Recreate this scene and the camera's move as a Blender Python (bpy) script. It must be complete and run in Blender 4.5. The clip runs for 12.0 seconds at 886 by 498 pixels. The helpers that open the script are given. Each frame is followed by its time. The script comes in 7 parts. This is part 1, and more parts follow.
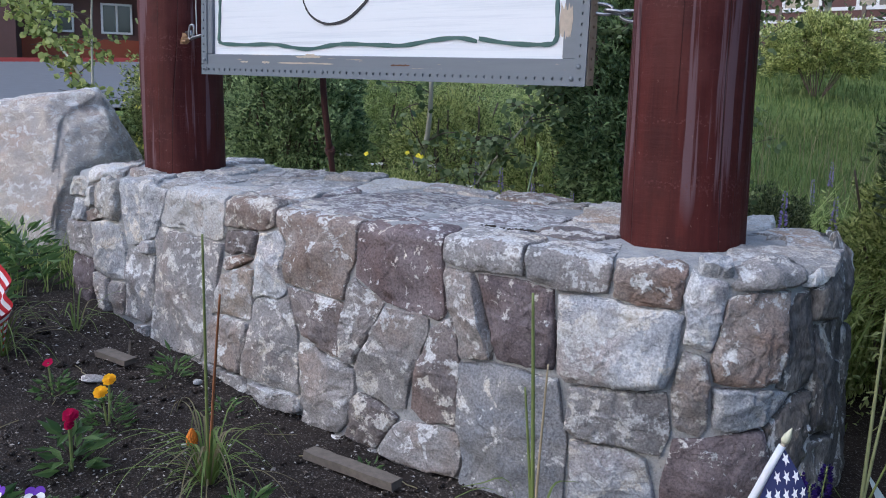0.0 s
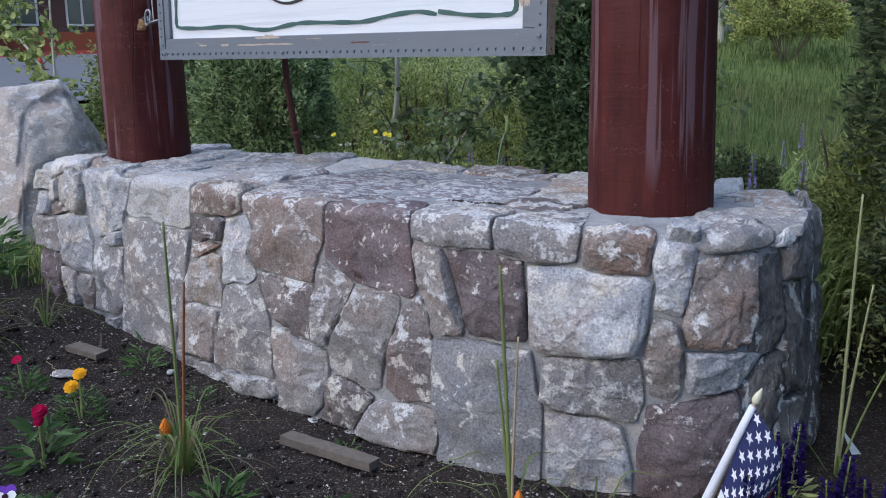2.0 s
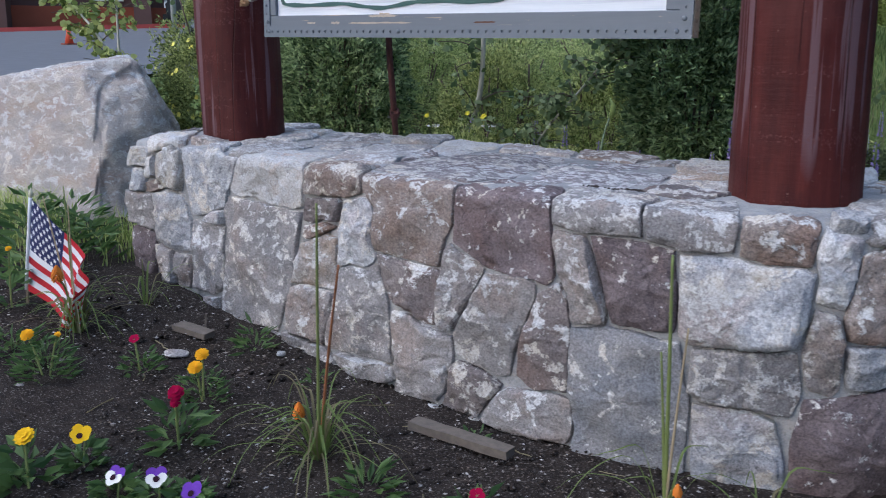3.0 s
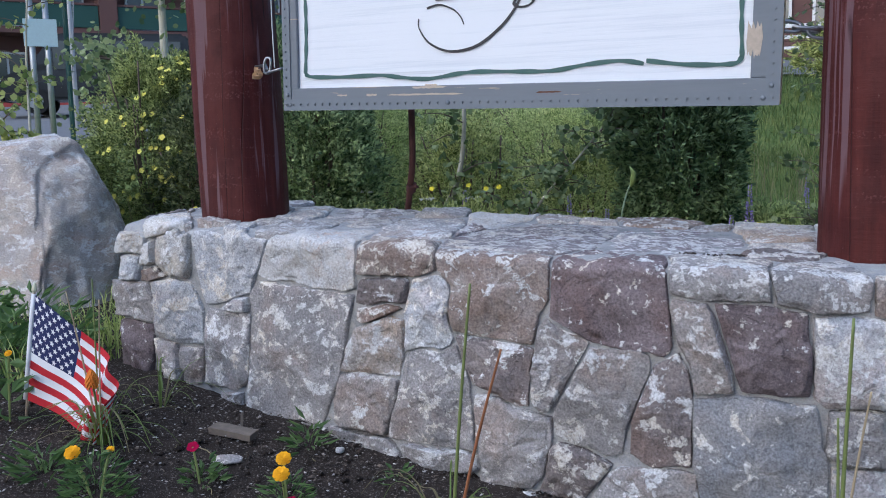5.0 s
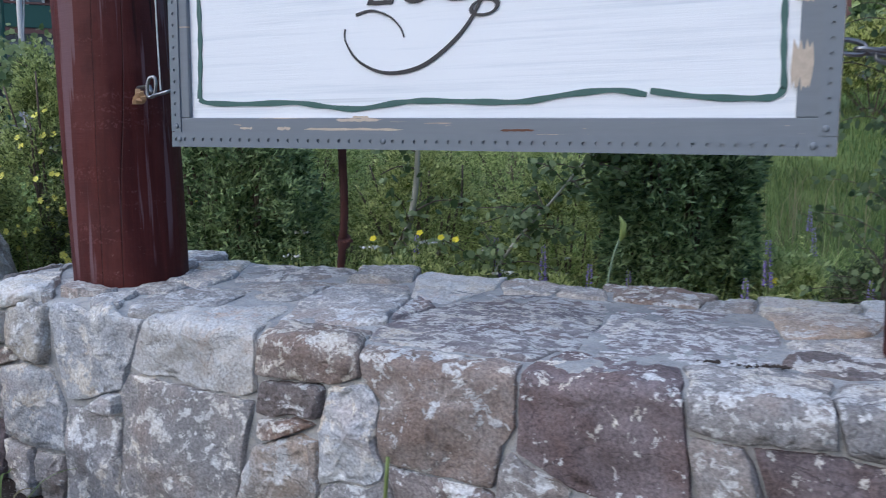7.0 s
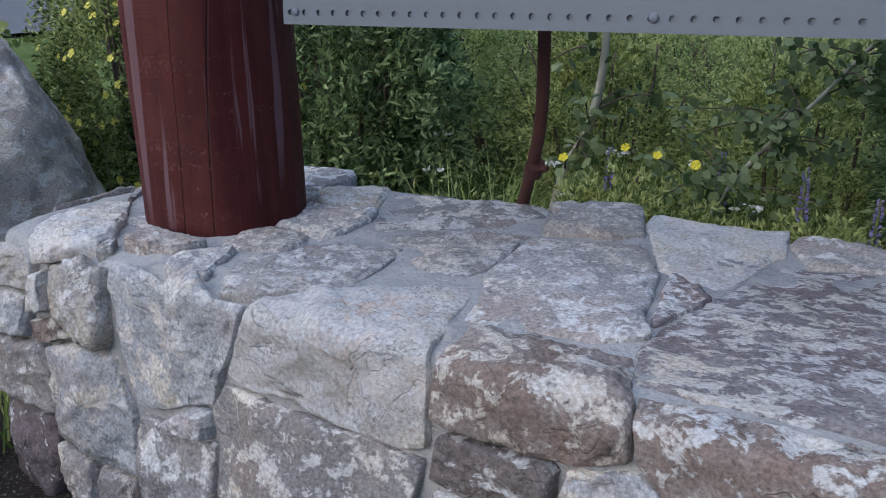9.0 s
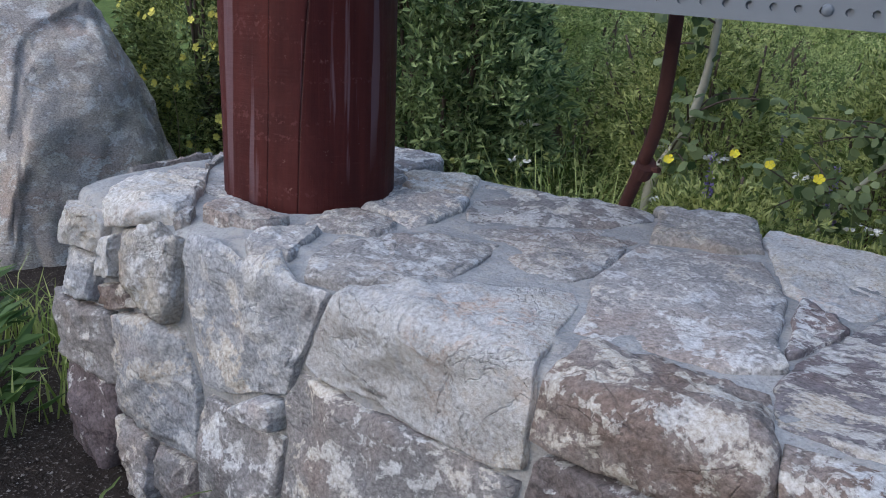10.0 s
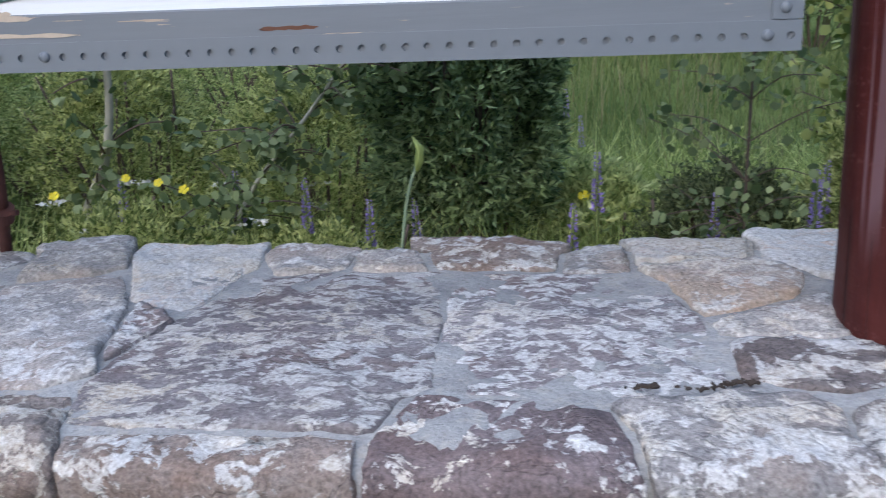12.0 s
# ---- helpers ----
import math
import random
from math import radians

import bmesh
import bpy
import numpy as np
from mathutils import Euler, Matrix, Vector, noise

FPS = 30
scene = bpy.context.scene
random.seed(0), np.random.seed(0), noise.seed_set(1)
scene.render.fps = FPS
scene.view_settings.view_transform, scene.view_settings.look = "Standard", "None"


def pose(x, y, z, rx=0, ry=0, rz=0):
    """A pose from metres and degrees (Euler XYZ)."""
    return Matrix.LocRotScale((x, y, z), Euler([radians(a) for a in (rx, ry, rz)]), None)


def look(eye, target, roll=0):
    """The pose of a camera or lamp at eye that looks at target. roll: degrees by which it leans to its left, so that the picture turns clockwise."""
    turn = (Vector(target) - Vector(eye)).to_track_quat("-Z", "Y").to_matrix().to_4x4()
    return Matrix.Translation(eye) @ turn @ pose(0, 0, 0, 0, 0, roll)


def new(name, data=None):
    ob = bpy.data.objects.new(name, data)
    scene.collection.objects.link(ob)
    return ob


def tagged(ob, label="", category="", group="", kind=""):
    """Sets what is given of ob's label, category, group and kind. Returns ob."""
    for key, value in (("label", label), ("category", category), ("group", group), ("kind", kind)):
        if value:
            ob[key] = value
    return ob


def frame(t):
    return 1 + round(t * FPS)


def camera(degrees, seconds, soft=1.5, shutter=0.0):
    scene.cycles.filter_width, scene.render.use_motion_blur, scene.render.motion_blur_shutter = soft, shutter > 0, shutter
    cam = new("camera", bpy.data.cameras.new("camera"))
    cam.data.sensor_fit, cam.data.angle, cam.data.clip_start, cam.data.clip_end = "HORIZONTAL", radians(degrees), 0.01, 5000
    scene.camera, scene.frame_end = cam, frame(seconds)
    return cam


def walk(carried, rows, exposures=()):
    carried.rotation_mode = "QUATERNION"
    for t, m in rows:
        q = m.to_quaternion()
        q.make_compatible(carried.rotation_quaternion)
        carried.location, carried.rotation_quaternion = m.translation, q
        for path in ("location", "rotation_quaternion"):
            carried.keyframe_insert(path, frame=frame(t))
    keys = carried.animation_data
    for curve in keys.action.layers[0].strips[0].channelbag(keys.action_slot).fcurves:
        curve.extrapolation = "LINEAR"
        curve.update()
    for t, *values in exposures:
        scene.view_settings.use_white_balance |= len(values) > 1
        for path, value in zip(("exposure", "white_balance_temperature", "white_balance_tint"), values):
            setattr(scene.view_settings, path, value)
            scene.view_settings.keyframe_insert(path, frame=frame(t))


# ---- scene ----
cam = camera(53.0, 12.0, soft=1.0, shutter=0.2)
PATH = [
    (0, (0.052, -0.184, 0.885), (-1.087, 1.427, 0.559), 1.5),
    (0.5, (0.054, -0.174, 0.884), (-1.061, 1.453, 0.551), -0.9),
    (1, (0.093, -0.13, 0.895), (-0.972, 1.523, 0.529), -2.8),
    (1.5, (0.09, -0.138, 0.881), (-0.972, 1.518, 0.517), -1.7),
    (2, (0.068, -0.15, 0.874), (-1.032, 1.478, 0.503), -0.9),
    (2.5, (-0.007, -0.189, 0.87), (-1.121, 1.423, 0.47), -0.4),
    (3, (-0.2, -0.283, 0.878), (-1.321, 1.321, 0.466), 0.0),
    (3.5, (-0.426, -0.427, 0.862), (-1.444, 1.245, 0.455), -0.3),
    (3.7, (-0.556, -0.471, 0.834), (-1.552, 1.241, 0.562), 0.8),
    (5.3, (-0.8, -0.489, 0.884), (-1.612, 1.323, 0.64), -1.2),
    (5.5, (-0.763, -0.42, 0.886), (-1.594, 1.39, 0.698), -0.4),
    (6, (-0.681, -0.291, 0.867), (-1.411, 1.564, 0.695), -2.6),
    (6.5, (-0.809, -0.101, 0.866), (-1.419, 1.79, 0.635), 1.4),
    (7, (-0.989, 0.134, 0.969), (-1.757, 1.964, 0.723), -0.6),
    (7.5, (-1.157, 0.356, 0.954), (-2.077, 2.092, 0.581), -1.6),
    (7.7, (-1.22, 0.495, 0.944), (-2.266, 2.159, 0.58), -0.7),
    (9.3, (-1.591, 0.77, 0.987), (-2.496, 2.467, 0.438), -0.1),
    (9.5, (-1.627, 0.785, 0.977), (-2.575, 2.46, 0.431), 1.9),
    (10, (-1.651, 0.81, 0.962), (-2.668, 2.44, 0.403), 3.5),
    (10.5, (-1.608, 0.817, 0.977), (-2.66, 2.44, 0.469), 3.0),
    (11, (-1.491, 0.818, 1.003), (-2.417, 2.528, 0.537), 0.3),
    (11.5, (-1.38, 0.825, 0.983), (-1.849, 2.698, 0.461), -2.5),
    (12, (-1.293, 0.782, 0.995), (-1.44, 2.708, 0.477), -3.0),
]
walk(cam, [(t, look(eye, target, roll)) for t, eye, target, roll in PATH], exposures=[(0.0, 0.25, 5400, 13), (3.5, 0.2, 5400, 13), (5.5, 0.24, 5250, 12), (6.0, 0.12, 5250, 12), (6.5, -0.05, 5250, 12), (7.0, 0.14, 5250, 11), (7.6, 0.0, 5300, 11), (9.5, 0.05, 5500, 12), (11.0, 0.26, 5550, 11), (12.0, 0.46, 5550, 12)])

# ---- light: open shade under an evening sky ----
world = bpy.data.worlds.new("world")
scene.world = world
world.use_nodes = True
wn, wl = world.node_tree.nodes, world.node_tree.links
wn.clear()
sky = wn.new("ShaderNodeTexSky")
sky.sky_type = "NISHITA"
sky.sun_disc = False
sky.sun_elevation = radians(24)
sky.sun_rotation = radians(200)
sky.air_density, sky.dust_density = 1.0, 2.0
back = wn.new("ShaderNodeBackground")
back.inputs["Strength"].default_value = 0.19
out = wn.new("ShaderNodeOutputWorld")
wl.new(sky.outputs[0], back.inputs[0])
wl.new(back.outputs[0], out.inputs[0])
sun = new("sun", bpy.data.lights.new("sun", "SUN"))
sun.data.energy, sun.data.angle, sun.data.color = 1.35, radians(50), (1.0, 0.97, 0.93)
sun.matrix_basis = look((-1.6, -1.5, 7), (0, 0, 0))

# ---- materials ----
def shader(name, rough=0.8, metal=0.0, spec=0.4):
    """A material with a Principled shader; returns it with its node tools."""
    m = bpy.data.materials.new(name)
    m.use_nodes = True
    nt = m.node_tree
    b = nt.nodes["Principled BSDF"]
    b.inputs["Roughness"].default_value = rough
    b.inputs["Metallic"].default_value = metal
    b.inputs["Specular IOR Level"].default_value = spec
    return m, nt, b


def coords(nt, scale=(1, 1, 1)):
    c = nt.nodes.new("ShaderNodeNewGeometry")
    mp = nt.nodes.new("ShaderNodeMapping")
    mp.inputs["Scale"].default_value = scale
    nt.links.new(c.outputs["Position"], mp.inputs["Vector"])
    return mp.outputs[0]


def grain(nt, vec, scale, detail=6, rough=0.6, dist=0.0):
    n = nt.nodes.new("ShaderNodeTexNoise")
    n.inputs["Scale"].default_value, n.inputs["Detail"].default_value = scale, detail
    n.inputs["Roughness"].default_value, n.inputs["Distortion"].default_value = rough, dist
    if vec:
        nt.links.new(vec, n.inputs["Vector"])
    return n.outputs["Fac"]


def steps(nt, fac, stops):
    r = nt.nodes.new("ShaderNodeValToRGB")
    e = r.color_ramp.elements
    while len(e) < len(stops):
        e.new(0.5)
    for k, (p, c) in zip(e, stops):
        k.position = p
        k.color = (*c, 1) if not isinstance(c, (int, float)) else (c, c, c, 1)
    nt.links.new(fac, r.inputs[0])
    return r.outputs[0]


def mixed(nt, fac, a, b, kind="MIX"):
    m = nt.nodes.new("ShaderNodeMix")
    m.data_type, m.blend_type = "RGBA", kind
    for sock, v in ((m.inputs[0], fac), (m.inputs[6], a), (m.inputs[7], b)):
        if isinstance(v, (int, float)):
            sock.default_value = v if sock == m.inputs[0] else (v, v, v, 1)
        elif isinstance(v, tuple):
            sock.default_value = (*v, 1)
        else:
            nt.links.new(v, sock)
    return m.outputs[2]


def relief(nt, b, fac, strength=0.4, distance=0.01):
    n = nt.nodes.new("ShaderNodeBump")
    n.inputs["Strength"].default_value, n.inputs["Distance"].default_value = strength, distance
    nt.links.new(fac, n.inputs["Height"])
    nt.links.new(n.outputs[0], b.inputs["Normal"])


def rock(name, base, other, lichen=0.5, streak=(1, 1, 1), rough=0.9, patch=18):
    """Fieldstone: mottled base, a second mineral tone and pale lichen crusts."""
    m, nt, b = shader(name, rough, spec=0.25)
    vec = coords(nt, streak)
    ob = nt.nodes.new("ShaderNodeObjectInfo")
    add = nt.nodes.new("ShaderNodeVectorMath")
    add.operation = "MULTIPLY_ADD"
    add.inputs[1].default_value = (1, 1, 1)
    cx = nt.nodes.new("ShaderNodeCombineXYZ")
    mul = nt.nodes.new("ShaderNodeMath")
    mul.operation = "MULTIPLY"
    mul.inputs[1].default_value = 37.0
    nt.links.new(ob.outputs["Random"], mul.inputs[0])
    nt.links.new(mul.outputs[0], cx.inputs[0])
    nt.links.new(mul.outputs[0], cx.inputs[2])
    nt.links.new(vec, add.inputs[0])
    nt.links.new(cx.outputs[0], add.inputs[2])
    v = add.outputs[0]
    big, mid, fine = grain(nt, v, 9, 6, 0.66, 0.2), grain(nt, v, patch, 9, 0.64, 0.5), grain(nt, v, 170, 5, 0.7)
    c = mixed(nt, steps(nt, big, [(0.40, 0), (0.60, 1)]), base, other)
    c = mixed(nt, steps(nt, grain(nt, v, 5, 4, 0.6, 0.3), [(0.50, 0), (0.66, 0.55)]), c, (base[0] * 1.05, base[1] * 0.82, base[2] * 0.68))
    c = mixed(nt, steps(nt, grain(nt, v, 60, 10, 0.8), [(0.34, 0.6), (0.44, 0)]), c, tuple(k * 0.5 for k in base))
    low = 0.600 - 0.125 * lichen
    up = nt.nodes.new("ShaderNodeSeparateXYZ")
    nt.links.new(nt.nodes.new("ShaderNodeNewGeometry").outputs["True Normal"], up.inputs[0])
    crust_by_tilt = nt.nodes.new("ShaderNodeMath")  # more lichen on upward faces; also paints in lit tops and darker fronts
    crust_by_tilt.operation = "MULTIPLY_ADD"
    crust_by_tilt.inputs[1].default_value = 0.045
    nt.links.new(up.outputs[2], crust_by_tilt.inputs[0])
    nt.links.new(mixed(nt, 0.24, mixed(nt, 0.15, mid, big), grain(nt, v, 70, 6, 0.7)), crust_by_tilt.inputs[2])
    crust = steps(nt, crust_by_tilt.outputs[0], [(low - 0.008, 0), (low + 0.004, 0.75), (low + 0.04, 1)])
    tint = steps(nt, grain(nt, v, 4.5, 5, 0.6, 0.4), [(0.46, 0), (0.62, 0.8)])
    pale = mixed(nt, tint, mixed(nt, fine, (0.45, 0.44, 0.43), (0.79, 0.775, 0.755)), mixed(nt, fine, (0.44, 0.37, 0.28), (0.82, 0.75, 0.63)))
    c = mixed(nt, crust, c, pale)
    seam = grain(nt, v, 6, 5, 0.55, 0.6)
    crack = steps(nt, seam, [(0.488, 0), (0.496, 1), (0.504, 0)])
    c = mixed(nt, mixed(nt, crack, 0.0, 0.28), c, tuple(k * 0.22 for k in base))
    c = mixed(nt, 0.5, c, steps(nt, fine, [(0.33, 0.08), (0.67, 0.92)]), "OVERLAY")
    hue = nt.nodes.new("ShaderNodeHueSaturation")
    val = nt.nodes.new("ShaderNodeMapRange")
    val.inputs[3].default_value, val.inputs[4].default_value = 0.85, 1.15
    nt.links.new(ob.outputs["Random"], val.inputs[0])
    nt.links.new(val.outputs[0], hue.inputs["Value"])
    nt.links.new(c, hue.inputs["Color"])
    nt.links.new(hue.outputs[0], b.inputs["Base Color"])
    h = mixed(nt, 0.4, grain(nt, v, 42, 12, 0.74), fine)
    h = mixed(nt, 0.10, h, crust)
    relief(nt, b, mixed(nt, 0.2, h, crack, "SUBTRACT"), 0.8, 0.012)
    return m


ROCK = {
    "b": rock("blue_grey_stone", (0.40, 0.405, 0.425), (0.49, 0.485, 0.48), 0.58),
    "w": rock("white_stone", (0.70, 0.675, 0.64), (0.54, 0.515, 0.485), 0.66, patch=26),
    "y": rock("buff_stone", (0.47, 0.42, 0.34), (0.43, 0.41, 0.39), 0.55),
    "r": rock("rust_stone", (0.25, 0.190, 0.158), (0.33, 0.285, 0.258), 0.38, patch=24),
    "p": rock("purple_stone", (0.150, 0.120, 0.122), (0.215, 0.175, 0.175), 0.14, patch=28),
    "l": rock("lichen_stone", (0.265, 0.252, 0.248), (0.35, 0.325, 0.31), 0.50, patch=22),
    "g": rock("grey_stone", (0.30, 0.28, 0.268), (0.37, 0.34, 0.322), 0.38),
    "d": rock("dark_stone", (0.190, 0.162, 0.155), (0.265, 0.228, 0.212), 0.44),
    "t": rock("tan_stone", (0.45, 0.365, 0.29), (0.43, 0.39, 0.36), 0.36),
    "v": rock("slate_stone", (0.235, 0.238, 0.252), (0.295, 0.282, 0.276), 0.15),
    "c": rock("pale_cap_stone", (0.36, 0.34, 0.325), (0.46, 0.43, 0.40), 0.34, patch=26),
    "k": rock("crusted_stone", (0.235, 0.208, 0.212), (0.33, 0.305, 0.305), 0.46, (0.8, 1.2, 1), patch=34),
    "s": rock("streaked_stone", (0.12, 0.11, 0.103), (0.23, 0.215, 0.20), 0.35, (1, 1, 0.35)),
}


def mortar_mat():
    m, nt, b = shader("mortar", 0.95, spec=0.2)
    v = coords(nt)
    c = mixed(nt, steps(nt, grain(nt, v, 14, 6), [(0.35, 0), (0.65, 1)]), (0.27, 0.27, 0.27), (0.40, 0.395, 0.385))
    c = mixed(nt, 0.4, c, steps(nt, grain(nt, v, 260, 3), [(0.3, 0.3), (0.7, 0.75)]), "OVERLAY")
    c = mixed(nt, steps(nt, grain(nt, v, 38, 8, 0.7), [(0.52, 0), (0.60, 0.6)]), c, (0.43, 0.40, 0.36))
    c = mixed(nt, steps(nt, grain(nt, v, 90, 6, 0.75), [(0.36, 0.5), (0.43, 0)]), c, (0.14, 0.13, 0.12))
    nt.links.new(c, b.inputs["Base Color"])
    relief(nt, b, mixed(nt, 0.5, grain(nt, v, 120, 5), grain(nt, v, 45, 6, 0.7)), 0.75, 0.008)
    return m


MORTAR = mortar_mat()


def plain(name, col, rough=0.6, metal=0.0, vary=0.12, scale=40.0, bump=0.15, spec=0.4):
    m, nt, b = shader(name, rough, metal, spec)
    v = coords(nt)
    f = grain(nt, v, scale, 5)
    lo, hi = tuple(k * (1 - vary) for k in col), tuple(min(1, k * (1 + vary)) for k in col)
    nt.links.new(mixed(nt, f, lo, hi), b.inputs["Base Color"])
    if bump:
        relief(nt, b, f, bump, 0.004)
    return m


def leaf_mat(name, dark, light, rough=0.5):
    """Leaves: tone varies leaf by leaf and clump by clump; a little light passes through."""
    m, nt, b = shader(name, rough, spec=0.3)
    g = nt.nodes.new("ShaderNodeNewGeometry")
    v = coords(nt)
    # the wide spread puts sky-glint specks and shaded gaps into the leaf colour
    f = steps(nt, mixed(nt, 0.4, g.outputs["Random Per Island"], grain(nt, v, 7, 3)), [(0.22, 0), (0.47, 0.45), (0.66, 1)])
    nt.links.new(mixed(nt, f, dark, light), b.inputs["Base Color"])
    b.inputs["Subsurface Weight"].default_value = 0.0
    tr = nt.nodes.new("ShaderNodeBsdfTranslucent")
    nt.links.new(mixed(nt, f, dark, light), tr.inputs[0])
    mx = nt.nodes.new("ShaderNodeMixShader")
    mx.inputs[0].default_value = 0.42
    outn = nt.nodes["Material Output"]
    nt.links.new(b.outputs[0], mx.inputs[1])
    nt.links.new(tr.outputs[0], mx.inputs[2])
    nt.links.new(mx.outputs[0], outn.inputs[0])
    return m


def ground_mat():
    m, nt, b = shader("ground", 0.95, spec=0.15)
    v = coords(nt)
    sep = nt.nodes.new("ShaderNodeSeparateXYZ")
    nt.links.new(v, sep.inputs[0])
    soil = mixed(nt, steps(nt, grain(nt, v, 30, 8, 0.7), [(0.3, 0), (0.7, 1)]), (0.017, 0.013, 0.0105), (0.056, 0.043, 0.035))
    soil = mixed(nt, steps(nt, grain(nt, v, 170, 3, 0.6), [(0.585, 0), (0.66, 1)]), soil, (0.21, 0.185, 0.165))
    turf = mixed(nt, steps(nt, grain(nt, v, 1.2, 6, 0.65), [(0.35, 0), (0.65, 1)]), (0.075, 0.12, 0.028), (0.17, 0.215, 0.062))
    turf = mixed(nt, 0.6, turf, steps(nt, grain(nt, v, 25, 6, 0.7), [(0.3, 0.25), (0.7, 0.8)]), "OVERLAY")
    wob = nt.nodes.new("ShaderNodeMath")
    wob.operation = "MULTIPLY_ADD"
    wob.inputs[1].default_value = 1.0
    nt.links.new(grain(nt, v, 2.5, 4), wob.inputs[0])
    nt.links.new(sep.outputs[1], wob.inputs[2])
    mask = nt.nodes.new("ShaderNodeMapRange")
    mask.inputs[1].default_value, mask.inputs[2].default_value = 3.3, 3.7
    nt.links.new(wob.outputs[0], mask.inputs[0])
    nt.links.new(mixed(nt, mask.outputs[0], soil, turf), b.inputs["Base Color"])
    relief(nt, b, mixed(nt, 0.5, grain(nt, v, 30, 8, 0.7), grain(nt, v, 170, 3)), 0.9, 0.02)
    return m


def log_mat():
    """Red-brown stained log with drying streaks, checks along the grain and small chips."""
    m, nt, b = shader("stained_log", 0.62, spec=0.2)
    v = coords(nt)
    lng = coords(nt, (16, 16, 0.7))
    c = mixed(nt, steps(nt, grain(nt, lng, 2.0, 6, 0.65), [(0.35, 0), (0.65, 1)]), (0.054, 0.0098, 0.0082), (0.092, 0.019, 0.0145))
    c = mixed(nt, steps(nt, grain(nt, v, 5, 5, 0.6), [(0.45, 0), (0.62, 0.7)]), c, (0.095, 0.026, 0.022))
    c = mixed(nt, steps(nt, grain(nt, coords(nt, (9, 9, 5)), 1.0, 6, 0.7), [(0.38, 0.45), (0.52, 0)]), c, (0.034, 0.008, 0.008))
    sep = nt.nodes.new("ShaderNodeSeparateXYZ")
    nt.links.new(coords(nt), sep.inputs[0])
    spread = nt.nodes.new("ShaderNodeMath")
    spread.operation = "MULTIPLY_ADD"
    spread.inputs[1].default_value = 0.5
    nt.links.new(grain(nt, coords(nt, (14, 14, 0.2)), 1.0, 2), spread.inputs[0])
    nt.links.new(sep.outputs[2], spread.inputs[2])
    gate = steps(nt, spread.outputs[0], [(0.0, 0), (0.92, 0), (1.0, 1)])
    drip = steps(nt, grain(nt, coords(nt, (30, 30, 0.6)), 1.0, 6, 0.55), [(0.560, 0), (0.590, 0.7)])
    c = mixed(nt, mixed(nt, 1.0, drip, gate, "MULTIPLY"), c, (0.175, 0.108, 0.118))
    chips = grain(nt, v, 75, 6, 0.75)
    c = mixed(nt, steps(nt, chips, [(0.665, 0), (0.69, 0.7)]), c, (0.24, 0.15, 0.12))
    checks = grain(nt, coords(nt, (40, 40, 1.2)), 1.0, 3, 0.5)
    crack = steps(nt, checks, [(0.275, 1), (0.295, 0)])
    c = mixed(nt, mixed(nt, crack, 0.0, 0.8), c, (0.014, 0.004, 0.004))
    split = steps(nt, grain(nt, coords(nt, (11, 11, 0.28)), 1.0, 1, 0.4), [(0.452, 0), (0.458, 1), (0.464, 0)])
    held = steps(nt, grain(nt, coords(nt, (6, 6, 2.2)), 1.0, 2), [(0.44, 0), (0.48, 0.85)])
    split = mixed(nt, 1.0, split, held, "MULTIPLY")
    c = mixed(nt, split, c, (0.010, 0.003, 0.003))
    crack = mixed(nt, 1.0, crack, split, "ADD")
    marks = grain(nt, coords(nt, (12, 12, 110)), 1.0, 4, 0.6)
    c = mixed(nt, steps(nt, marks, [(0.64, 0), (0.74, 0.25)]), c, (0.13, 0.045, 0.038))
    rows = steps(nt, grain(nt, coords(nt, (1.5, 1.5, 26)), 1.0, 2), [(0.56, 0), (0.62, 1)])
    ticks = steps(nt, grain(nt, v, 150, 2), [(0.55, 0), (0.62, 0.45)])
    c = mixed(nt, mixed(nt, 1.0, rows, ticks, "MULTIPLY"), c, (0.15, 0.06, 0.055))
    nt.links.new(c, b.inputs["Base Color"])
    h = mixed(nt, 0.45, grain(nt, lng, 3.0, 5), grain(nt, v, 28, 5))
    relief(nt, b, mixed(nt, 0.5, mixed(nt, 0.25, h, marks), crack, "SUBTRACT"), 0.6, 0.008)
    return m


SOIL = ground_mat()
LOG = log_mat()
WHITE = plain("white_painted_board", (0.8, 0.8, 0.8), 0.55, 0, 0.03, 30, 0.1)
GREY = plain("grey_painted_frame", (0.27, 0.285, 0.31), 0.5, 0, 0.08, 25, 0.15)
GRANITE = rock("granite_boulder", (0.41, 0.375, 0.35), (0.50, 0.44, 0.375), 0.47, (1, 1, 1.6), patch=15)
ASPHALT = plain("asphalt", (0.15, 0.153, 0.16), 0.9, 0, 0.2, 4, 0.1)

# ---- building helpers ----
def thing(name, label="", category="", group="", kind="", at=(0, 0, 0)):
    ob = new(name)
    ob.location = at
    return tagged(ob, label, category, group, kind)


def part(name, bm, material, parent=None, label="", smooth=False):
    me = bpy.data.meshes.new(name)
    bmesh.ops.recalc_face_normals(bm, faces=bm.faces)
    bm.to_mesh(me)
    bm.free()
    for p in me.polygons:
        p.use_smooth = smooth
    for k in material if isinstance(material, (list, tuple)) else [material]:
        me.materials.append(k)
    ob = new(name, me)
    if parent:
        ob.parent = parent
    return tagged(ob, label)


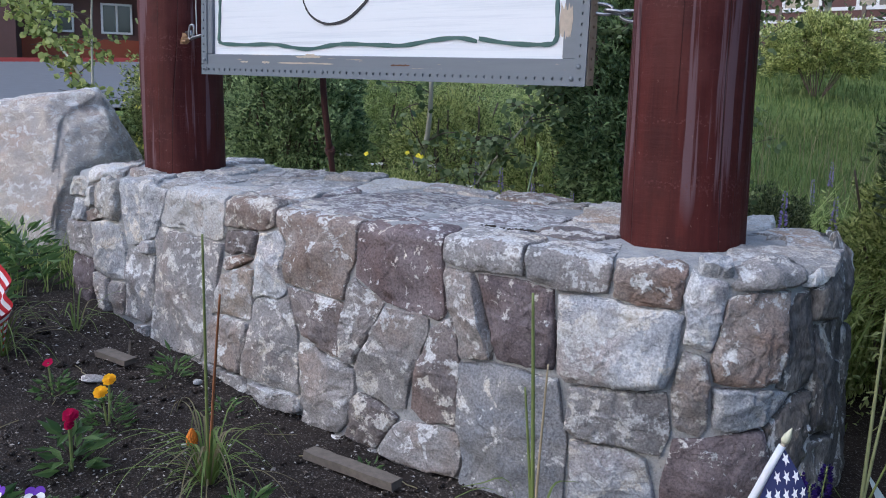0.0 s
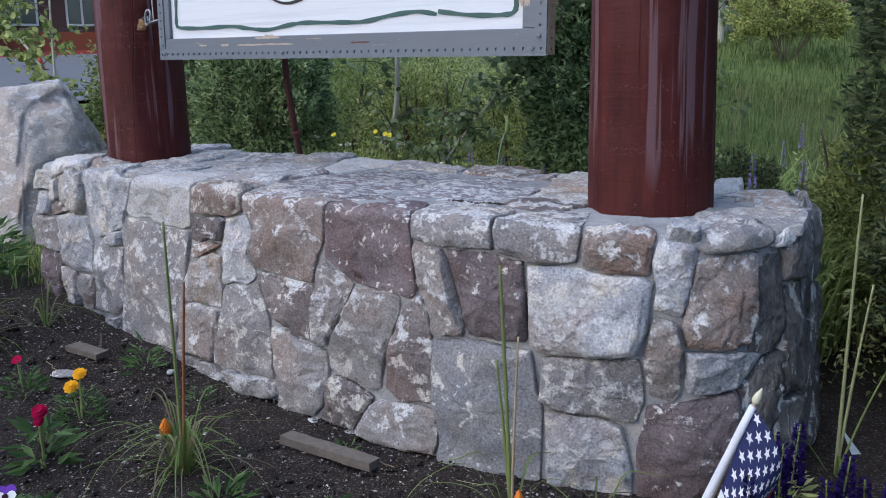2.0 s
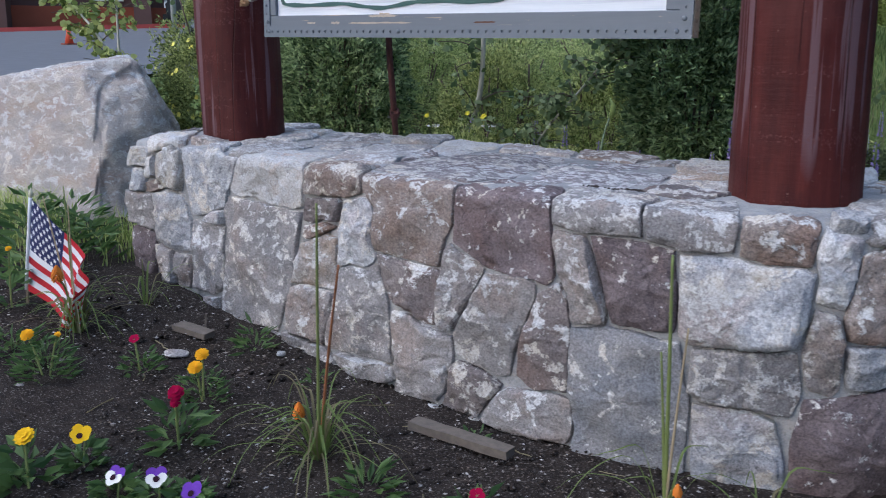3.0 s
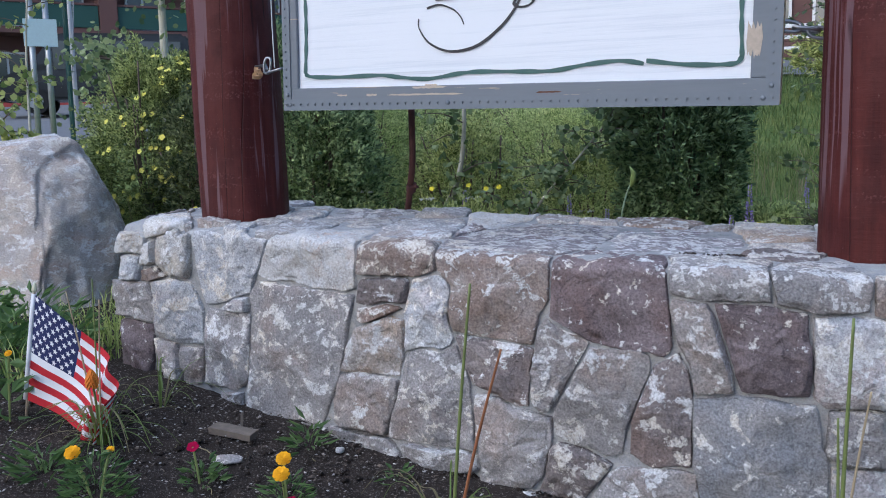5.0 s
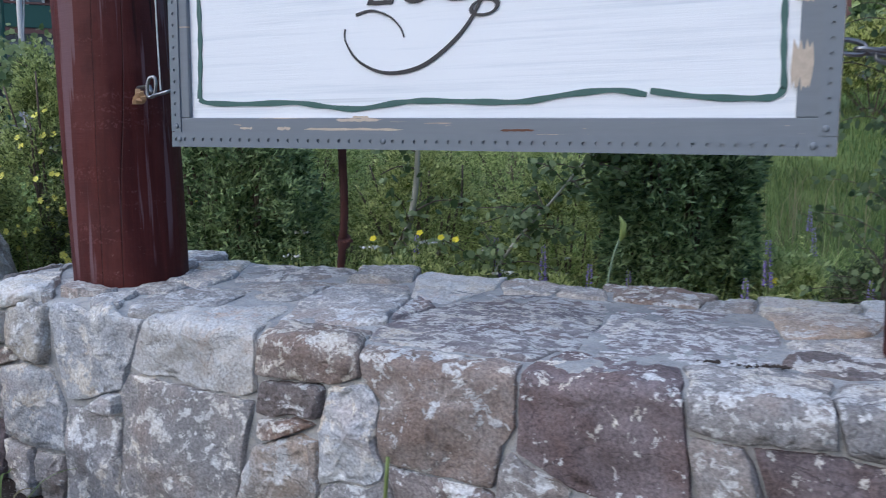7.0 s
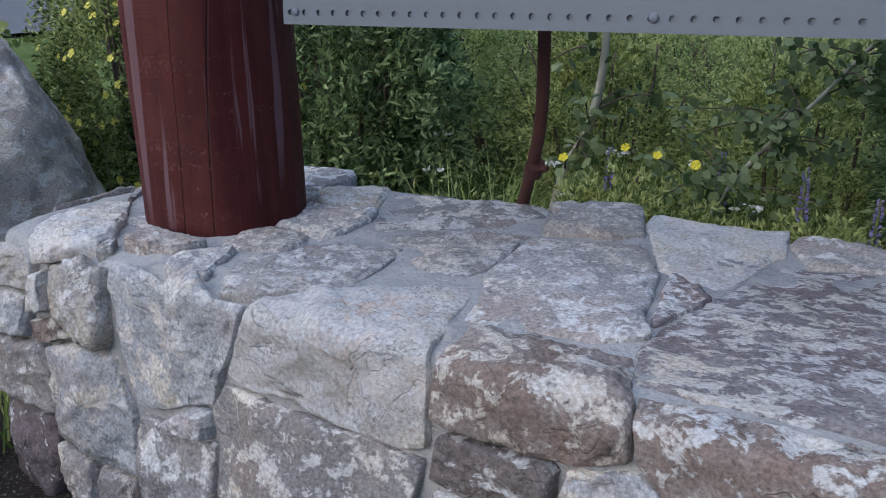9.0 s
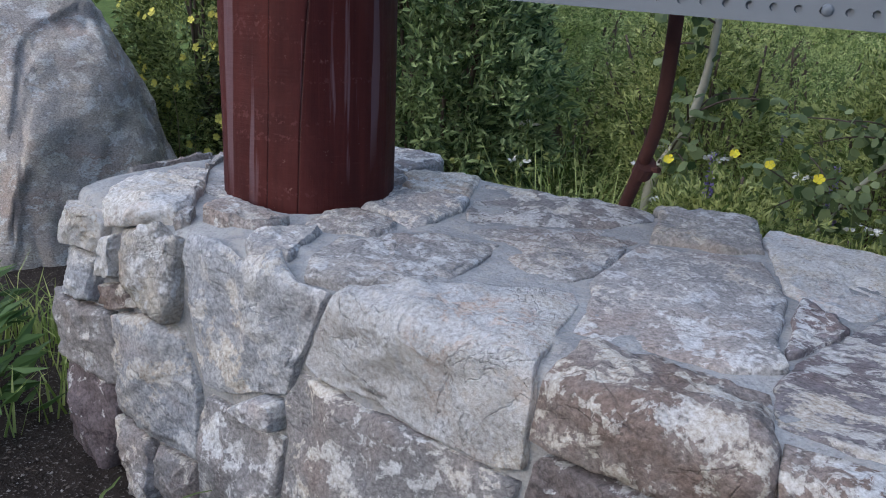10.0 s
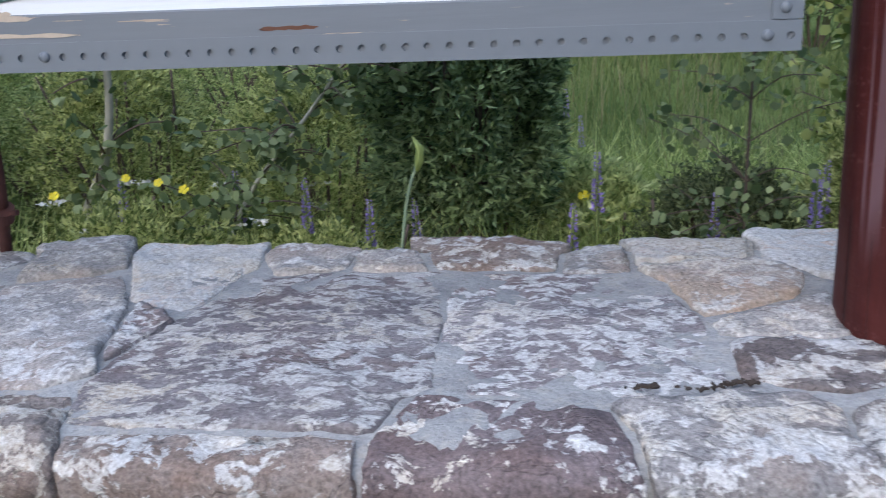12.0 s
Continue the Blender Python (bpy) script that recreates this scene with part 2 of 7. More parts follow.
def box(bm, x0, y0, z0, x1, y1, z1, m=None, mat=0):
    r = bmesh.ops.create_cube(bm, size=1, matrix=(m or Matrix()) @ Matrix.Translation(((x0 + x1) / 2, (y0 + y1) / 2, (z0 + z1) / 2)) @ Matrix.Diagonal((x1 - x0, y1 - y0, z1 - z0, 1)))
    for f in {f for w in r["verts"] for f in w.link_faces}:
        f.material_index = mat
    return r["verts"]


def tube(bm, pts, radii, n=10, cap=True, mat=0):
    """A tapered tube along pts."""
    pts = [Vector(p) for p in pts]
    radii = radii if isinstance(radii, (list, tuple)) else [radii] * len(pts)
    rings, side = [], None
    for i, p in enumerate(pts):
        d = (pts[min(i + 1, len(pts) - 1)] - pts[max(i - 1, 0)]).normalized()
        if side is None:
            side = d.orthogonal().normalized()
        side = (side - d * side.dot(d)).normalized()
        up = d.cross(side)
        rings.append([bm.verts.new(p + (side * math.cos(a) + up * math.sin(a)) * radii[i]) for a in (2 * math.pi * k / n for k in range(n))])
    for a, b in zip(rings, rings[1:]):
        for k in range(n):
            f = bm.faces.new((a[k], a[(k + 1) % n], b[(k + 1) % n], b[k]))
            f.material_index = mat
    if cap and n > 2:
        for r in (rings[0][::-1], rings[-1]):
            bm.faces.new(r).material_index = mat
    return rings


def soft01(v):
    v = min(1.0, max(0.0, v))
    return v * v * (3 - 2 * v)


def ground_z(x, y):
    """Height of the ground: the bed climbs to the left, the hillside rises behind the wall."""
    bed = 0.158 * soft01((-1.2 - x) / 2.1) - 0.025
    d = -0.42 * x + 0.9 * y - 4.0
    hill = 0.5 * (d + math.sqrt(d * d + 1.5)) * (0.075 + 0.05 * soft01((x + 14) / 12))
    return bed * soft01((6 - abs(x + 1)) / 3) + hill - 0.02


# ---- ground ----
def build_ground():
    bm = bmesh.new()
    xs = [-400, -150, -70, -40, -25, -16, -11] + [-8 + 0.3 * i for i in range(14)] + [-3.8 + 0.035 * i for i in range(121)] + [0.6 + 0.3 * i for i in range(13)] + [6, 9, 14, 22, 40, 80, 160, 400]
    ys = [-400, -120, -40, -15, -6, -3, -1.5, -0.7, -0.3, 0.0] + [0.2 + 0.035 * i for i in range(44)] + [1.8 + 0.12 * i for i in range(29)] + [5.3 + 0.3 * i for i in range(64)] + [24.6, 26, 28, 31, 35, 40, 60, 100, 200, 400]
    grid = []
    for y in ys:
        row = []
        for x in xs:
            z = ground_z(max(-90, min(90, x)), max(-90, min(90, y)))
            if abs(x + 2) < 6.5 and -0.1 < y < 5.2:
                z += 0.010 * noise.noise((x * 6, y * 6, 0)) + 0.012 * noise.noise((x * 1.7, y * 1.7, 3)) + 0.006 * noise.fractal((x * 17, y * 17, 1), 1.0, 2.0, 3)
            row.append(bm.verts.new((x, y, z)))
        grid.append(row)
    for a, b in zip(grid, grid[1:]):
        for k in range(len(xs) - 1):
            bm.faces.new((a[k], a[k + 1], b[k + 1], b[k]))
    return tagged(part("ground", bm, SOIL, None, smooth=True), "dark garden soil running into a green sloping meadow", "ground", kind="structure")


build_ground()

# ---- stone wall ----
CORNERS = [(-2.760, 2.330), (-2.970, 2.160), (-3.030, 1.900), (-3.020, 1.755), (-2.955, 1.690), (-2.800, 1.675), (-2.350, 1.620), (-2.000, 1.583),
           (-1.800, 1.545), (-1.400, 1.530), (-1.000, 1.518), (-0.750, 1.555), (-0.530, 1.610), (-0.400, 1.740), (-0.345, 1.930), (-0.370, 2.170), (-0.410, 2.310)]
TOP, EDGE = 0.575, 0.020
FRONT_X, FRONT_Y = [c[0] for c in CORNERS[4:13]], [c[1] for c in CORNERS[4:13]]


def plan_curve():
    p = [Vector(c) for c in CORNERS]
    dense = []
    for i in range(len(p) - 1):
        a, b, c, d = p[max(i - 1, 0)], p[i], p[i + 1], p[min(i + 2, len(p) - 1)]
        for k in range(12):
            t = k / 12
            dense.append(0.5 * (2 * b + (c - a) * t + (2 * a - 5 * b + 4 * c - d) * t * t + (3 * b - a - 3 * c + d) * t ** 3))
    dense.append(p[-1])
    s = [0.0]
    for a, b in zip(dense, dense[1:]):
        s.append(s[-1] + (b - a).length)
    ref = min(range(len(dense)), key=lambda i: abs(dense[i].x + 1.5) + abs(dense[i].y - 1.5))
    return [k - s[ref] + dense[ref].x for k in s], dense


PLAN_S, PLAN_P = plan_curve()


def along(u):
    """The wall's foot at the running length u (about equal to x along its front), and the inward normal."""
    x = float(np.interp(u, PLAN_S, [p.x for p in PLAN_P]))
    y = float(np.interp(u, PLAN_S, [p.y for p in PLAN_P]))
    e = 0.03
    t = Vector((np.interp(u + e, PLAN_S, [p.x for p in PLAN_P]) - np.interp(u - e, PLAN_S, [p.x for p in PLAN_P]),
                np.interp(u + e, PLAN_S, [p.y for p in PLAN_P]) - np.interp(u - e, PLAN_S, [p.y for p in PLAN_P]))).normalized()
    return Vector((x, y)), Vector((-t.y, t.x))


SLOPE = -0.0225  # the wall and the sign fall a little to the right


def fall(x):
    return SLOPE * (x + 1.7)


def crown(y):
    return TOP + 0.040 * max(0, y - 1.55)


def face_point(u, v, flat=False):
    if flat:
        y = float(np.interp(u, FRONT_X, FRONT_Y)) + v - TOP + 0.0286
        return Vector((u, y, crown(y) + fall(u))), Vector((0, 0, 1))
    p, n = level_point(u, v)
    return Vector((p.x, p.y, p.z + fall(p.x))), n


def level_point(u, v):
    """The wall's skin unrolled: v climbs the front, turns over the rounded edge and runs back across the top. Place and normal."""
    b, n = along(u)
    ahead = n.lerp(Vector((0, 1)), soft01((u + 2.90) / 0.3) * soft01((-0.50 - u) / 0.3)).normalized()
    if v < TOP - EDGE:
        lean = 0.02 * (v / TOP)
        return Vector((b.x + n.x * lean, b.y + n.y * lean, v)), Vector((-n.x, -n.y, 0.03))
    q = v - (TOP - EDGE)
    arc = EDGE * math.pi / 2
    if q < arc:
        a = q / EDGE
        d = EDGE * (1 - math.cos(a)) + 0.02
        return Vector((b.x + n.x * d, b.y + n.y * d, TOP - EDGE + EDGE * math.sin(a))), Vector((-n.x * math.cos(a), -n.y * math.cos(a), math.sin(a)))
    d = q - arc + EDGE
    p = b + n * (EDGE + 0.02) + ahead * (d - EDGE)
    return Vector((p.x, p.y, crown(p.y))), Vector((0, 0, 1))


stone_wall = thing("stone_wall", "low mortared fieldstone wall with lichen-crusted grey and rust stones", "stone wall", kind="structure")


def build_core():
    """The mortar body: lumpy joints a little behind the stones' faces, nearly flush on top."""
    bm = bmesh.new()
    inset = 0.0085
    foot = []
    for i in range(300):
        foot.append(along(PLAN_S[0] + (PLAN_S[-1] - PLAN_S[0]) * i / 299))
    a, c = foot[-1][0], foot[0][0]
    foot += [(a.lerp(c, k / 60), Vector((0, -1))) for k in range(1, 60)]
    levels = [(-0.3, 0.0)] + [(0.03 * k, 0.02 * 0.03 * k / TOP) for k in range(18)] + [(TOP - EDGE, 0.022), (TOP - 0.010, 0.028), (TOP - 0.004, 0.040), (TOP, 0.065)]
    rings = []

    def lumps(p):
        return 0.005 * noise.noise(p * 21) + 0.0025 * noise.noise(p * 55)

    for z, d in levels:
        ring = []
        for f, n in foot:
            p = f + n * (d + inset)
            w = lumps(Vector((p.x, p.y, z))) + (0.009 * max(-0.4, noise.noise(Vector((p.x, p.y, z)) * 7)) if z < 0.5 else 0.0)
            p = f + n * (d + inset + w)
            ring.append(bm.verts.new((p.x, p.y, (z if z < 0.55 else z + crown(p.y) - TOP) + fall(p.x) - (0.004 if z > 0.55 else 0))))
        rings.append(ring)
    edge = [w.co.copy() for w in rings[-1]]
    for k in range(1, 25):
        ring = []
        for e in edge:
            x, y = e.x + (min(-0.72, max(-2.82, e.x)) - e.x) * k / 24, e.y + (1.95 - e.y) * k / 24
            ring.append(bm.verts.new((x, y, crown(y) + fall(x) + 0.001 + 0.8 * lumps(Vector((x, y, 0.6))))))
        rings.append(ring)
    n = len(foot)
    for a, b in zip(rings, rings[1:]):
        for k in range(n):
            bm.faces.new((a[k], a[(k + 1) % n], b[(k + 1) % n], b[k]))
    part("mortar", bm, MORTAR, stone_wall, "grey mortar filling between the stones", smooth=True)


build_core()
STONES = []


def stone(tone, u, v, ax, av, bx, bv, cx=0.0, cv=0.0):
    """A stone of the wall: its middle on the unrolled skin, its two half axes, and how far it narrows along them."""
    mid = np.array([u, v])
    a, b, c = np.array([ax, av]), np.array([bx, bv]), np.array([cx, cv])
    corner = [mid - a - b + c, mid + a - b - c, mid + a + b + c, mid - a + b - c]
    mid = sum(corner) / 4
    edges = []
    for p, q in zip(corner, corner[1:] + corner[:1]):
        out = np.array([q[1] - p[1], p[0] - q[0]]) / max(np.linalg.norm(q - p), 1e-6)
        edges.append(out / max(out @ (p - mid), 0.008))
    STONES.append((tone, mid[0], mid[1], np.array(edges), max(np.linalg.norm(k - mid) for k in corner), min(1 / np.linalg.norm(e) for e in edges)))


# front course by course, then the top, the ends and the foot
stone("w", -2.936, 0.514, 0.070, 0.004, 0.001, 0.031, 0.001, -0.002)
stone("b", -2.947, 0.437, 0.056, 0.002, 0.001, 0.039, 0.001, 0.001)
stone("w", -2.846, 0.494, 0.026, 0.004, 0.013, 0.044, -0.007, 0.001)
stone("y", -2.744, 0.491, 0.062, 0.001, -0.004, 0.059, 0.009, 0.012)
stone("b", -2.495, 0.472, 0.110, 0.016, 0.004, 0.090, 0.031, -0.015)
stone("b", -2.460, 0.355, 0.042, 0.015, -0.032, 0.019, 0.030, 0.012)
stone("w", -2.214, 0.558, 0.139, 0.042, -0.002, 0.109, -0.025, 0.048)
stone("r", -1.896, 0.581, 0.105, 0.017, -0.009, 0.087, -0.014, 0.000)
stone("r", -1.598, 0.499, 0.130, -0.005, -0.001, 0.113, 0.015, 0.007)
stone("p", -1.305, 0.547, 0.123, -0.024, 0.004, 0.140, -0.011, 0.001)
stone("l", -1.058, 0.621, 0.107, 0.002, -0.009, 0.096, -0.008, -0.005)
stone("l", -0.856, 0.606, 0.084, 0.031, -0.026, 0.091, -0.004, 0.027)
stone("r", -0.651, 0.550, 0.067, 0.002, 0.004, 0.054, -0.001, 0.004)
stone("b", -0.532, 0.488, 0.040, 0.000, 0.001, 0.074, 0.004, -0.002)
stone("g", -0.372, 0.577, 0.079, -0.015, 0.017, 0.033, -0.007, -0.018)
stone("w", -0.232, 0.557, 0.032, -0.003, 0.030, 0.022, 0.010, -0.001)
stone("r", -0.394, 0.435, 0.089, 0.006, 0.002, 0.088, -0.009, 0.007)
stone("b", -0.394, 0.285, 0.096, 0.001, -0.005, 0.041, 0.007, -0.004)
stone("p", -0.464, 0.092, 0.114, 0.008, 0.007, 0.115, 0.001, 0.009)
stone("g", -0.548, 0.314, 0.034, -0.003, 0.001, 0.081, -0.003, 0.003)
stone("b", -0.723, 0.390, 0.117, -0.000, 0.005, 0.083, 0.013, -0.008)
stone("l", -0.709, 0.234, 0.106, 0.005, -0.007, 0.058, -0.002, 0.007)
stone("b", -0.714, 0.069, 0.085, -0.008, -0.009, 0.082, -0.006, 0.005)
stone("p", -0.945, 0.403, 0.085, -0.002, -0.016, 0.089, 0.011, 0.002)
stone("g", -1.083, 0.399, 0.045, 0.003, -0.032, 0.100, 0.001, -0.001)
stone("v", -0.959, 0.143, 0.125, 0.006, -0.006, 0.141, 0.002, 0.001)
stone("g", -1.199, 0.044, 0.113, 0.014, 0.005, 0.052, -0.011, 0.010)
stone("d", -1.166, 0.248, 0.057, -0.007, 0.015, 0.113, -0.016, 0.007)
stone("g", -1.311, 0.261, 0.076, -0.006, 0.042, 0.108, -0.005, 0.010)
stone("l", -1.445, 0.310, 0.040, -0.020, 0.028, 0.099, 0.020, -0.012)
stone("d", -1.591, 0.296, 0.088, -0.016, -0.013, 0.063, 0.008, 0.011)
stone("g", -1.541, 0.102, 0.088, -0.003, -0.005, 0.092, 0.006, -0.010)
stone("d", -1.390, 0.053, 0.064, -0.008, 0.025, 0.056, 0.005, -0.007)
stone("l", -1.773, 0.195, 0.098, 0.007, 0.001, 0.121, -0.026, 0.004)
stone("g", -1.736, 0.036, 0.101, 0.008, -0.033, 0.026, 0.028, 0.001)
stone("g", -1.983, 0.142, 0.097, 0.012, 0.007, 0.076, 0.003, -0.001)
stone("t", -1.952, 0.300, 0.084, 0.006, 0.026, 0.072, -0.013, 0.003)
stone("b", -1.783, 0.413, 0.062, 0.010, 0.008, 0.096, -0.005, -0.001)
stone("d", -1.931, 0.462, 0.088, 0.014, 0.008, 0.038, 0.003, -0.001)
stone("r", -1.952, 0.395, 0.070, 0.016, 0.009, 0.021, 0.011, -0.003)
stone("l", -2.258, 0.240, 0.153, 0.015, 0.039, 0.196, 0.011, -0.013)
stone("l", -2.509, 0.232, 0.086, 0.004, 0.009, 0.114, -0.005, 0.004)
stone("b", -2.725, 0.318, 0.089, 0.000, -0.016, 0.086, -0.016, 0.002)
stone("g", -2.663, 0.151, 0.045, 0.010, -0.003, 0.058, 0.009, 0.001)
stone("g", -2.757, 0.148, 0.039, 0.001, -0.015, 0.057, 0.013, -0.008)
stone("g", -2.920, 0.328, 0.082, 0.000, -0.005, 0.057, -0.004, 0.003)
stone("p", -2.926, 0.169, 0.069, -0.005, 0.006, 0.088, 0.009, 0.002)
stone("r", -2.835, 0.423, 0.046, 0.009, -0.010, 0.021, -0.018, -0.006)
stone("g", -2.488, 0.072, 0.048, -0.004, -0.002, 0.022, 0.006, 0.012)
stone("k", -1.577, 0.872, 0.166, 0.009, 0.019, 0.210, 0.002, 0.012)
stone("k", -1.225, 0.926, 0.138, -0.008, -0.001, 0.172, 0.004, 0.002)
stone("c", -1.958, 0.884, 0.091, 0.027, -0.039, 0.143, -0.007, -0.004)
stone("w", -1.808, 1.121, 0.073, 0.004, -0.025, 0.130, 0.029, 0.006)
stone("c", -1.618, 1.208, 0.060, 0.007, -0.013, 0.053, 0.005, -0.007)
stone("c", -1.485, 1.199, 0.055, 0.010, -0.005, 0.044, 0.000, 0.009)
stone("r", -1.322, 1.234, 0.100, -0.013, -0.005, 0.066, 0.006, -0.010)
stone("c", -1.154, 1.207, 0.048, 0.005, 0.008, 0.058, -0.005, 0.005)
stone("w", -0.992, 1.238, 0.090, -0.005, 0.008, 0.052, 0.004, 0.003)
stone("t", -0.964, 1.082, 0.081, 0.008, 0.000, 0.079, 0.027, -0.018)
stone("w", -0.816, 1.236, 0.059, -0.028, 0.031, 0.084, 0.014, 0.015)
stone("d", -0.943, 0.813, 0.066, -0.019, 0.016, 0.056, 0.004, -0.001)
stone("c", -0.938, 0.939, 0.068, 0.011, 0.008, 0.050, 0.005, 0.020)
stone("c", -2.508, 0.627, 0.031, 0.025, -0.021, 0.039, 0.003, 0.012)
stone("c", -2.338, 0.699, 0.078, 0.055, -0.019, 0.082, 0.014, 0.013)
stone("c", -2.150, 0.929, 0.050, 0.072, -0.046, 0.076, 0.042, 0.034)
stone("l", -2.267, 1.086, 0.113, 0.047, -0.032, 0.071, 0.031, -0.018)
stone("y", -2.505, 1.055, 0.057, 0.041, -0.040, 0.059, 0.009, -0.012)
stone("w", -2.823, 0.637, 0.062, 0.021, -0.044, 0.061, -0.006, -0.005)
stone("c", -2.879, 0.807, 0.027, 0.014, -0.045, 0.036, -0.019, 0.019)
stone("c", -2.702, 0.604, 0.011, 0.041, -0.004, 0.052, -0.018, 0.001)
stone("c", -2.029, 1.183, 0.064, 0.029, -0.021, 0.076, 0.003, -0.009)
stone("k", -1.794, 0.899, 0.030, 0.013, -0.005, 0.069, 0.012, -0.032)
stone("w", -0.630, 1.227, 0.023, 0.021, -0.022, 0.085, 0.001, -0.002)
stone("t", -0.508, 1.035, 0.060, 0.016, -0.023, 0.114, -0.022, -0.008)
stone("c", -0.464, 0.827, 0.080, 0.047, -0.012, 0.078, 0.003, -0.000)
stone("b", -0.500, 0.595, 0.040, 0.000, 0.004, 0.026)
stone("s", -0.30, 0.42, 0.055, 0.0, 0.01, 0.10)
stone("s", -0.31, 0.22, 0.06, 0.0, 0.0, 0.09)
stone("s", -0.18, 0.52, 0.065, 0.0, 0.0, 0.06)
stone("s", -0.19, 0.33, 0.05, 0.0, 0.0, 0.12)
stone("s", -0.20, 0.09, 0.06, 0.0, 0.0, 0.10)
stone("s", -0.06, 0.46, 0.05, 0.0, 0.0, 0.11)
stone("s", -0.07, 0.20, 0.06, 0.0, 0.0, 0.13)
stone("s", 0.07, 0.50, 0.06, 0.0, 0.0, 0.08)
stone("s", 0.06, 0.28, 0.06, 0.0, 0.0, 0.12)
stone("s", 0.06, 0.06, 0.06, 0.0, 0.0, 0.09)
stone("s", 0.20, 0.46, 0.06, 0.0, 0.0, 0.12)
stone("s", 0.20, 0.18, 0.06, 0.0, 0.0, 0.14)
stone("g", -3.27, 0.50, 0.09, 0.0, 0.0, 0.08)
stone("l", -3.27, 0.33, 0.08, 0.0, 0.0, 0.08)
stone("g", -3.28, 0.15, 0.08, 0.0, 0.0, 0.09)
stone("g", -3.46, 0.46, 0.09, 0.0, 0.0, 0.12)
stone("g", -3.46, 0.20, 0.09, 0.0, 0.0, 0.12)
stone("c", -2.480, 0.930, 0.070, 0.0, 0.0, 0.080)
stone("c", -2.630, 0.660, 0.060, 0.010, 0.0, 0.030)
stone("c", -2.470, 0.780, 0.050, 0.010, -0.010, 0.050)
stone("c", -2.870, 0.790, 0.045, 0.0, -0.010, 0.050)
stone("l", -2.690, 1.130, 0.070, 0.0, 0.0, 0.065)
stone("c", -2.590, 1.000, 0.040, 0.0, 0.0, 0.060)
stone("c", -2.700, 0.760, 0.070, 0.0, 0.0, 0.040)
stone("l", -2.780, 0.950, 0.070, 0.0, 0.0, 0.110)
stone("l", -0.530, 1.000, 0.045, 0.0, 0.0, 0.030)
stone("g", -2.280, 0.000, 0.140, 0.0, 0.0, 0.040)
stone("g", -2.000, 0.020, 0.110, 0.0, 0.0, 0.035)
stone("g", -1.450, -0.050, 0.120, 0.0, 0.0, 0.035)


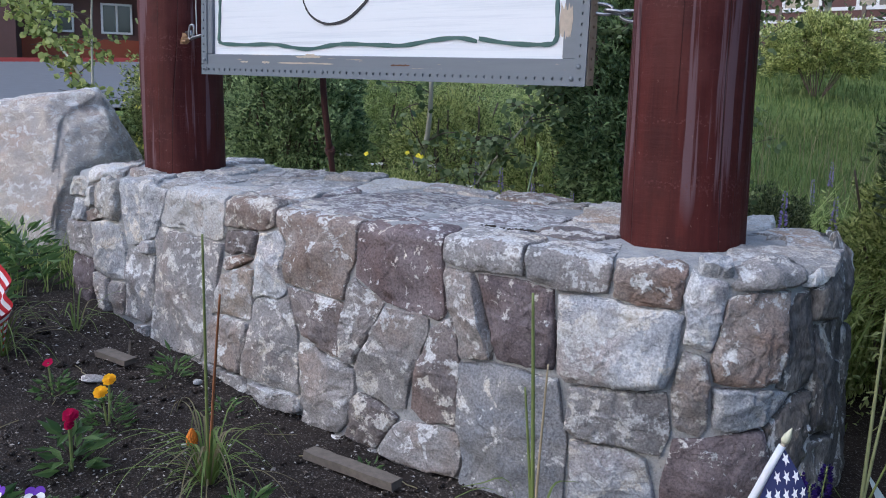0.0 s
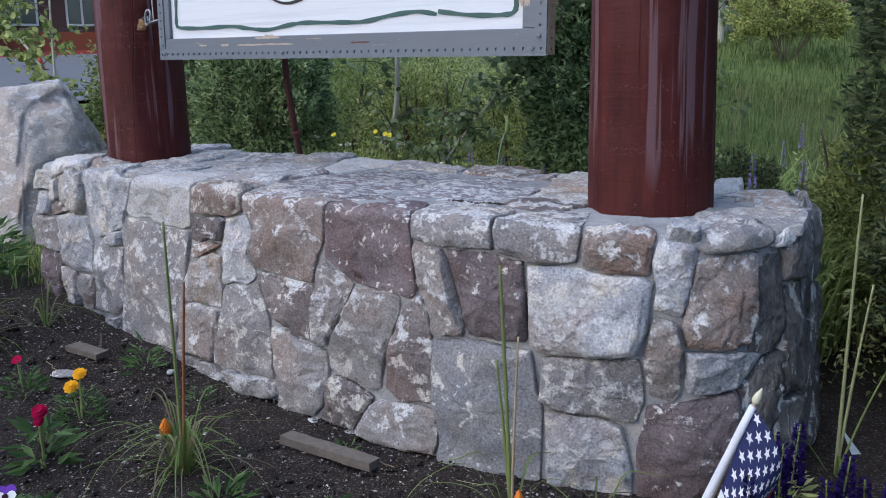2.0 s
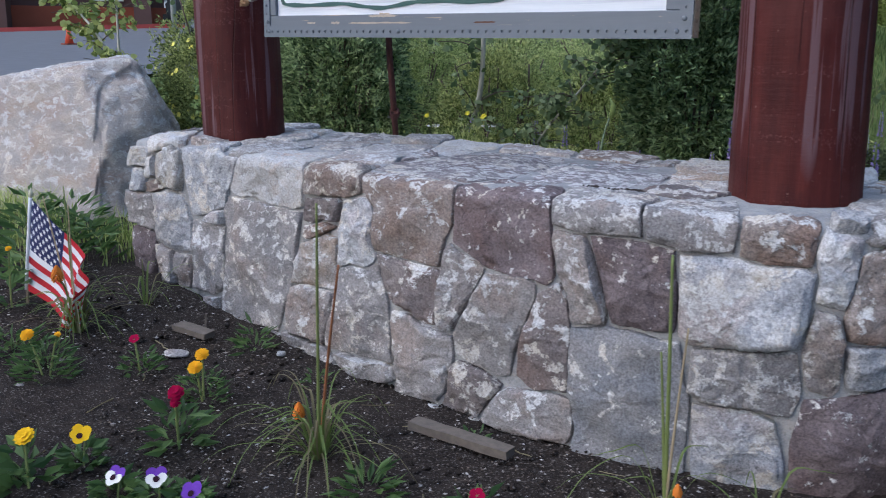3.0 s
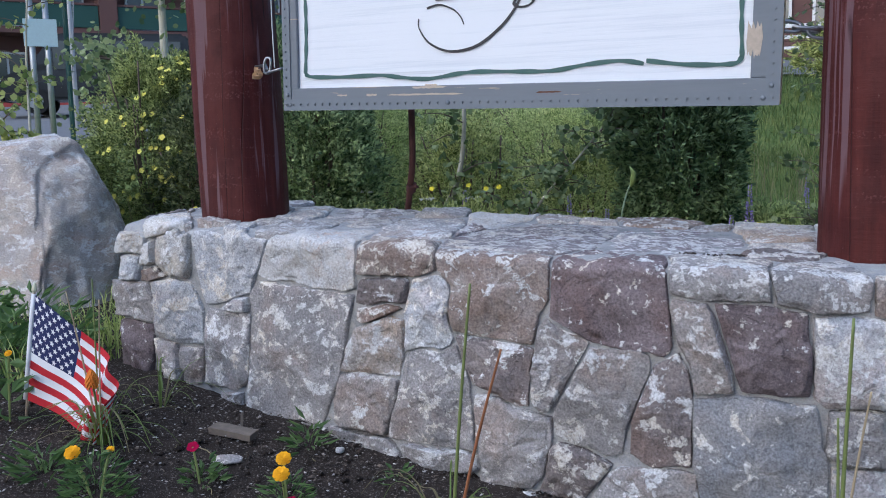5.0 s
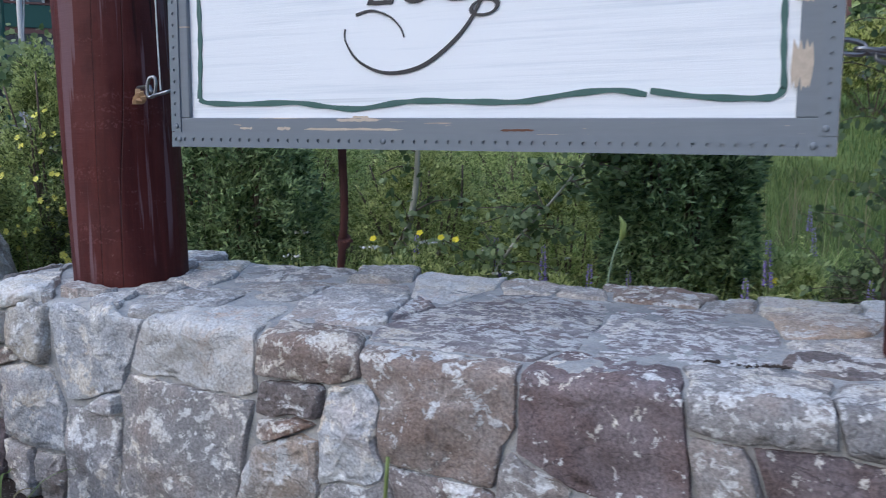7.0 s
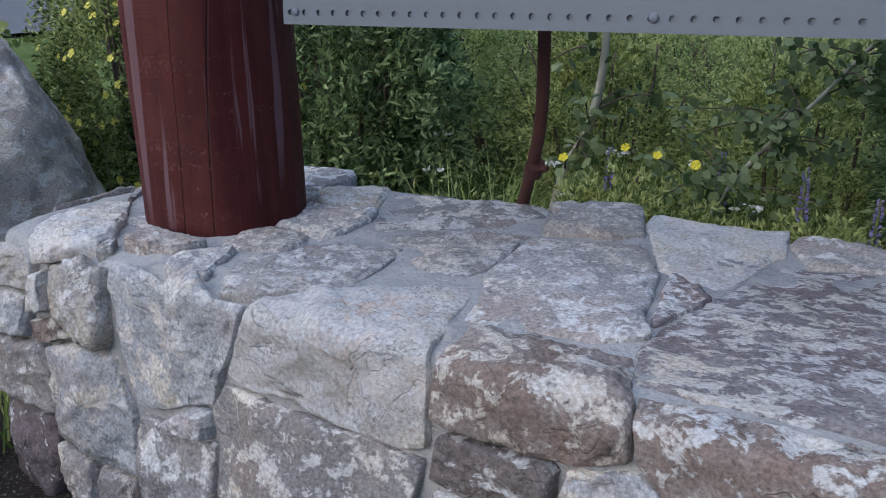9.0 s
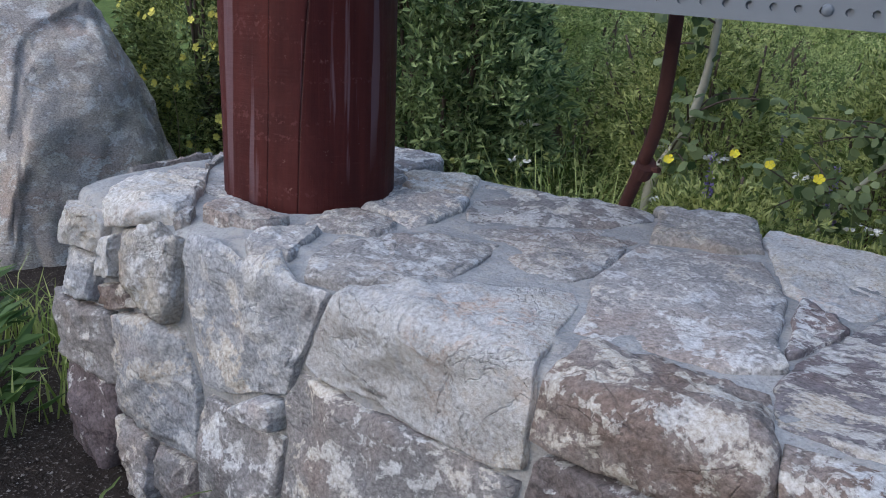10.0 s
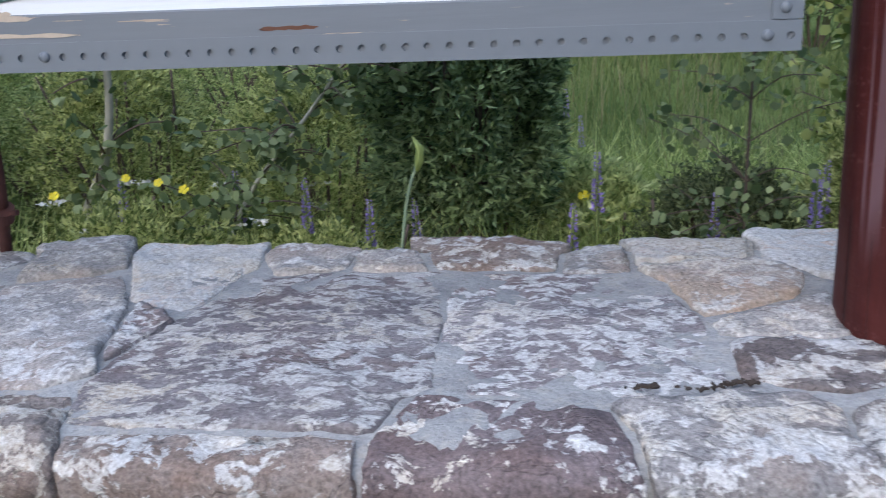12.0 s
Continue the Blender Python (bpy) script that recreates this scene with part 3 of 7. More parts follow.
def lay_stones():
    mid = np.array([[s[1], s[2]] for s in STONES])
    sides = np.array([s[3] for s in STONES])
    small = np.array([s[5] for s in STONES])

    def far(pts):
        x, y = pts[:, 0], pts[:, 1]
        bend = np.stack([np.sin(27 * x + 3 * np.sin(19 * y)) + 0.6 * np.sin(61 * y + 2), np.sin(29 * y + 3 * np.sin(23 * x)) + 0.6 * np.sin(57 * x + 1)], 1)
        d = (pts + 0.003 * bend)[:, None, :] - mid[None]
        q = np.maximum(np.einsum("nij,pnj->pni", sides, d), 0.0)
        return (q ** 9).sum(2) ** (1 / 9)

    turns, count = 96, 90
    def straight(rad, way, slack):
        """Straightens an outline to a few broken edges."""
        p = rad[:, None] * way
        n = len(p)
        first = int(rad.argmax())
        second = int(np.linalg.norm(p - p[first], axis=1).argmax())
        keep = sorted({first, second})

        def split(i, j):
            idx = [k % n for k in range(i + 1, j)]
            if not idx:
                return
            a, c = p[i % n], p[j % n]
            e = (c - a) / max(np.linalg.norm(c - a), 1e-6)
            off = np.abs((p[idx] - a) @ np.array([-e[1], e[0]]))
            k = int(off.argmax())
            if off[k] > slack:
                keep.append((i + 1 + k) % n)
                split(i, i + 1 + k)
                split(i + 1 + k, j)

        split(keep[0], keep[1])
        split(keep[1], keep[0] + n)
        ks = sorted(set(keep))
        res = rad.copy()
        for a, c in zip(ks, ks[1:] + [ks[0] + n]):
            A, C = p[a % n], p[c % n]
            for k in range(a + 1, c):
                w = way[k % n]
                den = w[0] * (C - A)[1] - w[1] * (C - A)[0]
                if abs(den) > 1e-7:
                    r = (A[0] * (C - A)[1] - A[1] * (C - A)[0]) / den
                    if 0.5 * rad[k % n] < r < 1.25 * rad[k % n]:
                        res[k % n] = r
        return res

    # depth below the stone's rim by distance from the rim, then by share of the radius
    rim = [(0.0, -0.022), (0.0006, 0.22), (0.0016, 0.62), (0.004, 0.86), (0.009, 0.97)]
    shares = [0.87, 0.79, 0.71, 0.63, 0.55, 0.47, 0.39, 0.31, 0.23, 0.15, 0.07]
    for i, (tone, u, v, edges, reach, least) in enumerate(STONES):
        flat = v > TOP + 0.16
        cap = v > TOP + 0.02
        dice = random.Random(i * 7 + 3)
        ang = np.linspace(0, 2 * np.pi, turns, endpoint=False)
        way = np.stack([np.cos(ang), np.sin(ang)], 1)
        reachs = np.linspace(0.05, 1.5, count) * reach
        pts = mid[i] + reachs[None, :, None] * way[:, None, :]
        d = far(pts.reshape(-1, 2)).reshape(turns, count, -1)
        own = d[:, :, i].copy()
        d[:, :, i] = 99
        gap = (0.007 if flat else 0.0058) / small[i]
        bad = (own > (1.36 if flat else 1.2)) | (own + gap > d.min(2)) | (pts[:, :, 1] < -0.14)
        rad = reachs[np.maximum(np.where(bad.any(1), bad.argmax(1), count - 1), 1)]
        rad = np.minimum(rad, np.minimum(np.roll(rad, 1), np.roll(rad, -1)) * 1.18)
        rad = straight(rad, way, 0.004 + 0.05 * least)
        rad = 0.06 * np.roll(rad, 1) + 0.88 * rad + 0.06 * np.roll(rad, -1)
        seed = Vector((i * 3.1, i * 1.7, 0))
        rise = (0.011 if flat else 0.013 if cap else 0.020) * dice.uniform(0.8, 1.35)
        cuts = [(dice.uniform(0.9, 1.6), dice.uniform(0, 6.28), dice.uniform(0.04, 0.3) * (0.25 if cap else 1)) for _ in range(6)]
        bm = bmesh.new()

        def vert(du, dv, h):
            p, n = face_point(u + du, v + dv, flat)
            if h <= 0:
                return bm.verts.new(p + n * h)
            w = p + seed
            face = min(c * rise + g * (du * math.cos(a) + dv * math.sin(a)) for c, a, g in cuts)
            face = max(face, 0.25 * rise)
            rough = 0.0075 * noise.fractal(w * 14, 1.0, 2.0, 5) + 0.0048 * (noise.ridged_multi_fractal(w * 38, 1.0, 2.0, 4, 0.9, 2.0) - 1.2)
            return bm.verts.new(p + n * (h * (face + rough * (0.7 if cap else 1.0))))

        ring_of = []
        for k in range(turns):
            r = float(rad[k]) * (1 + 0.03 * noise.noise((way[k, 0] * 3 + i, way[k, 1] * 3, 5)) + 0.022 * noise.noise((way[k, 0] * 11 + i, way[k, 1] * 11, 2)))
            ring_of.append(r)
        # the arris is crisp in places and knocked off in others
        broken = [max(0.3, 1.5 + 3.2 * noise.noise((way[k, 0] * 2.6 + i * 1.3, way[k, 1] * 2.6, 9)) + 1.2 * noise.noise((way[k, 0] * 9 + i, way[k, 1] * 9, 4))) for k in range(turns)]
        rings = []
        for e, h in rim:
            ring = []
            for k, r in enumerate(ring_of):
                q = max(r - e * broken[k], 0.87 * r)
                ring.append(vert(way[k, 0] * q, way[k, 1] * q, h))
            rings.append(ring)
        for f in shares:
            rings.append([vert(way[k, 0] * r * f, way[k, 1] * r * f, 1.0) for k, r in enumerate(ring_of)])
        for a, b in zip(rings, rings[1:]):
            for k in range(turns):
                bm.faces.new((a[k], a[(k + 1) % turns], b[(k + 1) % turns], b[k]))
        c = vert(0, 0, 1.0)
        for k in range(turns):
            bm.faces.new((rings[-1][k], rings[-1][(k + 1) % turns], c))
        part("stone", bm, ROCK[tone], stone_wall, smooth=True)


lay_stones()


def litter():
    """Dark leaf litter and crumbs caught in a gap between the cap stones."""
    bm = bmesh.new()
    dice = random.Random(31)
    for _ in range(46):
        t = dice.uniform(0, 1) ** 0.8
        x, y = -1.163 + t * 0.145 + dice.gauss(0, 0.004), 1.708 + t * 0.011 + 0.006 * math.sin(9 * t) + dice.gauss(0, 0.0022)
        h = dice.uniform(0.0012, 0.0034)
        box(bm, -h * 1.4, -h * 0.8, -h * 0.5, h * 1.4, h * 0.8, h * 0.5, pose(x, y, crown(y) + fall(x) + 0.009, dice.uniform(-40, 40), dice.uniform(-40, 40), dice.uniform(0, 180)))
    tagged(part("leaf_litter", bm, plain("dark_litter", (0.05, 0.038, 0.03), 0.95, 0, 0.5, 60, 0.2), None), "dark crumbs and leaf litter in a joint", "litter", kind="stuff")


litter()

# ---- log posts ----
def log_post(x, y, r, tall, lean, seed, label):
    post = thing("log_post", label, "post", "sign posts", at=(x, y, crown(y) + fall(x) - 0.05))
    bm = bmesh.new()
    n, m = 64, 40
    rings = []
    for j in range(m + 1):
        z = tall * j / m
        ring = []
        for k in range(n):
            a = 2 * math.pi * k / n
            w = Vector((math.cos(a), math.sin(a), z * 0.9)) + Vector((seed, 0, 0))
            rr = r * (1 - 0.025 * z) + 0.006 * noise.noise(w * 1.7) + 0.002 * noise.noise(w * 6)
            ring.append(bm.verts.new((rr * math.cos(a) + lean[0] * z, rr * math.sin(a) + lean[1] * z, z)))
        rings.append(ring)
    for a, b in zip(rings, rings[1:]):
        for k in range(n):
            bm.faces.new((a[k], a[(k + 1) % n], b[(k + 1) % n], b[k]))
    bm.faces.new(rings[-1])
    bm.faces.new(rings[0][::-1])
    part("trunk", bm, LOG, post, smooth=True)
    return post


log_post(-2.648, 1.967, 0.145, 2.3, (-0.032, -0.008), 0.0, "red-brown stained log post with pale drip streaks")
log_post(-0.716, 1.913, 0.148, 2.3, (-0.006, 0.0), 7.0, "red-brown stained log post with pale drip streaks")

# ---- sign ----
SX0, SX1, SY, SZ0, SZ1 = -2.385, -0.960, 1.832, 0.948, 1.75
sign = thing("hanging_sign", "white board sign with green border in a riveted grey frame", "sign")


def ribbon(bm, pts, widths, y, thick=0.003):
    """A flat raised line on the sign's face, through points (x, z)."""
    rows = []
    for i, p in enumerate(pts):
        a, b = Vector(pts[max(i - 1, 0)]), Vector(pts[min(i + 1, len(pts) - 1)])
        d = (b - a).normalized()
        n = Vector((-d.y, d.x)) * widths[i] / 2
        rows.append([bm.verts.new((p[0] + s * n.x, yy, p[1] + s * n.y)) for s, yy in ((1, y), (1, y - thick), (-1, y - thick), (-1, y))])
    for a, b in zip(rows, rows[1:]):
        for k in range(3):
            bm.faces.new((a[k], a[k + 1], b[k + 1], b[k]))
    bm.faces.new(rows[0])
    bm.faces.new(rows[-1][::-1])


def smooth_line(pts, n=8):
    p = [Vector(q) for q in pts]
    res = []
    for i in range(len(p) - 1):
        a, b, c, d = p[max(i - 1, 0)], p[i], p[i + 1], p[min(i + 2, len(p) - 1)]
        for k in range(n):
            t = k / n
            res.append(0.5 * (2 * b + (c - a) * t + (2 * a - 5 * b + 4 * c - d) * t * t + (3 * b - a - 3 * c + d) * t ** 3))
    return res + [p[-1]]


def perforated(bm, length, width, pitch, hole, off, depth=0.004):
    """A metal strip with a row of round holes, along x from 0, face at y = 0, z from 0 to width."""
    n = int(length / pitch)
    cell = length / n
    for i in range(n):
        x0, x1 = i * cell, (i + 1) * cell
        cx = (x0 + x1) / 2
        ring = [(cx + hole * math.cos(a), off + hole * math.sin(a)) for a in (math.pi / 4 + math.pi / 8 * k for k in range(16))]
        front = [bm.verts.new((x, 0, z)) for x, z in ring]
        rear = [bm.verts.new((x, depth, z)) for x, z in ring]
        corner = [bm.verts.new((x, 0, z)) for x, z in ((x1, width), (x0, width), (x0, 0), (x1, 0))]
        for q in range(4):
            arc = [front[(q * 4 + k) % 16] for k in range(5)]
            bm.faces.new([corner[q], *[corner[(q + 1) % 4]], *arc[::-1]])
        for k in range(16):
            bm.faces.new((front[k], front[(k + 1) % 16], rear[(k + 1) % 16], rear[k]))
    for za, zb in ((width, width), (0, 0)):
        a = [bm.verts.new(c) for c in ((0, 0, za), (length, 0, za), (length, depth, zb), (0, depth, zb))]
        bm.faces.new(a)


def board_mat():
    m, nt, b = shader("white_painted_planks", 0.5, spec=0.4)
    v = coords(nt, (0.6, 1, 26))
    g = grain(nt, v, 2.2, 8, 0.7)
    c = mixed(nt, steps(nt, g, [(0.3, 0), (0.5, 1)]), (0.66, 0.69, 0.73), (0.80, 0.815, 0.84))
    lines = grain(nt, coords(nt, (0.35, 1, 34)), 1.3, 2, 0.4)
    c = mixed(nt, steps(nt, lines, [(0.27, 0.55), (0.31, 0)]), c, (0.42, 0.43, 0.46))
    nt.links.new(c, b.inputs["Base Color"])
    relief(nt, b, g, 0.25, 0.004)
    return m


def worn_grey():
    m, nt, b = shader("worn_grey_paint", 0.5, spec=0.4)
    v = coords(nt, (2.2, 2.2, 40))
    peel = grain(nt, v, 2.0, 6, 0.65, 0.4)
    bare = mixed(nt, grain(nt, coords(nt, (4, 4, 200)), 2, 4), (0.30, 0.21, 0.14), (0.55, 0.47, 0.38))
    paint = mixed(nt, grain(nt, coords(nt, (3, 3, 30)), 3, 5), (0.146, 0.164, 0.187), (0.188, 0.207, 0.231))
    f = steps(nt, peel, [(0.645, 0), (0.652, 1)])
    nt.links.new(mixed(nt, f, paint, bare), b.inputs["Base Color"])
    relief(nt, b, mixed(nt, 0.8, grain(nt, coords(nt, (3, 3, 120)), 2, 5), f), 0.35, 0.004)
    return m


def lettering(text, x, z, size, parent, mat, shear=0.0, width=None, name="lettering", y=None, spacing=1.0):
    cu = bpy.data.curves.new(name, "FONT")
    cu.body, cu.size, cu.shear, cu.extrude, cu.space_character, cu.offset = text, size, shear, 0.0015, spacing, -0.0025
    tmp = bpy.data.objects.new(name, cu)
    scene.collection.objects.link(tmp)
    me = bpy.data.meshes.new_from_object(tmp.evaluated_get(bpy.context.evaluated_depsgraph_get()))
    bpy.data.objects.remove(tmp)
    xs = [w.co.x for w in me.vertices]
    k = width / (max(xs) - min(xs)) if width else 1.0
    me.transform(Matrix.Translation((x, SY + 0.010 if y is None else y, z)) @ Matrix.Rotation(math.pi / 2, 4, "X") @ Matrix.Diagonal((k, 1, 1, 1)))
    me.materials.append(mat)
    ob = new(name, me)
    ob.parent = parent
    return ob


def build_sign():
    grey, white = worn_grey(), board_mat()
    metal = plain("grey_painted_metal", (0.166, 0.187, 0.212), 0.45, 0.0, 0.06, 60, 0.1)
    green = plain("green_border_paint", (0.05, 0.115, 0.10), 0.5)
    ink = plain("dark_letter_paint", (0.022, 0.021, 0.024), 0.5)
    bm = bmesh.new()
    box(bm, SX0 + 0.03, SY + 0.012, SZ0 + 0.03, SX1 - 0.03, SY + 0.06, SZ1 - 0.03)
    part("board", bm, white, sign)
    lo, le, ri = 0.064, 0.047, 0.067
    for nm, x0, z0, x1, z1 in (("bottom_rail", SX0, SZ0, SX1, SZ0 + lo), ("top_rail", SX0, SZ1 - lo, SX1, SZ1),
                               ("left_stile", SX0, SZ0 + lo, SX0 + le, SZ1 - lo), ("right_stile", SX1 - ri, SZ0 + lo, SX1, SZ1 - lo)):
        bm = bmesh.new()
        v = box(bm, x0, SY + 0.001, z0, x1, SY + 0.045, z1)
        bmesh.ops.bevel(bm, geom=list({e for w in v for e in w.link_edges}), offset=0.002, segments=1, affect="EDGES")
        part("frame_rail" if "rail" in nm else "frame_stile", bm, grey, sign, "grey paint peeling to bare wood")
    bm = bmesh.new()
    perforated(bm, SX1 - SX0 + 0.006, 0.034, 0.0254, 0.0043, 0.017)
    ob = part("metal_strip", bm, metal, sign, "perforated metal edging painted grey")
    ob.location = (SX0 - 0.003, SY - 0.003, SZ0 - 0.003)
    for x, s in ((SX0 - 0.003, 1), (SX1 + 0.003, -1)):
        bm = bmesh.new()
        perforated(bm, SZ1 - SZ0 - 0.034, 0.026 if s > 0 else 0.034, 0.0254, 0.0036, 0.013 if s > 0 else 0.017)
        ob = part("metal_strip", bm, metal, sign, "perforated metal edging painted grey")
        ob.matrix_basis = Matrix.Translation((x, SY - 0.003, SZ0 + 0.032 if s > 0 else SZ1 - 0.002)) @ Matrix.Rotation(-math.pi / 2 * s, 4, "Y") @ (Matrix.Scale(-1, 4, (0, 0, 1)) if s > 0 else Matrix.Scale(-1, 4, (0, 0, 1)))
    # bare perforated angle on the side towards the right post
    bm = bmesh.new()
    perforated(bm, SZ1 - SZ0, 0.035, 0.0254, 0.0045, 0.0175)
    ob = part("side_angle", bm, plain("bare_galvanised", (0.52, 0.40, 0.27), 0.6, 0.0), sign, "bare tan perforated angle")
    ob.matrix_basis = Matrix.Translation((SX1 + 0.004, SY + 0.006, SZ1)) @ Matrix.Rotation(math.pi / 2, 4, "Z") @ Matrix.Rotation(math.pi / 2, 4, "Y")
    for x in (SX0 + 0.012, SX0 + 0.55, SX1 - 0.035, SX0 + 0.02, SX1 - 0.017):
        z = SZ0 + (0.015 if x != SX0 + 0.012 and x != SX1 - 0.017 else 0.045)
        bm = bmesh.new()
        bmesh.ops.create_uvsphere(bm, u_segments=10, v_segments=6, radius=0.0065)
        for w in bm.verts:
            w.co.y *= 0.5
        ob = part("rivet", bm, metal, sign, smooth=True)
        ob.location = (x, SY - 0.004, z)
    # border line
    b0, x0, x1 = SZ0 + lo + 0.031, SX0 + le + 0.022, SX1 - ri - 0.022
    wave = [(0.0, 0.012), (0.02, 0.003), (0.10, 0.0), (0.20, 0.002), (0.26, -0.006), (0.325, -0.012), (0.40, 0.0), (0.45, 0.004), (0.55, 0.001), (0.62, 0.001), (0.69, 0.014), (0.76, 0.021), (0.81, 0.012)]
    wave2 = [(0.815, 0.019), (0.89, 0.007), (0.96, 0.004), (0.99, 0.007), (1.0, 0.022)]
    bm = bmesh.new()
    for w in (wave, wave2):
        line = smooth_line([(x0 + (x1 - x0) * a, b0 + h) for a, h in w])
        ribbon(bm, line, [0.011 + 0.002 * math.sin(i * 0.7) for i in range(len(line))], SY + 0.012)
    for x, s in ((x0, 1), (x1, -1)):
        line = smooth_line([(x + s * 0.006 * math.sin(7 * k), b0 + (0.012 if s > 0 else 0.02) + (SZ1 - lo - 0.04 - b0) * k / 9) for k in range(10)])
        ribbon(bm, line, [0.010 + 0.002 * math.sin(i * 0.9) for i in range(len(line))], SY + 0.012)
    part("border_line", bm, green, sign, "dark green wavy border line")
    lettering("Lodge", -1.895, SZ0 + 0.296, 0.145, sign, ink, 0.38, 0.39, "word")
    lettering("SPRINGS", -2.12, SZ0 + 0.376, 0.17, sign, ink, 0.0, 0.83, "word", spacing=1.25)
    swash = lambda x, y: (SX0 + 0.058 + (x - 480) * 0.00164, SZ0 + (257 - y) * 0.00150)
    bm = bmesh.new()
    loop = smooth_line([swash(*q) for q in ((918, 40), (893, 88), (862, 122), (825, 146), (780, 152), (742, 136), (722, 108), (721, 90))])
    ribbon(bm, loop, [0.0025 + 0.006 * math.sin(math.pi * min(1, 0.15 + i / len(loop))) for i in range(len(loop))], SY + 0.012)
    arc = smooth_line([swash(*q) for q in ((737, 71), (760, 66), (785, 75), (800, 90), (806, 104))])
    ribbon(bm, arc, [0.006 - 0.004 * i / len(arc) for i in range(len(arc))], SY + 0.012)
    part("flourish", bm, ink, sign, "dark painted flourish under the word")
    # bare spots where the paint has flaked off along the grain
    dice = random.Random(12)
    wood = plain("bare_weathered_wood", (0.50, 0.42, 0.33), 0.85, 0, 0.3, 90, 0.3)
    brown = plain("bare_brown_wood", (0.13, 0.06, 0.036), 0.85, 0, 0.3, 90, 0.3)
    for x0, x1, z0, z1, mt in ((-2.03, -1.79, 0.037, 0.042, wood), (-1.95, -1.845, 0.056, 0.063, wood), (-1.91, -1.87, 0.063, 0.068, wood), (-2.10, -2.065, 0.037, 0.044, wood), (-1.575, -1.505, 0.037, 0.042, brown), (-2.20, -2.165, 0.038, 0.043, wood),
                           (SX1 - 0.0795, SX1 - 0.042, 0.119, 0.197, wood), (SX1 - 0.0795, SX1 - 0.046, 0.264, 0.282, wood), (SX1 - 0.0795, SX1 - 0.044, 0.352, 0.378, wood), (SX1 - 0.0795, SX1 - 0.058, 0.378, 0.388, brown)):
        bm = bmesh.new()
        n = 14
        low = [(x0 + (x1 - x0) * k / n, SZ0 + z0 + (z1 - z0) * (0.5 * (k in (0, n)) + dice.uniform(-0.12, 0.22))) for k in range(n + 1)]
        high = [(x0 + (x1 - x0) * k / n, SZ0 + z1 - (z1 - z0) * (0.5 * (k in (0, n)) + dice.uniform(-0.12, 0.25))) for k in range(n + 1)]
        rows_ = [[bm.verts.new((x, SY + 0.0004, z)) for x, z in line] for line in (low, high)]
        for k in range(n):
            bm.faces.new((rows_[0][k], rows_[0][k + 1], rows_[1][k + 1], rows_[1][k]))
        part("bare_patch", bm, mt, sign, "bare wood where the grey paint has flaked off")


build_sign()
sign.matrix_basis = Matrix.Translation((-1.7, 0, SZ0)) @ Matrix.Rotation(0.0185, 4, "Y") @ Matrix.Translation((1.7, 0, -SZ0))

STEEL = plain("dull_steel", (0.34, 0.34, 0.35), 0.4, 1.0, 0.05, 80, 0.0)
RUST = plain("rust_brown_steel", (0.085, 0.032, 0.026), 0.7, 0.2, 0.3, 60, 0.3)


def link(bm, c, ax, up, a=0.024, b=0.011, r=0.004):
    ax, up = Vector(ax).normalized(), Vector(up).normalized()
    pts = [Vector(c) + ax * a * math.cos(t) * (1.0 if abs(math.cos(t)) < 0.9 else 1.0) + up * b * math.copysign(abs(math.sin(t)) ** 0.6, math.sin(t)) for t in (2 * math.pi * k / 24 for k in range(25))]
    tube(bm, pts, r, 8, False)


def chains():
    ch = thing("sign_chain", "dull steel quick links joining the sign to its log post", "chain")
    z = SZ0 + 0.19
    for k, (x, y, up) in enumerate(((-0.945, 1.87, (0, 0.3, 1)), (-0.905, 1.885, (0, 1, -0.2)), (-0.872, 1.90, (0, 0.2, 1)))):
        bm = bmesh.new()
        link(bm, (x, y, z + fall(x) - 0.008 * k), (1, 0.3, -0.15), up, 0.030, 0.013, 0.0045)
        part("chain_link", bm, STEEL, ch, smooth=True)
    hk = thing("eye_bolt", "dull steel eye bolt and link on the log post", "eye bolt")
    bm = bmesh.new()
    tube(bm, [(-2.52, 1.875, 1.10), (-2.465, 1.85, 1.10), (-2.455, 1.845, 1.085)], 0.005, 8)
    part("bolt", bm, STEEL, hk, smooth=True)
    bm = bmesh.new()
    link(bm, (-2.452, 1.842, 1.098), (0.15, 0, 1), (1, 0.2, 0), 0.024, 0.011, 0.004)
    part("ring", bm, STEEL, hk, smooth=True)
    bm = bmesh.new()
    link(bm, (-2.425, 1.842, 1.082), (1, 0, 0.2), (0, 1, 0.2), 0.026, 0.010, 0.004)
    part("ring", bm, STEEL, hk, smooth=True)
    bm = bmesh.new()
    tube(bm, smooth_line([(-2.425, 1.842, 1.09), (-2.43, 1.845, 1.3), (-2.425, 1.85, 1.6)], 4), 0.0018, 6)
    part("wire", bm, plain("white_wire", (0.6, 0.6, 0.58), 0.5), hk)
    bm = bmesh.new()
    for k in range(7):
        box(bm, -0.010, -0.004, -0.006, 0.012, 0.004, 0.006, pose(-2.50 + 0.008 * (k % 3), 1.845 + 0.004 * (k % 2), 1.065 + 0.007 * k * (1 if k < 4 else 0.3), 20 * k, 33 * k, 50 + 17 * k))
    part("splinters", bm, plain("bare_splintered_wood", (0.40, 0.25, 0.13), 0.8), hk, "bare splintered wood round the bolt")


chains()


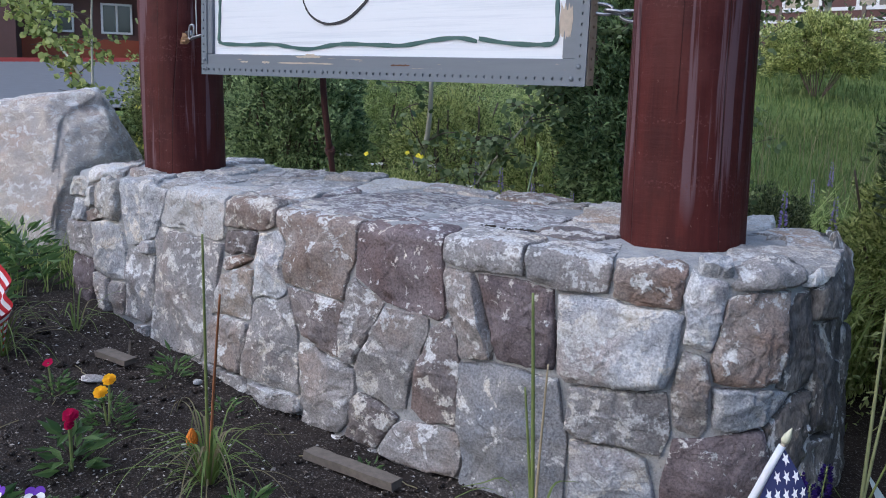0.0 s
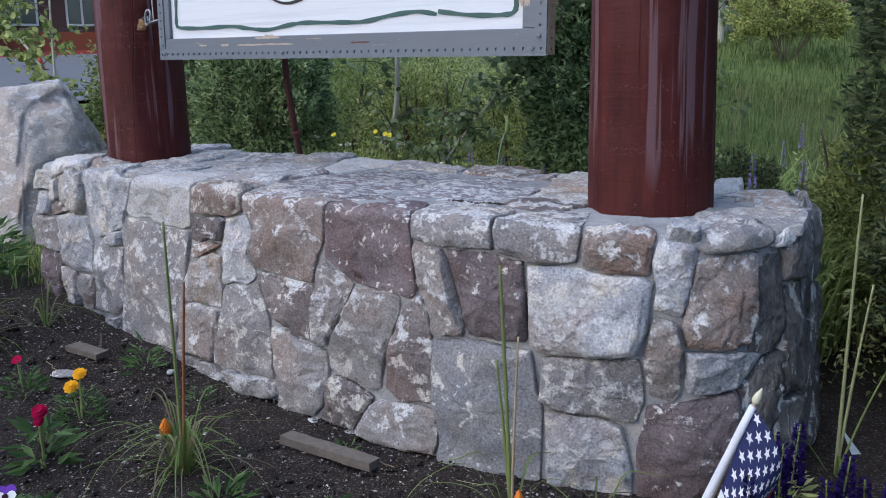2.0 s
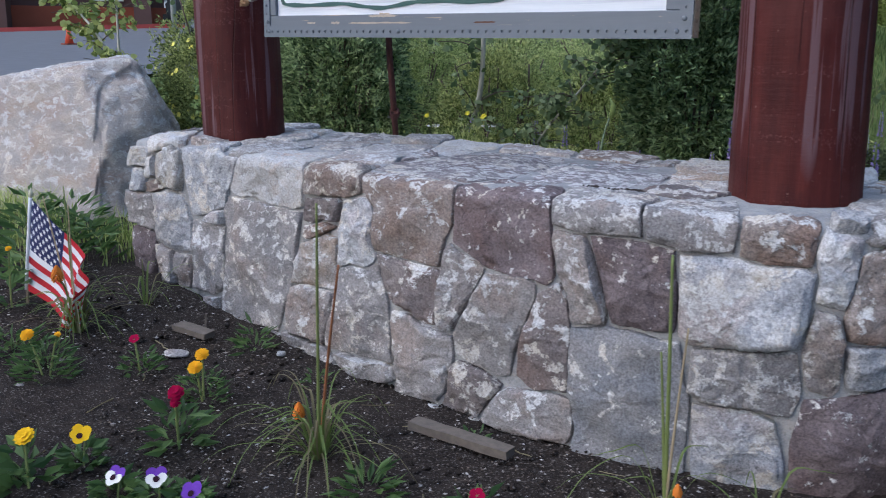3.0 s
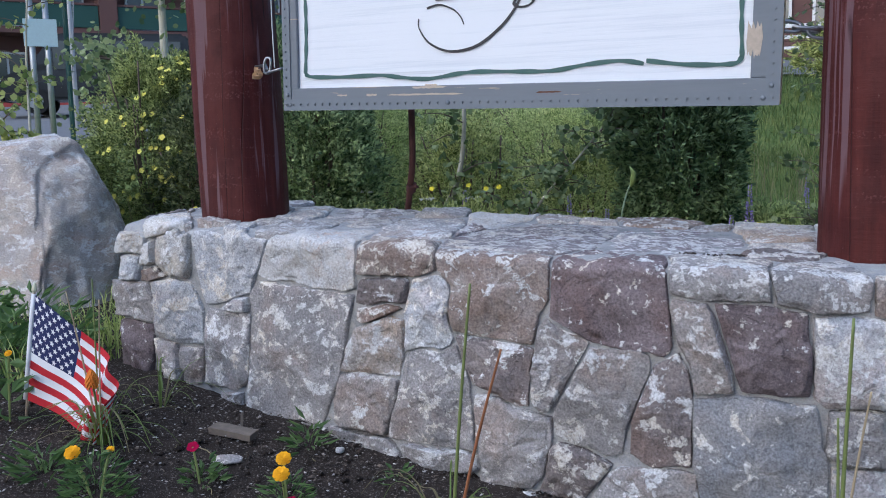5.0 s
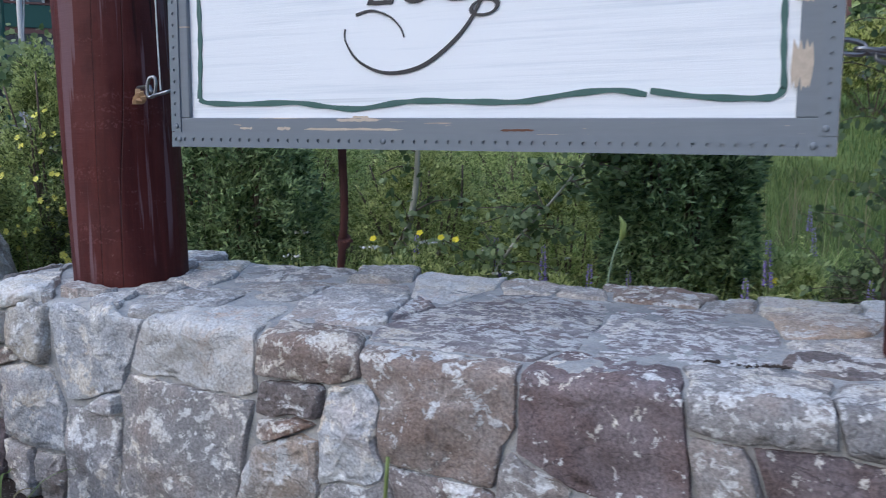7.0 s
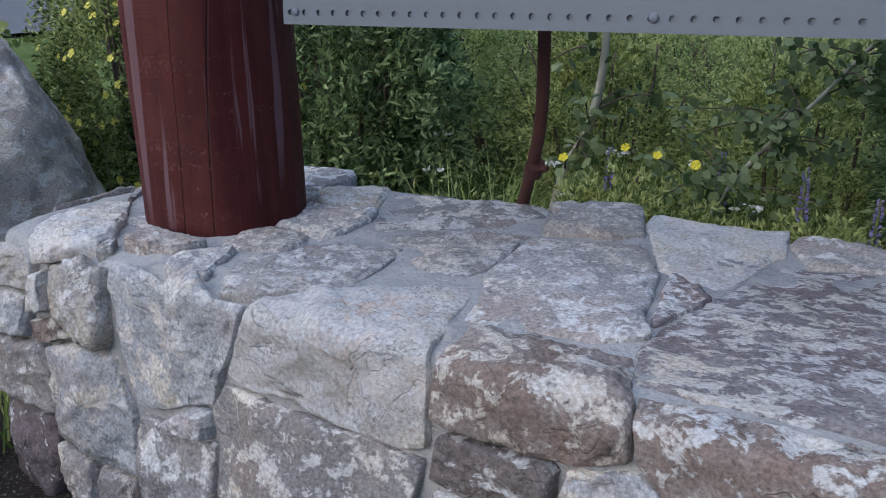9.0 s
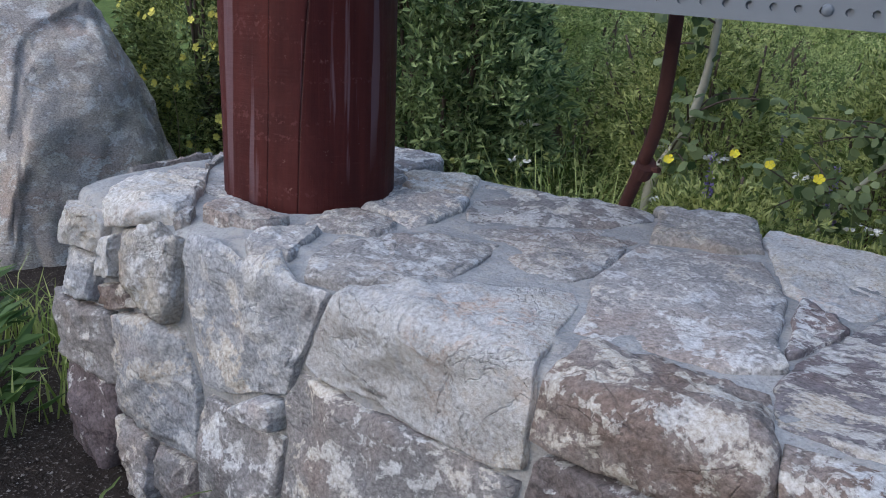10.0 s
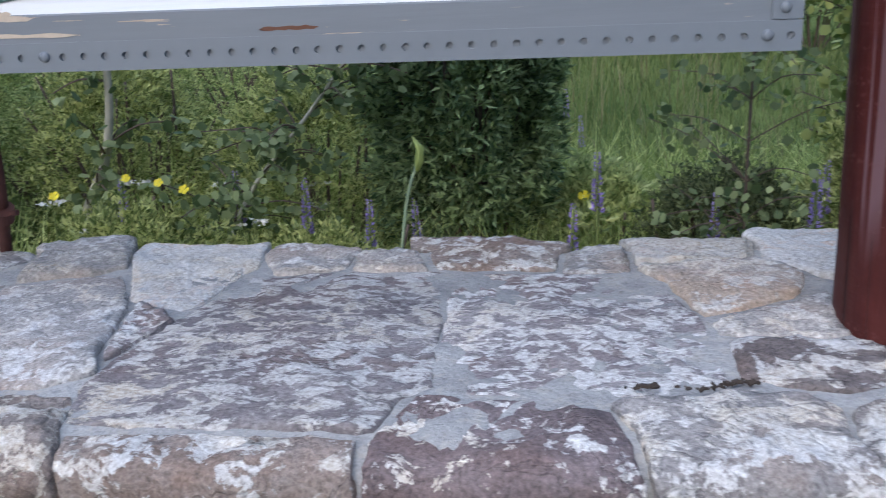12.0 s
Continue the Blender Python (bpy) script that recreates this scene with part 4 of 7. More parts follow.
def bent_rod():
    rod = thing("bent_rod", "bent rust-brown steel rod behind the wall", "steel rod")
    bm = bmesh.new()
    tube(bm, smooth_line([(-2.265, 2.37, 0.42), (-2.21, 2.295, 0.58), (-2.145, 2.20, 0.705), (-2.105, 2.14, 0.80), (-2.085, 2.10, 0.95), (-2.08, 2.09, 1.3)], 6), 0.011, 10)
    part("shaft", bm, RUST, rod, smooth=True)
    bm = bmesh.new()
    tube(bm, [(-2.145, 2.203, 0.692), (-2.133, 2.187, 0.712)], 0.017, 12)
    part("collar", bm, RUST, rod)
    bm = bmesh.new()
    tube(bm, [(-2.15, 2.20, 0.70), (-2.11, 2.185, 0.705)], 0.005, 8)
    part("bolt", bm, RUST, rod)


bent_rod()

# ---- boulders ----
def boulder(name, label, at, size, seed, cuts):
    """A boulder: a rounded block with broken flat faces, pitted and cracked."""
    dice = random.Random(int(seed * 10))
    planes = [(Vector(n).normalized(), d) for n, d in cuts]
    for k in range(9):
        n = Vector((dice.gauss(0, 1), dice.gauss(0, 1), dice.gauss(0, 0.6))).normalized()
        planes.append((n, dice.uniform(0.94, 1.04) * math.sqrt(sum((n[i] * size[i]) ** 2 for i in range(3)))))
    s = Vector((seed, 0, 0))
    bm = bmesh.new()
    bmesh.ops.create_icosphere(bm, subdivisions=6, radius=1.0)
    for w in bm.verts:
        p = w.co.copy()
        q = Vector([math.copysign(abs(c) ** 0.76, c) * k * 1.06 for c, k in zip(p, size)])
        for n, d in planes:
            over = q.dot(n) - d - 0.02 * noise.noise(p * 2.5 + s)
            if over > 0:
                q -= n * over * 0.84
        q *= 1 + 0.020 * noise.fractal(p * 4 + s, 1.0, 2.0, 5) + 0.008 * noise.fractal(p * 20 + s, 1.0, 2.0, 4) - 0.012 * max(0.0, 0.03 - abs(noise.noise(p * 2.3 + s * 2))) / 0.03 + 0.013 * (noise.ridged_multi_fractal(p * 4.5 + s, 1.0, 2.0, 4, 0.9, 2.0) - 1.2)
        flake = 7 * noise.fractal(Vector((p.x * 2.2, p.y * 2.2, p.z * 3.2)) + s * 3, 0.9, 2.0, 4)
        edge = flake - math.floor(flake)  # scaled-off shells with sharp lower lips
        q *= 1 + 0.010 * (edge if edge < 0.8 else (1 - edge) * 4)
        w.co = q
    ob = part(name, bm, GRANITE, None, smooth=True)
    ob.location = at
    return tagged(ob, label, "boulder")


boulder("boulder", "large pale grey granite boulder beside the stone wall", (-4.58, 2.55, 0.14), (0.98, 0.56, 0.86), 2.0,
        [((-0.11, -0.12, 1), 0.68), ((0.95, -0.1, 0.22), 0.80), ((0.1, -1, 0.30), 0.50), ((0.58, 0.82, 0.45), 0.56), ((0.5, -0.5, 0.8), 0.90), ((-0.9, -0.2, 0.55), 0.88)])

# ---- plants ----
DARKLEAF = leaf_mat("dark_shrub_leaf", (0.058, 0.107, 0.044), (0.468, 0.572, 0.273))
MIDLEAF = leaf_mat("cinquefoil_leaf", (0.12, 0.17, 0.04), (0.68, 0.7, 0.28))
CINQLEAF = leaf_mat("cinquefoil_bush_leaf", (0.055, 0.09, 0.022), (0.52, 0.57, 0.21))
DEEPLEAF = leaf_mat("deep_green_leaf", (0.035, 0.058, 0.024), (0.24, 0.27, 0.12))
TUFT = leaf_mat("tuft_blade", (0.10, 0.16, 0.035), (0.34, 0.41, 0.13))
PALELEAF = leaf_mat("pale_shrub_leaf", (0.20, 0.28, 0.085), (0.78, 0.82, 0.38))
ASPENLEAF = leaf_mat("aspen_leaf", (0.075, 0.12, 0.045), (0.36, 0.42, 0.2))
BRIGHTLEAF = leaf_mat("bright_aspen_leaf", (0.13, 0.19, 0.045), (0.55, 0.58, 0.20))
GRASS = leaf_mat("grass_blade", (0.2, 0.28, 0.055), (0.64, 0.7, 0.26))
MEADOW = leaf_mat("meadow_grass", (0.06, 0.10, 0.025), (0.24, 0.28, 0.095))
DRY = leaf_mat("dry_grass", (0.16, 0.14, 0.07), (0.36, 0.31, 0.17))
BEDLEAF = leaf_mat("bedding_leaf", (0.05, 0.10, 0.03), (0.16, 0.25, 0.08))
BARK = plain("grey_brown_bark", (0.13, 0.095, 0.075), 0.9, 0, 0.3, 50, 0.5)
PALEBARK = plain("pale_aspen_bark", (0.50, 0.47, 0.37), 0.8, 0, 0.2, 30, 0.3)
YELLOW = plain("yellow_petal", (0.74, 0.63, 0.05), 0.85, 0, 0.12, 200, 0, 0.08)
PALEYELLOW = plain("pale_yellow_petal", (0.72, 0.66, 0.14), 0.85, 0, 0.15, 200, 0, 0.08)
DEEPYELLOW = plain("deep_yellow_petal", (0.78, 0.47, 0.008), 0.85, 0, 0.15, 300, 0, 0.08)
ORANGE = plain("orange_petal", (0.62, 0.20, 0.03), 0.85, 0, 0.2, 300, 0, 0.08)
GOLD = plain("marigold_petal", (0.80, 0.42, 0.01), 0.85, 0, 0.15, 300, 0, 0.08)
MAGENTA = plain("magenta_petal", (0.26, 0.002, 0.035), 0.85, 0, 0.2, 200, 0, 0.08)
VIOLET = plain("violet_petal", (0.14, 0.05, 0.34), 0.85, 0, 0.2, 200, 0, 0.08)
LILAC = plain("lupine_petal", (0.38, 0.30, 0.60), 0.85, 0, 0.25, 120, 0, 0.08)
DEEPBLUE = plain("salvia_petal", (0.022, 0.010, 0.085), 0.85, 0, 0.3, 200, 0, 0.08)
CREAM = plain("white_petal", (0.72, 0.70, 0.64), 0.85, 0, 0.08, 200, 0, 0.08)
DARKEYE = plain("dark_petal_blotch", (0.03, 0.012, 0.02), 0.85, 0, 0.1, 200, 0, 0.08)
STALK = plain("green_stalk", (0.19, 0.23, 0.07), 0.6, 0, 0.2, 60, 0.1)
RNG = np.random.default_rng(4)


def unit(a):
    return a / np.maximum(np.linalg.norm(a, axis=1, keepdims=True), 1e-9)


def raw_part(name, verts, faces, mat, parent=None, label="", smooth=False):
    me = bpy.data.meshes.new(name)
    me.from_pydata(verts.tolist() if hasattr(verts, "tolist") else verts, [], faces.tolist() if hasattr(faces, "tolist") else faces)
    me.materials.append(mat)
    if smooth:
        me.polygons.foreach_set("use_smooth", [True] * len(me.polygons))
    ob = new(name, me)
    if parent:
        ob.parent = parent
    return tagged(ob, label)


def leaf_arrays(p, d, length, width, fold=0.15):
    """Pointed leaves at p along d: four points and two faces each."""
    n = len(p)
    d = unit(d)
    s = unit(np.cross(d, RNG.normal(size=(n, 3))))
    up = np.cross(s, d)
    L, W = np.broadcast_to(length, (n,))[:, None], np.broadcast_to(width, (n,))[:, None]
    q = np.stack([p, p + d * L * 0.45 + s * W / 2 + up * W * fold, p + d * L - up * L * 0.08, p + d * L * 0.45 - s * W / 2 + up * W * fold], 1)
    k = np.arange(n)[:, None] * 4
    return q.reshape(-1, 3), np.concatenate([k + np.array([[0, 1, 2]]), k + np.array([[0, 2, 3]])], 0)


def round_leaf_arrays(p, d, size):
    """Roundish aspen leaves: six points each."""
    n = len(p)
    d = unit(d)
    s = unit(np.cross(d, RNG.normal(size=(n, 3))))
    S = np.broadcast_to(size, (n,))[:, None]
    ring = [(0, 0), (0.35, 0.48), (0.8, 0.36), (1.08, 0), (0.8, -0.36), (0.35, -0.48)]
    q = np.stack([p + d * S * a + s * S * b for a, b in ring], 1)
    k = np.arange(n)[:, None] * 6
    return q.reshape(-1, 3), np.concatenate([k + np.array([[0, i, i + 1]]) for i in range(1, 5)], 0)


def blade_arrays(p, lean, height, width):
    """Grass blades from p, bending over along lean: five points, three faces each."""
    n = len(p)
    h, w = np.broadcast_to(height, (n,))[:, None], np.broadcast_to(width, (n,))[:, None]
    a = RNG.uniform(0, 2 * np.pi, n)
    s = np.stack([np.cos(a), np.sin(a), np.zeros(n)], 1)
    m = p + lean * 0.3 * h + np.array([[0, 0, 1]]) * h * 0.6
    t = p + lean * h + np.array([[0, 0, 1]]) * h * (1 - 0.25 * np.linalg.norm(lean, axis=1, keepdims=True))
    q = np.stack([p - s * w / 2, p + s * w / 2, m + s * w * 0.4, m - s * w * 0.4, t], 1)
    k = np.arange(n)[:, None] * 5
    return q.reshape(-1, 3), np.concatenate([k + np.array([[0, 1, 2]]), k + np.array([[0, 2, 3]]), k + np.array([[3, 2, 4]])], 0)


def blossom(petals, size, cup=0.25, r0=0.0):
    """A simple flower facing up: round petals about the middle."""
    bm = bmesh.new()
    for k in range(petals):
        a = 2 * math.pi * k / petals
        w = math.pi / petals * 1.05
        pts = []
        for r, f in ((r0, 0.3), (0.55, 0.9), (0.9, 0.8), (1.0, 0.0), (0.9, -0.8), (0.55, -0.9), (r0, -0.3)):
            pts.append(bm.verts.new((size * r * math.cos(a + f * w), size * r * math.sin(a + f * w), size * cup * r * r + 0.0008 * (k % 2))))
        bm.faces.new(pts)
    me = bpy.data.meshes.new("blossom")
    bm.to_mesh(me)
    bm.free()
    return me


CINQ = blossom(5, 0.0125, 0.2)
CINQ.materials.append(YELLOW)
CINQP = blossom(5, 0.013, 0.2)
CINQP.materials.append(PALEYELLOW)


def shrub(name, label, at, rx, ry, h, clusters, leaf, mat, flowers=0, petal=CINQ, seed=0, category="shrub", stems=14, lobes=2.2, foot=0.1, round_leaf=False, spots=()):
    ob = thing(name, label, category, at=at)
    dice = random.Random(seed + 5)
    u = unit(RNG.normal(size=(int(clusters * 1.7), 3)))
    u[:, 2] = np.where(u[:, 2] < -0.75, -u[:, 2], u[:, 2])
    lump = np.array([noise.noise(Vector(q) * lobes + Vector((seed * 3.3, 1, 2))) for q in u])
    lump2 = np.array([noise.noise(Vector(q) * lobes * 3.2 + Vector((seed * 1.3, 5, 2))) for q in u])
    r = (0.85 + 0.35 * lump + 0.22 * lump2) * RNG.uniform(0.2, 1.0, len(u)) ** 0.28
    keep = np.array([noise.noise(Vector(q * rr) * 5.0 + Vector((seed, 0, 0))) for q, rr in zip(u, r)]) < 0.14
    u, r = u[keep][:clusters], r[keep][:clusters]
    p = u * r[:, None] * np.array([[rx, ry, h / 2]]) + np.array([[0, 0, h / 2 + foot]])
    n = len(p)
    k = 5 if not round_leaf else 2
    out_ = np.repeat(unit(u * np.array([[1, 1, 0.6]]) + np.array([[0, 0, 0.35]])), k, 0)
    P = np.repeat(p, k, 0) + RNG.normal(size=(n * k, 3)) * leaf * 0.25
    D = out_ + RNG.normal(size=(n * k, 3)) * 0.75
    if round_leaf:
        V, F = round_leaf_arrays(P, D, RNG.uniform(0.7, 1.2, n * k) * leaf)
    else:
        V, F = leaf_arrays(P, D, RNG.uniform(0.7, 1.3, n * k) * leaf, RNG.uniform(0.28, 0.42, n * k) * leaf)
    for i in range(stems):
        bm = bmesh.new()
        a = dice.uniform(0, 6.28)
        e = dice.uniform(0.3, 0.85)
        tip = Vector((rx * e * math.cos(a), ry * e * math.sin(a), foot + h * dice.uniform(0.55, 0.95)))
        foot_ = Vector((0.05 * math.cos(a), 0.05 * math.sin(a), -0.05))
        tube(bm, smooth_line([foot_, foot_.lerp(tip, 0.5) + Vector((dice.uniform(-0.04, 0.04), dice.uniform(-0.04, 0.04), 0.04)), tip], 4), [0.009 - 0.0007 * j for j in range(9)], 6)
        part("stem", bm, BARK, ob, smooth=True)
    raw_part("foliage", V, F, mat, ob)
    for q in spots:
        fl = new("flower", petal)
        fl.parent = ob
        fl.matrix_basis = Matrix.Translation(Vector(q) - Vector(at)) @ Vector((0.1, -0.8, 0.6)).to_track_quat("Z", "Y").to_matrix().to_4x4() @ Matrix.Scale(0.85, 4)
    for i in range(flowers):
        j = max((dice.randrange(n) for _ in range(6)), key=lambda i: r[i] * (1.0 + u[i][0] * 0.6 - u[i][1] * 0.8 + u[i][2] * 0.2))
        q = Vector(p[j]) * 1.0
        d = Vector(u[j])
        q += Vector((d.x * 0.03, d.y * 0.03, 0.012))
        fl = new("flower", petal)
        fl.parent = ob
        fl.matrix_basis = Matrix.Translation(q) @ (d + Vector((0, -0.6, 0.5))).to_track_quat("Z", "Y").to_matrix().to_4x4() @ Matrix.Scale(dice.uniform(0.9, 1.5), 4)
    return ob


def on_ground(x, y, dz=0.0):
    return (x, y, ground_z(x, y) + dz)


shrub("cinquefoil_shrub", "cinquefoil shrub with small yellow flowers beside the boulder", on_ground(-4.15, 3.25), 0.52, 0.42, 1.5, 9000, 0.025, CINQLEAF, 150, CINQP, 1, foot=-0.3, stems=6)
shrub("dark_shrub", "dense dark green shrub behind the log post", on_ground(-3.06, 2.95), 0.42, 0.34, 1.3, 6800, 0.032, DARKLEAF, 0, CINQ, 2, foot=-0.1)
shrub("dark_shrub", "dark green shrub with a few yellow flowers beside the log post", on_ground(-3.72, 3.15), 0.36, 0.30, 1.35, 4600, 0.030, DEEPLEAF, 6, CINQP, 11, foot=-0.3)
shrub("columnar_shrub", "dark upright dense shrub behind the stone wall", on_ground(-1.38, 3.05), 0.27, 0.25, 1.35, 6800, 0.031, DARKLEAF, 0, CINQ, 3, lobes=1.6)
shrub("end_shrub", "dark leafy shrub beyond the end of the stone wall", on_ground(0.04, 2.85), 0.50, 0.50, 1.75, 10500, 0.032, DEEPLEAF, 3, CINQ, 4)
shrub("low_cinquefoil", "low cinquefoil with a few yellow flowers behind the wall", on_ground(-2.12, 2.62), 0.30, 0.20, 0.47, 3000, 0.019, MIDLEAF, 0, CINQ, 5, stems=8, spots=[(-2.182, 2.448, 0.680), (-2.100, 2.600, 0.684), (-2.030, 2.600, 0.672), (-1.907, 2.414, 0.690)])
shrub("dark_shrub", "low dark green shrub beyond the end of the wall", on_ground(0.02, 2.42), 0.34, 0.30, 0.62, 4200, 0.026, DEEPLEAF, 0, CINQ, 9, stems=8)
shrub("end_bush", "leafy green bush with lupines beyond the wall", on_ground(-0.34, 2.95), 0.30, 0.26, 0.66, 5200, 0.024, MIDLEAF, 0, CINQ, 21, stems=10, lobes=2.8)
shrub("low_cinquefoil", "low leafy cinquefoil mound behind the wall", on_ground(-1.72, 2.62), 0.26, 0.18, 0.46, 2600, 0.019, MIDLEAF, 0, CINQ, 6, stems=8)
shrub("low_cinquefoil", "low dark cinquefoil mound behind the wall", on_ground(-0.78, 2.85), 0.26, 0.2, 0.55, 4400, 0.016, DEEPLEAF, 2, CINQ, 7, stems=8)
shrub("end_cinquefoil", "light green cinquefoil sprig with a yellow flower", on_ground(0.20, 1.95), 0.17, 0.25, 0.68, 1600, 0.032, MIDLEAF, 4, CINQ, 8, stems=8)
for k, (x, y, rx, h, n) in enumerate(((-2.42, 3.38, 0.30, 0.75, 3600), (-1.85, 3.35, 0.34, 0.75, 3800), (-3.3, 3.7, 0.5, 0.95, 4600), (-3.2, 4.3, 0.7, 0.85, 5200), (-2.3, 4.6, 0.75, 0.8, 5200), (-4.0, 4.9, 0.7, 0.95, 5000), (-2.9, 5.6, 0.9, 0.9, 4200))):
    shrub("pale_shrub", "pale green leafy shrub behind the stone wall", on_ground(x, y), rx, 0.45, h, n, 0.021, MIDLEAF if y < 3.5 else PALELEAF, 0, CINQ, 30 + k, lobes=3.4)
shrub("sage_bush", "pale silvery sprig bush beyond the wall", on_ground(-1.05, 3.15), 0.28, 0.2, 0.5, 1800, 0.03, PALELEAF, 2, CINQ, 16, stems=8)
shrub("meadow_bush", "rounded green bush on the meadow slope", on_ground(-2.75, 11.9), 0.85, 0.6, 0.95, 4200, 0.055, MIDLEAF, 0, CINQ, 17, lobes=2.8)
shrub("meadow_bush", "rounded green bush on the meadow slope", on_ground(-0.2, 16.0), 1.6, 0.9, 1.5, 4600, 0.09, MIDLEAF, 0, CINQ, 18, lobes=2.8)
shrub("meadow_bush", "rounded green bush on the meadow slope", on_ground(1.6, 9.5), 0.8, 0.7, 1.2, 4200, 0.06, DARKLEAF, 0, CINQ, 19, lobes=2.8)


def sapling(label, foot, line, r, twigs, mat, seed, leaf=0.034, name="aspen_sapling", per=14, bark=None):
    """A young aspen: a thin pale stem, side twigs and round leaves on stalks."""
    ob = thing(name, label, "sapling", at=foot)
    dice = random.Random(seed)
    pts = smooth_line(line, 6)
    bm = bmesh.new()
    tube(bm, pts, [r * (1 - 0.7 * i / len(pts)) for i in range(len(pts))], 8)
    part("stem", bm, bark or PALEBARK, ob, smooth=True)
    P, D = [], []
    for i in range(twigs):
        bm = bmesh.new()
        b = pts[int(len(pts) * dice.uniform(0.2, 0.98))]
        a = dice.uniform(0, 6.28)
        tip = b + Vector((math.cos(a), math.sin(a), dice.uniform(-0.2, 0.7))) * dice.uniform(0.08, 0.26)
        way = smooth_line([b, b.lerp(tip, 0.5) + Vector((0, 0, 0.02)), tip], 3)
        tube(bm, way, [k * min(1.0, r / 0.009) for k in (0.003, 0.003, 0.0028, 0.0025, 0.002, 0.002, 0.0015)][:len(way)], 5)
        part("twig", bm, BARK, ob)
        for k in range(per):
            q = way[dice.randrange(1, len(way))]
            P.append(q + Vector((dice.uniform(-1, 1), dice.uniform(-1, 1), dice.uniform(-1, 0.6))) * 0.03)
            D.append((dice.uniform(-1, 1), dice.uniform(-1, 1), dice.uniform(-1.2, 0.3)))
    V, F = round_leaf_arrays(np.array([tuple(q) for q in P]), np.array(D), RNG.uniform(0.7, 1.15, len(P)) * leaf)
    raw_part("foliage", V, F, mat, ob)
    return ob


g = on_ground(-2.47, 3.02)
sapling("aspen sapling with a curved pale stem behind the sign", g, [(0, 0, 0), (0.06, 0, 0.38), (0.14, 0, 0.55), (0.185, -0.02, 0.8), (0.18, -0.03, 1.3), (0.2, 0, 1.8)], 0.017, 12, ASPENLEAF, 1)
g = on_ground(-2.05, 2.85)
sapling("leaning aspen sapling with round leaves behind the wall", g, [(0, 0, 0.2), (0.12, 0.0, 0.5), (0.30, 0.02, 0.72), (0.52, 0.05, 0.98), (0.7, 0.05, 1.1)], 0.007, 64, ASPENLEAF, 2, 0.026, per=22)
g = on_ground(-0.83, 2.52)
sapling("slender aspen sapling with small leaves near the log post", g, [(0, 0, 0), (0.0, 0, 0.5), (0.01, 0, 1.0), (0.02, 0, 1.7)], 0.0045, 56, ASPENLEAF, 3, 0.020, per=16, bark=BARK)
g = on_ground(-0.28, 3.45)
sapling("leafy aspen sapling behind the log post", g, [(0, 0, 0), (0.02, 0, 0.6), (0.0, 0, 1.2), (0.05, 0, 2.0)], 0.010, 70, BRIGHTLEAF, 13, 0.034, per=16)
g = on_ground(-5.25, 3.3)
sapling("bright aspen sapling above the boulder", g, [(0.2, 0, 0), (-0.1, 0, 0.7), (-0.5, 0, 1.05), (-1.0, 0, 1.35)], 0.012, 60, BRIGHTLEAF, 5, 0.045)
g = on_ground(-4.95, 3.1)
sapling("bright aspen sapling above the boulder", g, [(0, 0, 0), (0.0, 0, 0.7), (0.02, 0, 1.2), (0.1, 0, 1.7)], 0.010, 14, BRIGHTLEAF, 6, 0.04)


def grasses(name, label, n, place, height, width, mat, bend=0.35, category="grass"):
    xy = place(n)
    p = np.array([[x, y, ground_z(x, y) - 0.01] for x, y in xy])
    lean = RNG.normal(size=(len(p), 3)) * bend
    lean[:, 2] = 0
    V, F = blade_arrays(p, lean, RNG.uniform(0.55, 1.25, len(p)) * height, RNG.uniform(0.7, 1.3, len(p)) * width)
    return tagged(raw_part(name, V, F, mat), label, category, kind="stuff")


def band(x0, x1, y0, y1, power=1.0, clump=0.0):
    def place(n):
        x, t = RNG.uniform(x0, x1, n * 2), RNG.uniform(0, 1, n * 2) ** power
        y = y0 + (y1 - y0) * t
        ok = np.array([noise.noise((a * 2.2, b * 2.2, 7)) > -clump for a, b in zip(x, y)])
        ok &= ~((x > -3.05) & (x < -0.25) & (y < 2.38))
        return np.stack([x, y], 1)[ok][:n]
    return place


grasses("tall_grass", "tall mixed green grass behind the stone wall", 15000, band(-2.5, 0.1, 2.45, 4.2), 0.50, 0.006, GRASS)
grasses("meadow_grass", "bright green meadow grass on the slope", 60000, band(-6.5, 4.5, 3.6, 9.5, 1.3, 0.9), 0.15, 0.005, MEADOW, 0.3)
grasses("far_meadow_grass", "green meadow grass further up the slope", 50000, band(-12, 9, 8.5, 24, 1.2, 0.9), 0.15, 0.012, MEADOW, 0.3)
grasses("seed_grass", "pale seeding grass among the green", 1600, band(-4.5, 3.5, 2.9, 8.0), 0.42, 0.005, DRY, 0.2)
grasses("bed_edge_grass", "green grass and weeds by the boulder", 1500, band(-4.6, -3.05, 1.35, 2.3), 0.16, 0.005, GRASS, 0.5)
grasses("end_grass", "short grass beyond the end of the wall", 260, band(-0.2, 1.0, 1.9, 2.6), 0.14, 0.005, GRASS, 0.5)


